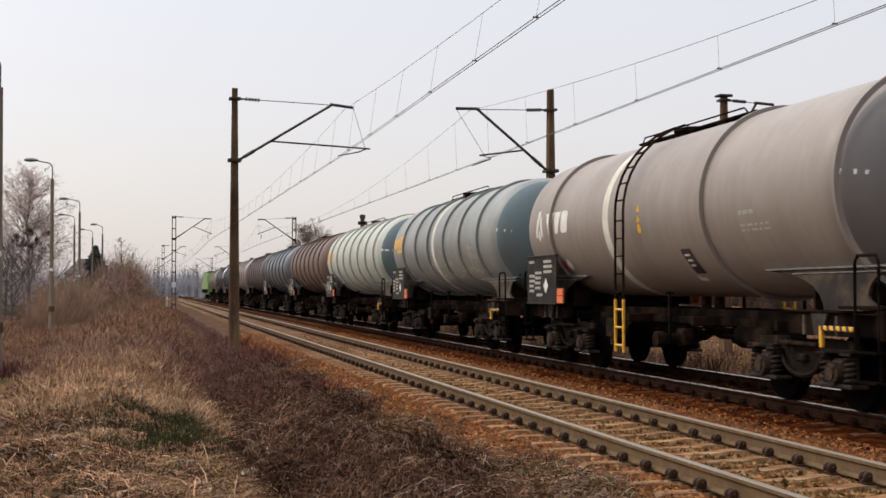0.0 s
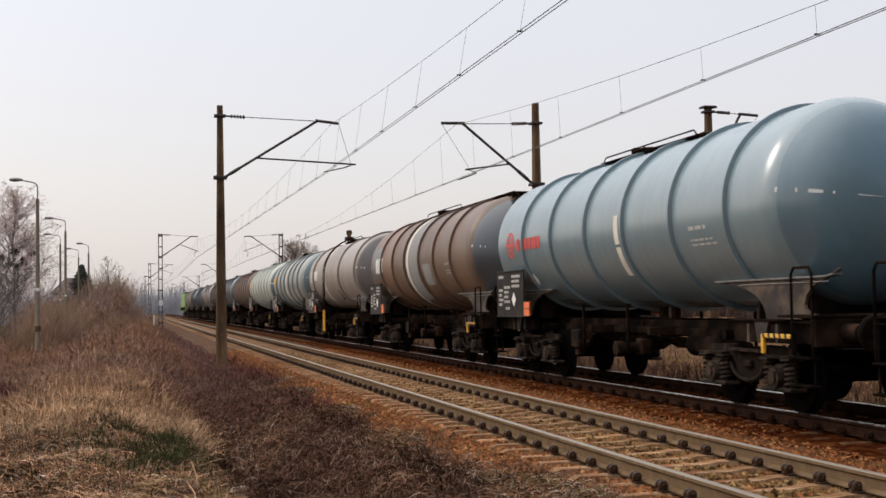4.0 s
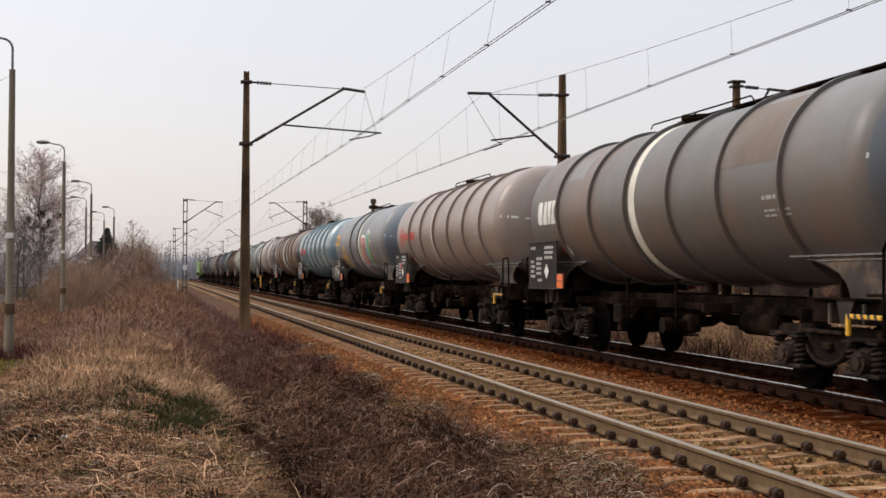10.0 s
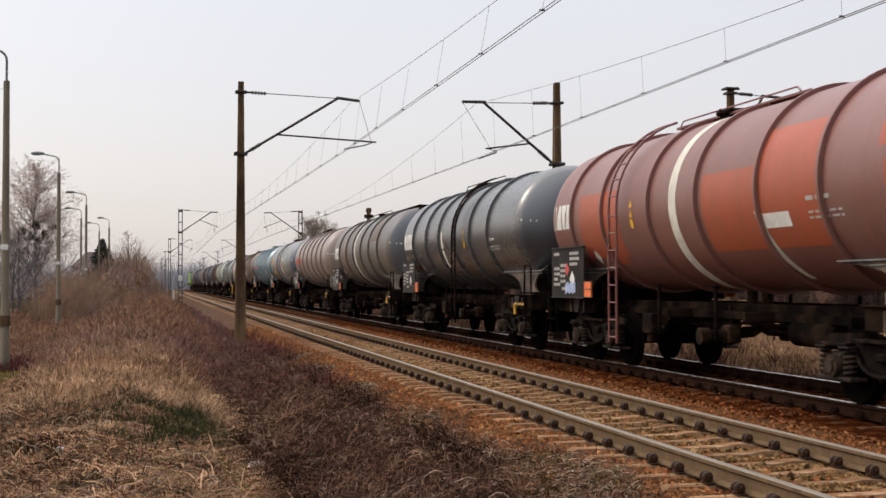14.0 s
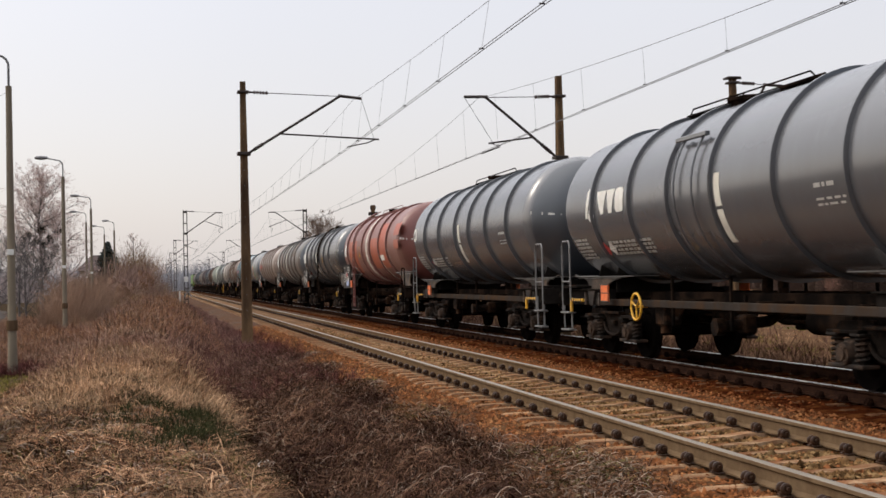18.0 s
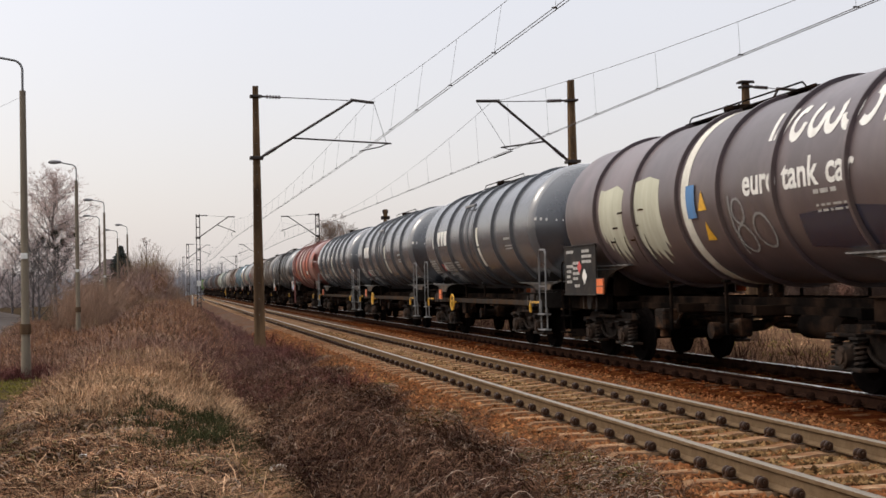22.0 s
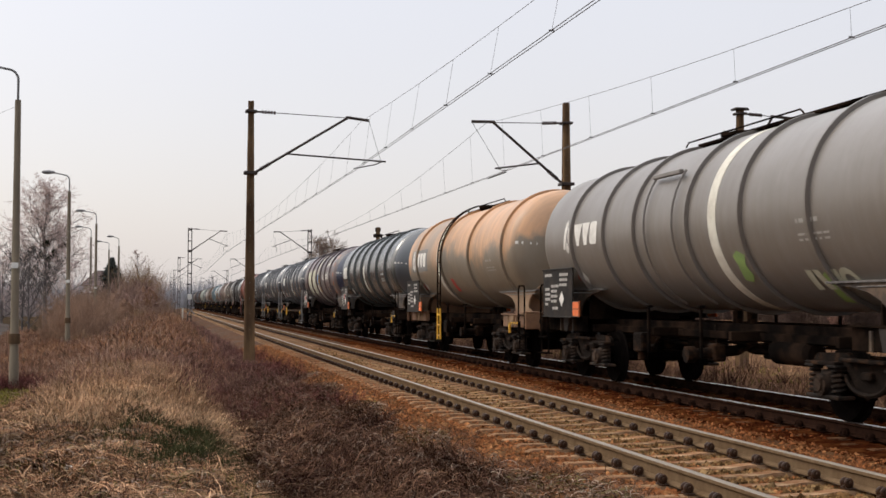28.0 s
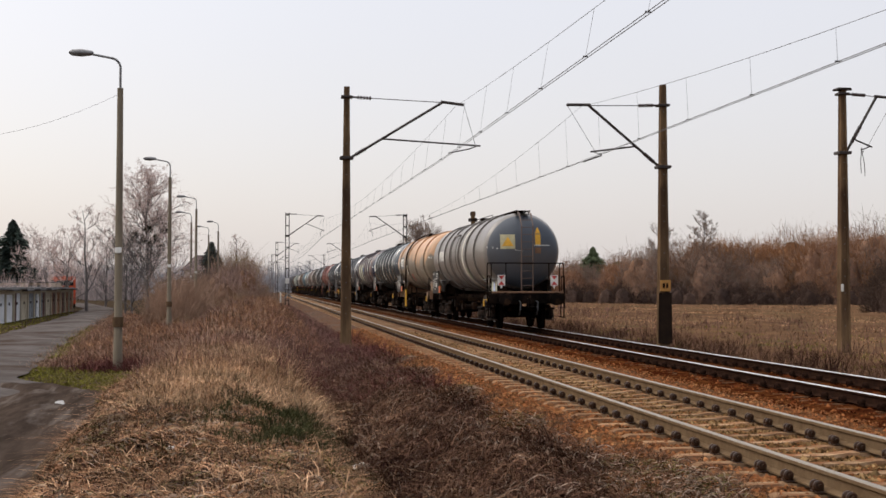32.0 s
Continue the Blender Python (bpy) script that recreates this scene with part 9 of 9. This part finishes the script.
for yy in (-6, 6):
    kit = Kit()
    kit.tube([(-0.8, yy - 0.8, 4.0), (-0.6, yy + 0.9, 4.35), (0.6, yy + 0.9, 4.35), (0.8, yy - 0.8, 4.0)], 0.03, 6)
    part("pantograph", kit, rf, material=M["steel"])
for e in (-1, 1):
    kit = Kit()
    kit.box(0, e * (LX / 2 - 0.86), 2.95, 2.2, 0.08, 0.75, 0.02, pose(0, 0, 0, e * 23))
    part("windscreen", kit, loco, material=PLASTER["glass"])
    bogie(loco, e * 5.2)
    for s in (-1, 1):
        part("buffer", once("buffer", buffer_kit, M["shaded_grease"], 40), loco, at=pose(s * 0.875, e * (LX / 2 - 0.62), 1.05, 0, 0, 0 if e > 0 else 180))
        kit = Kit()
        kit.box(s * 1.455, e * (LX / 2 - 2.0), 2.9, 0.02, 0.8, 0.7, 0.01)
        part("cab_window", kit, loco, material=PLASTER["glass"])
for s in (-1, 1):
    kit = Kit()
    kit.box(s * 1.455, 0, 1.35, 0.02, LX - 1.6, 0.5, 0.01)
    part("lower_stripe", kit, loco, "dark lower stripe", material=M["frame"])

# ---- motion ----
RUN = [(0, 0.0), (1, 8.08), (2, 16.15), (3, 24.05), (4, 31.73), (5, 39.37), (6, 46.87), (7, 54.23), (8, 61.49), (9, 68.72), (10, 75.95), (11, 83.21), (12, 90.53), (13, 97.88), (14, 105.24), (15, 112.62),
       (16, 120.02), (17, 127.43), (18, 134.85), (19, 142.25), (20, 149.65), (21, 157.07), (22, 164.57), (23, 172.13), (24, 179.76), (25, 187.42), (26, 195.13), (27, 202.90), (28, 210.72), (29, 218.57), (30, 226.42), (31, 234.28), (32, 242.15)]


def motions():
    for ob in [*wagons, loco]:
        x, y, z = ob.location
        walk(ob, [(t, pose(x, y + s, z)) for t, s in RUN])
    # the wheels roll: a turn for each 2.89 m
    times = np.arange(0, 32.0001, 0.09)
    times = np.append(times[times < 31.95], 32.0)
    ts, ss = [t for t, s in RUN], [s for t, s in RUN]
    roll = np.interp(times, ts, ss) / 0.46
    for ob in WHEELSETS[8 * 4:]:
        x, y, z = ob.location
        walk(ob, [(float(t), pose(x, y, z, -math.degrees(a) % 360)) for t, a in zip(times, roll)])


motions()
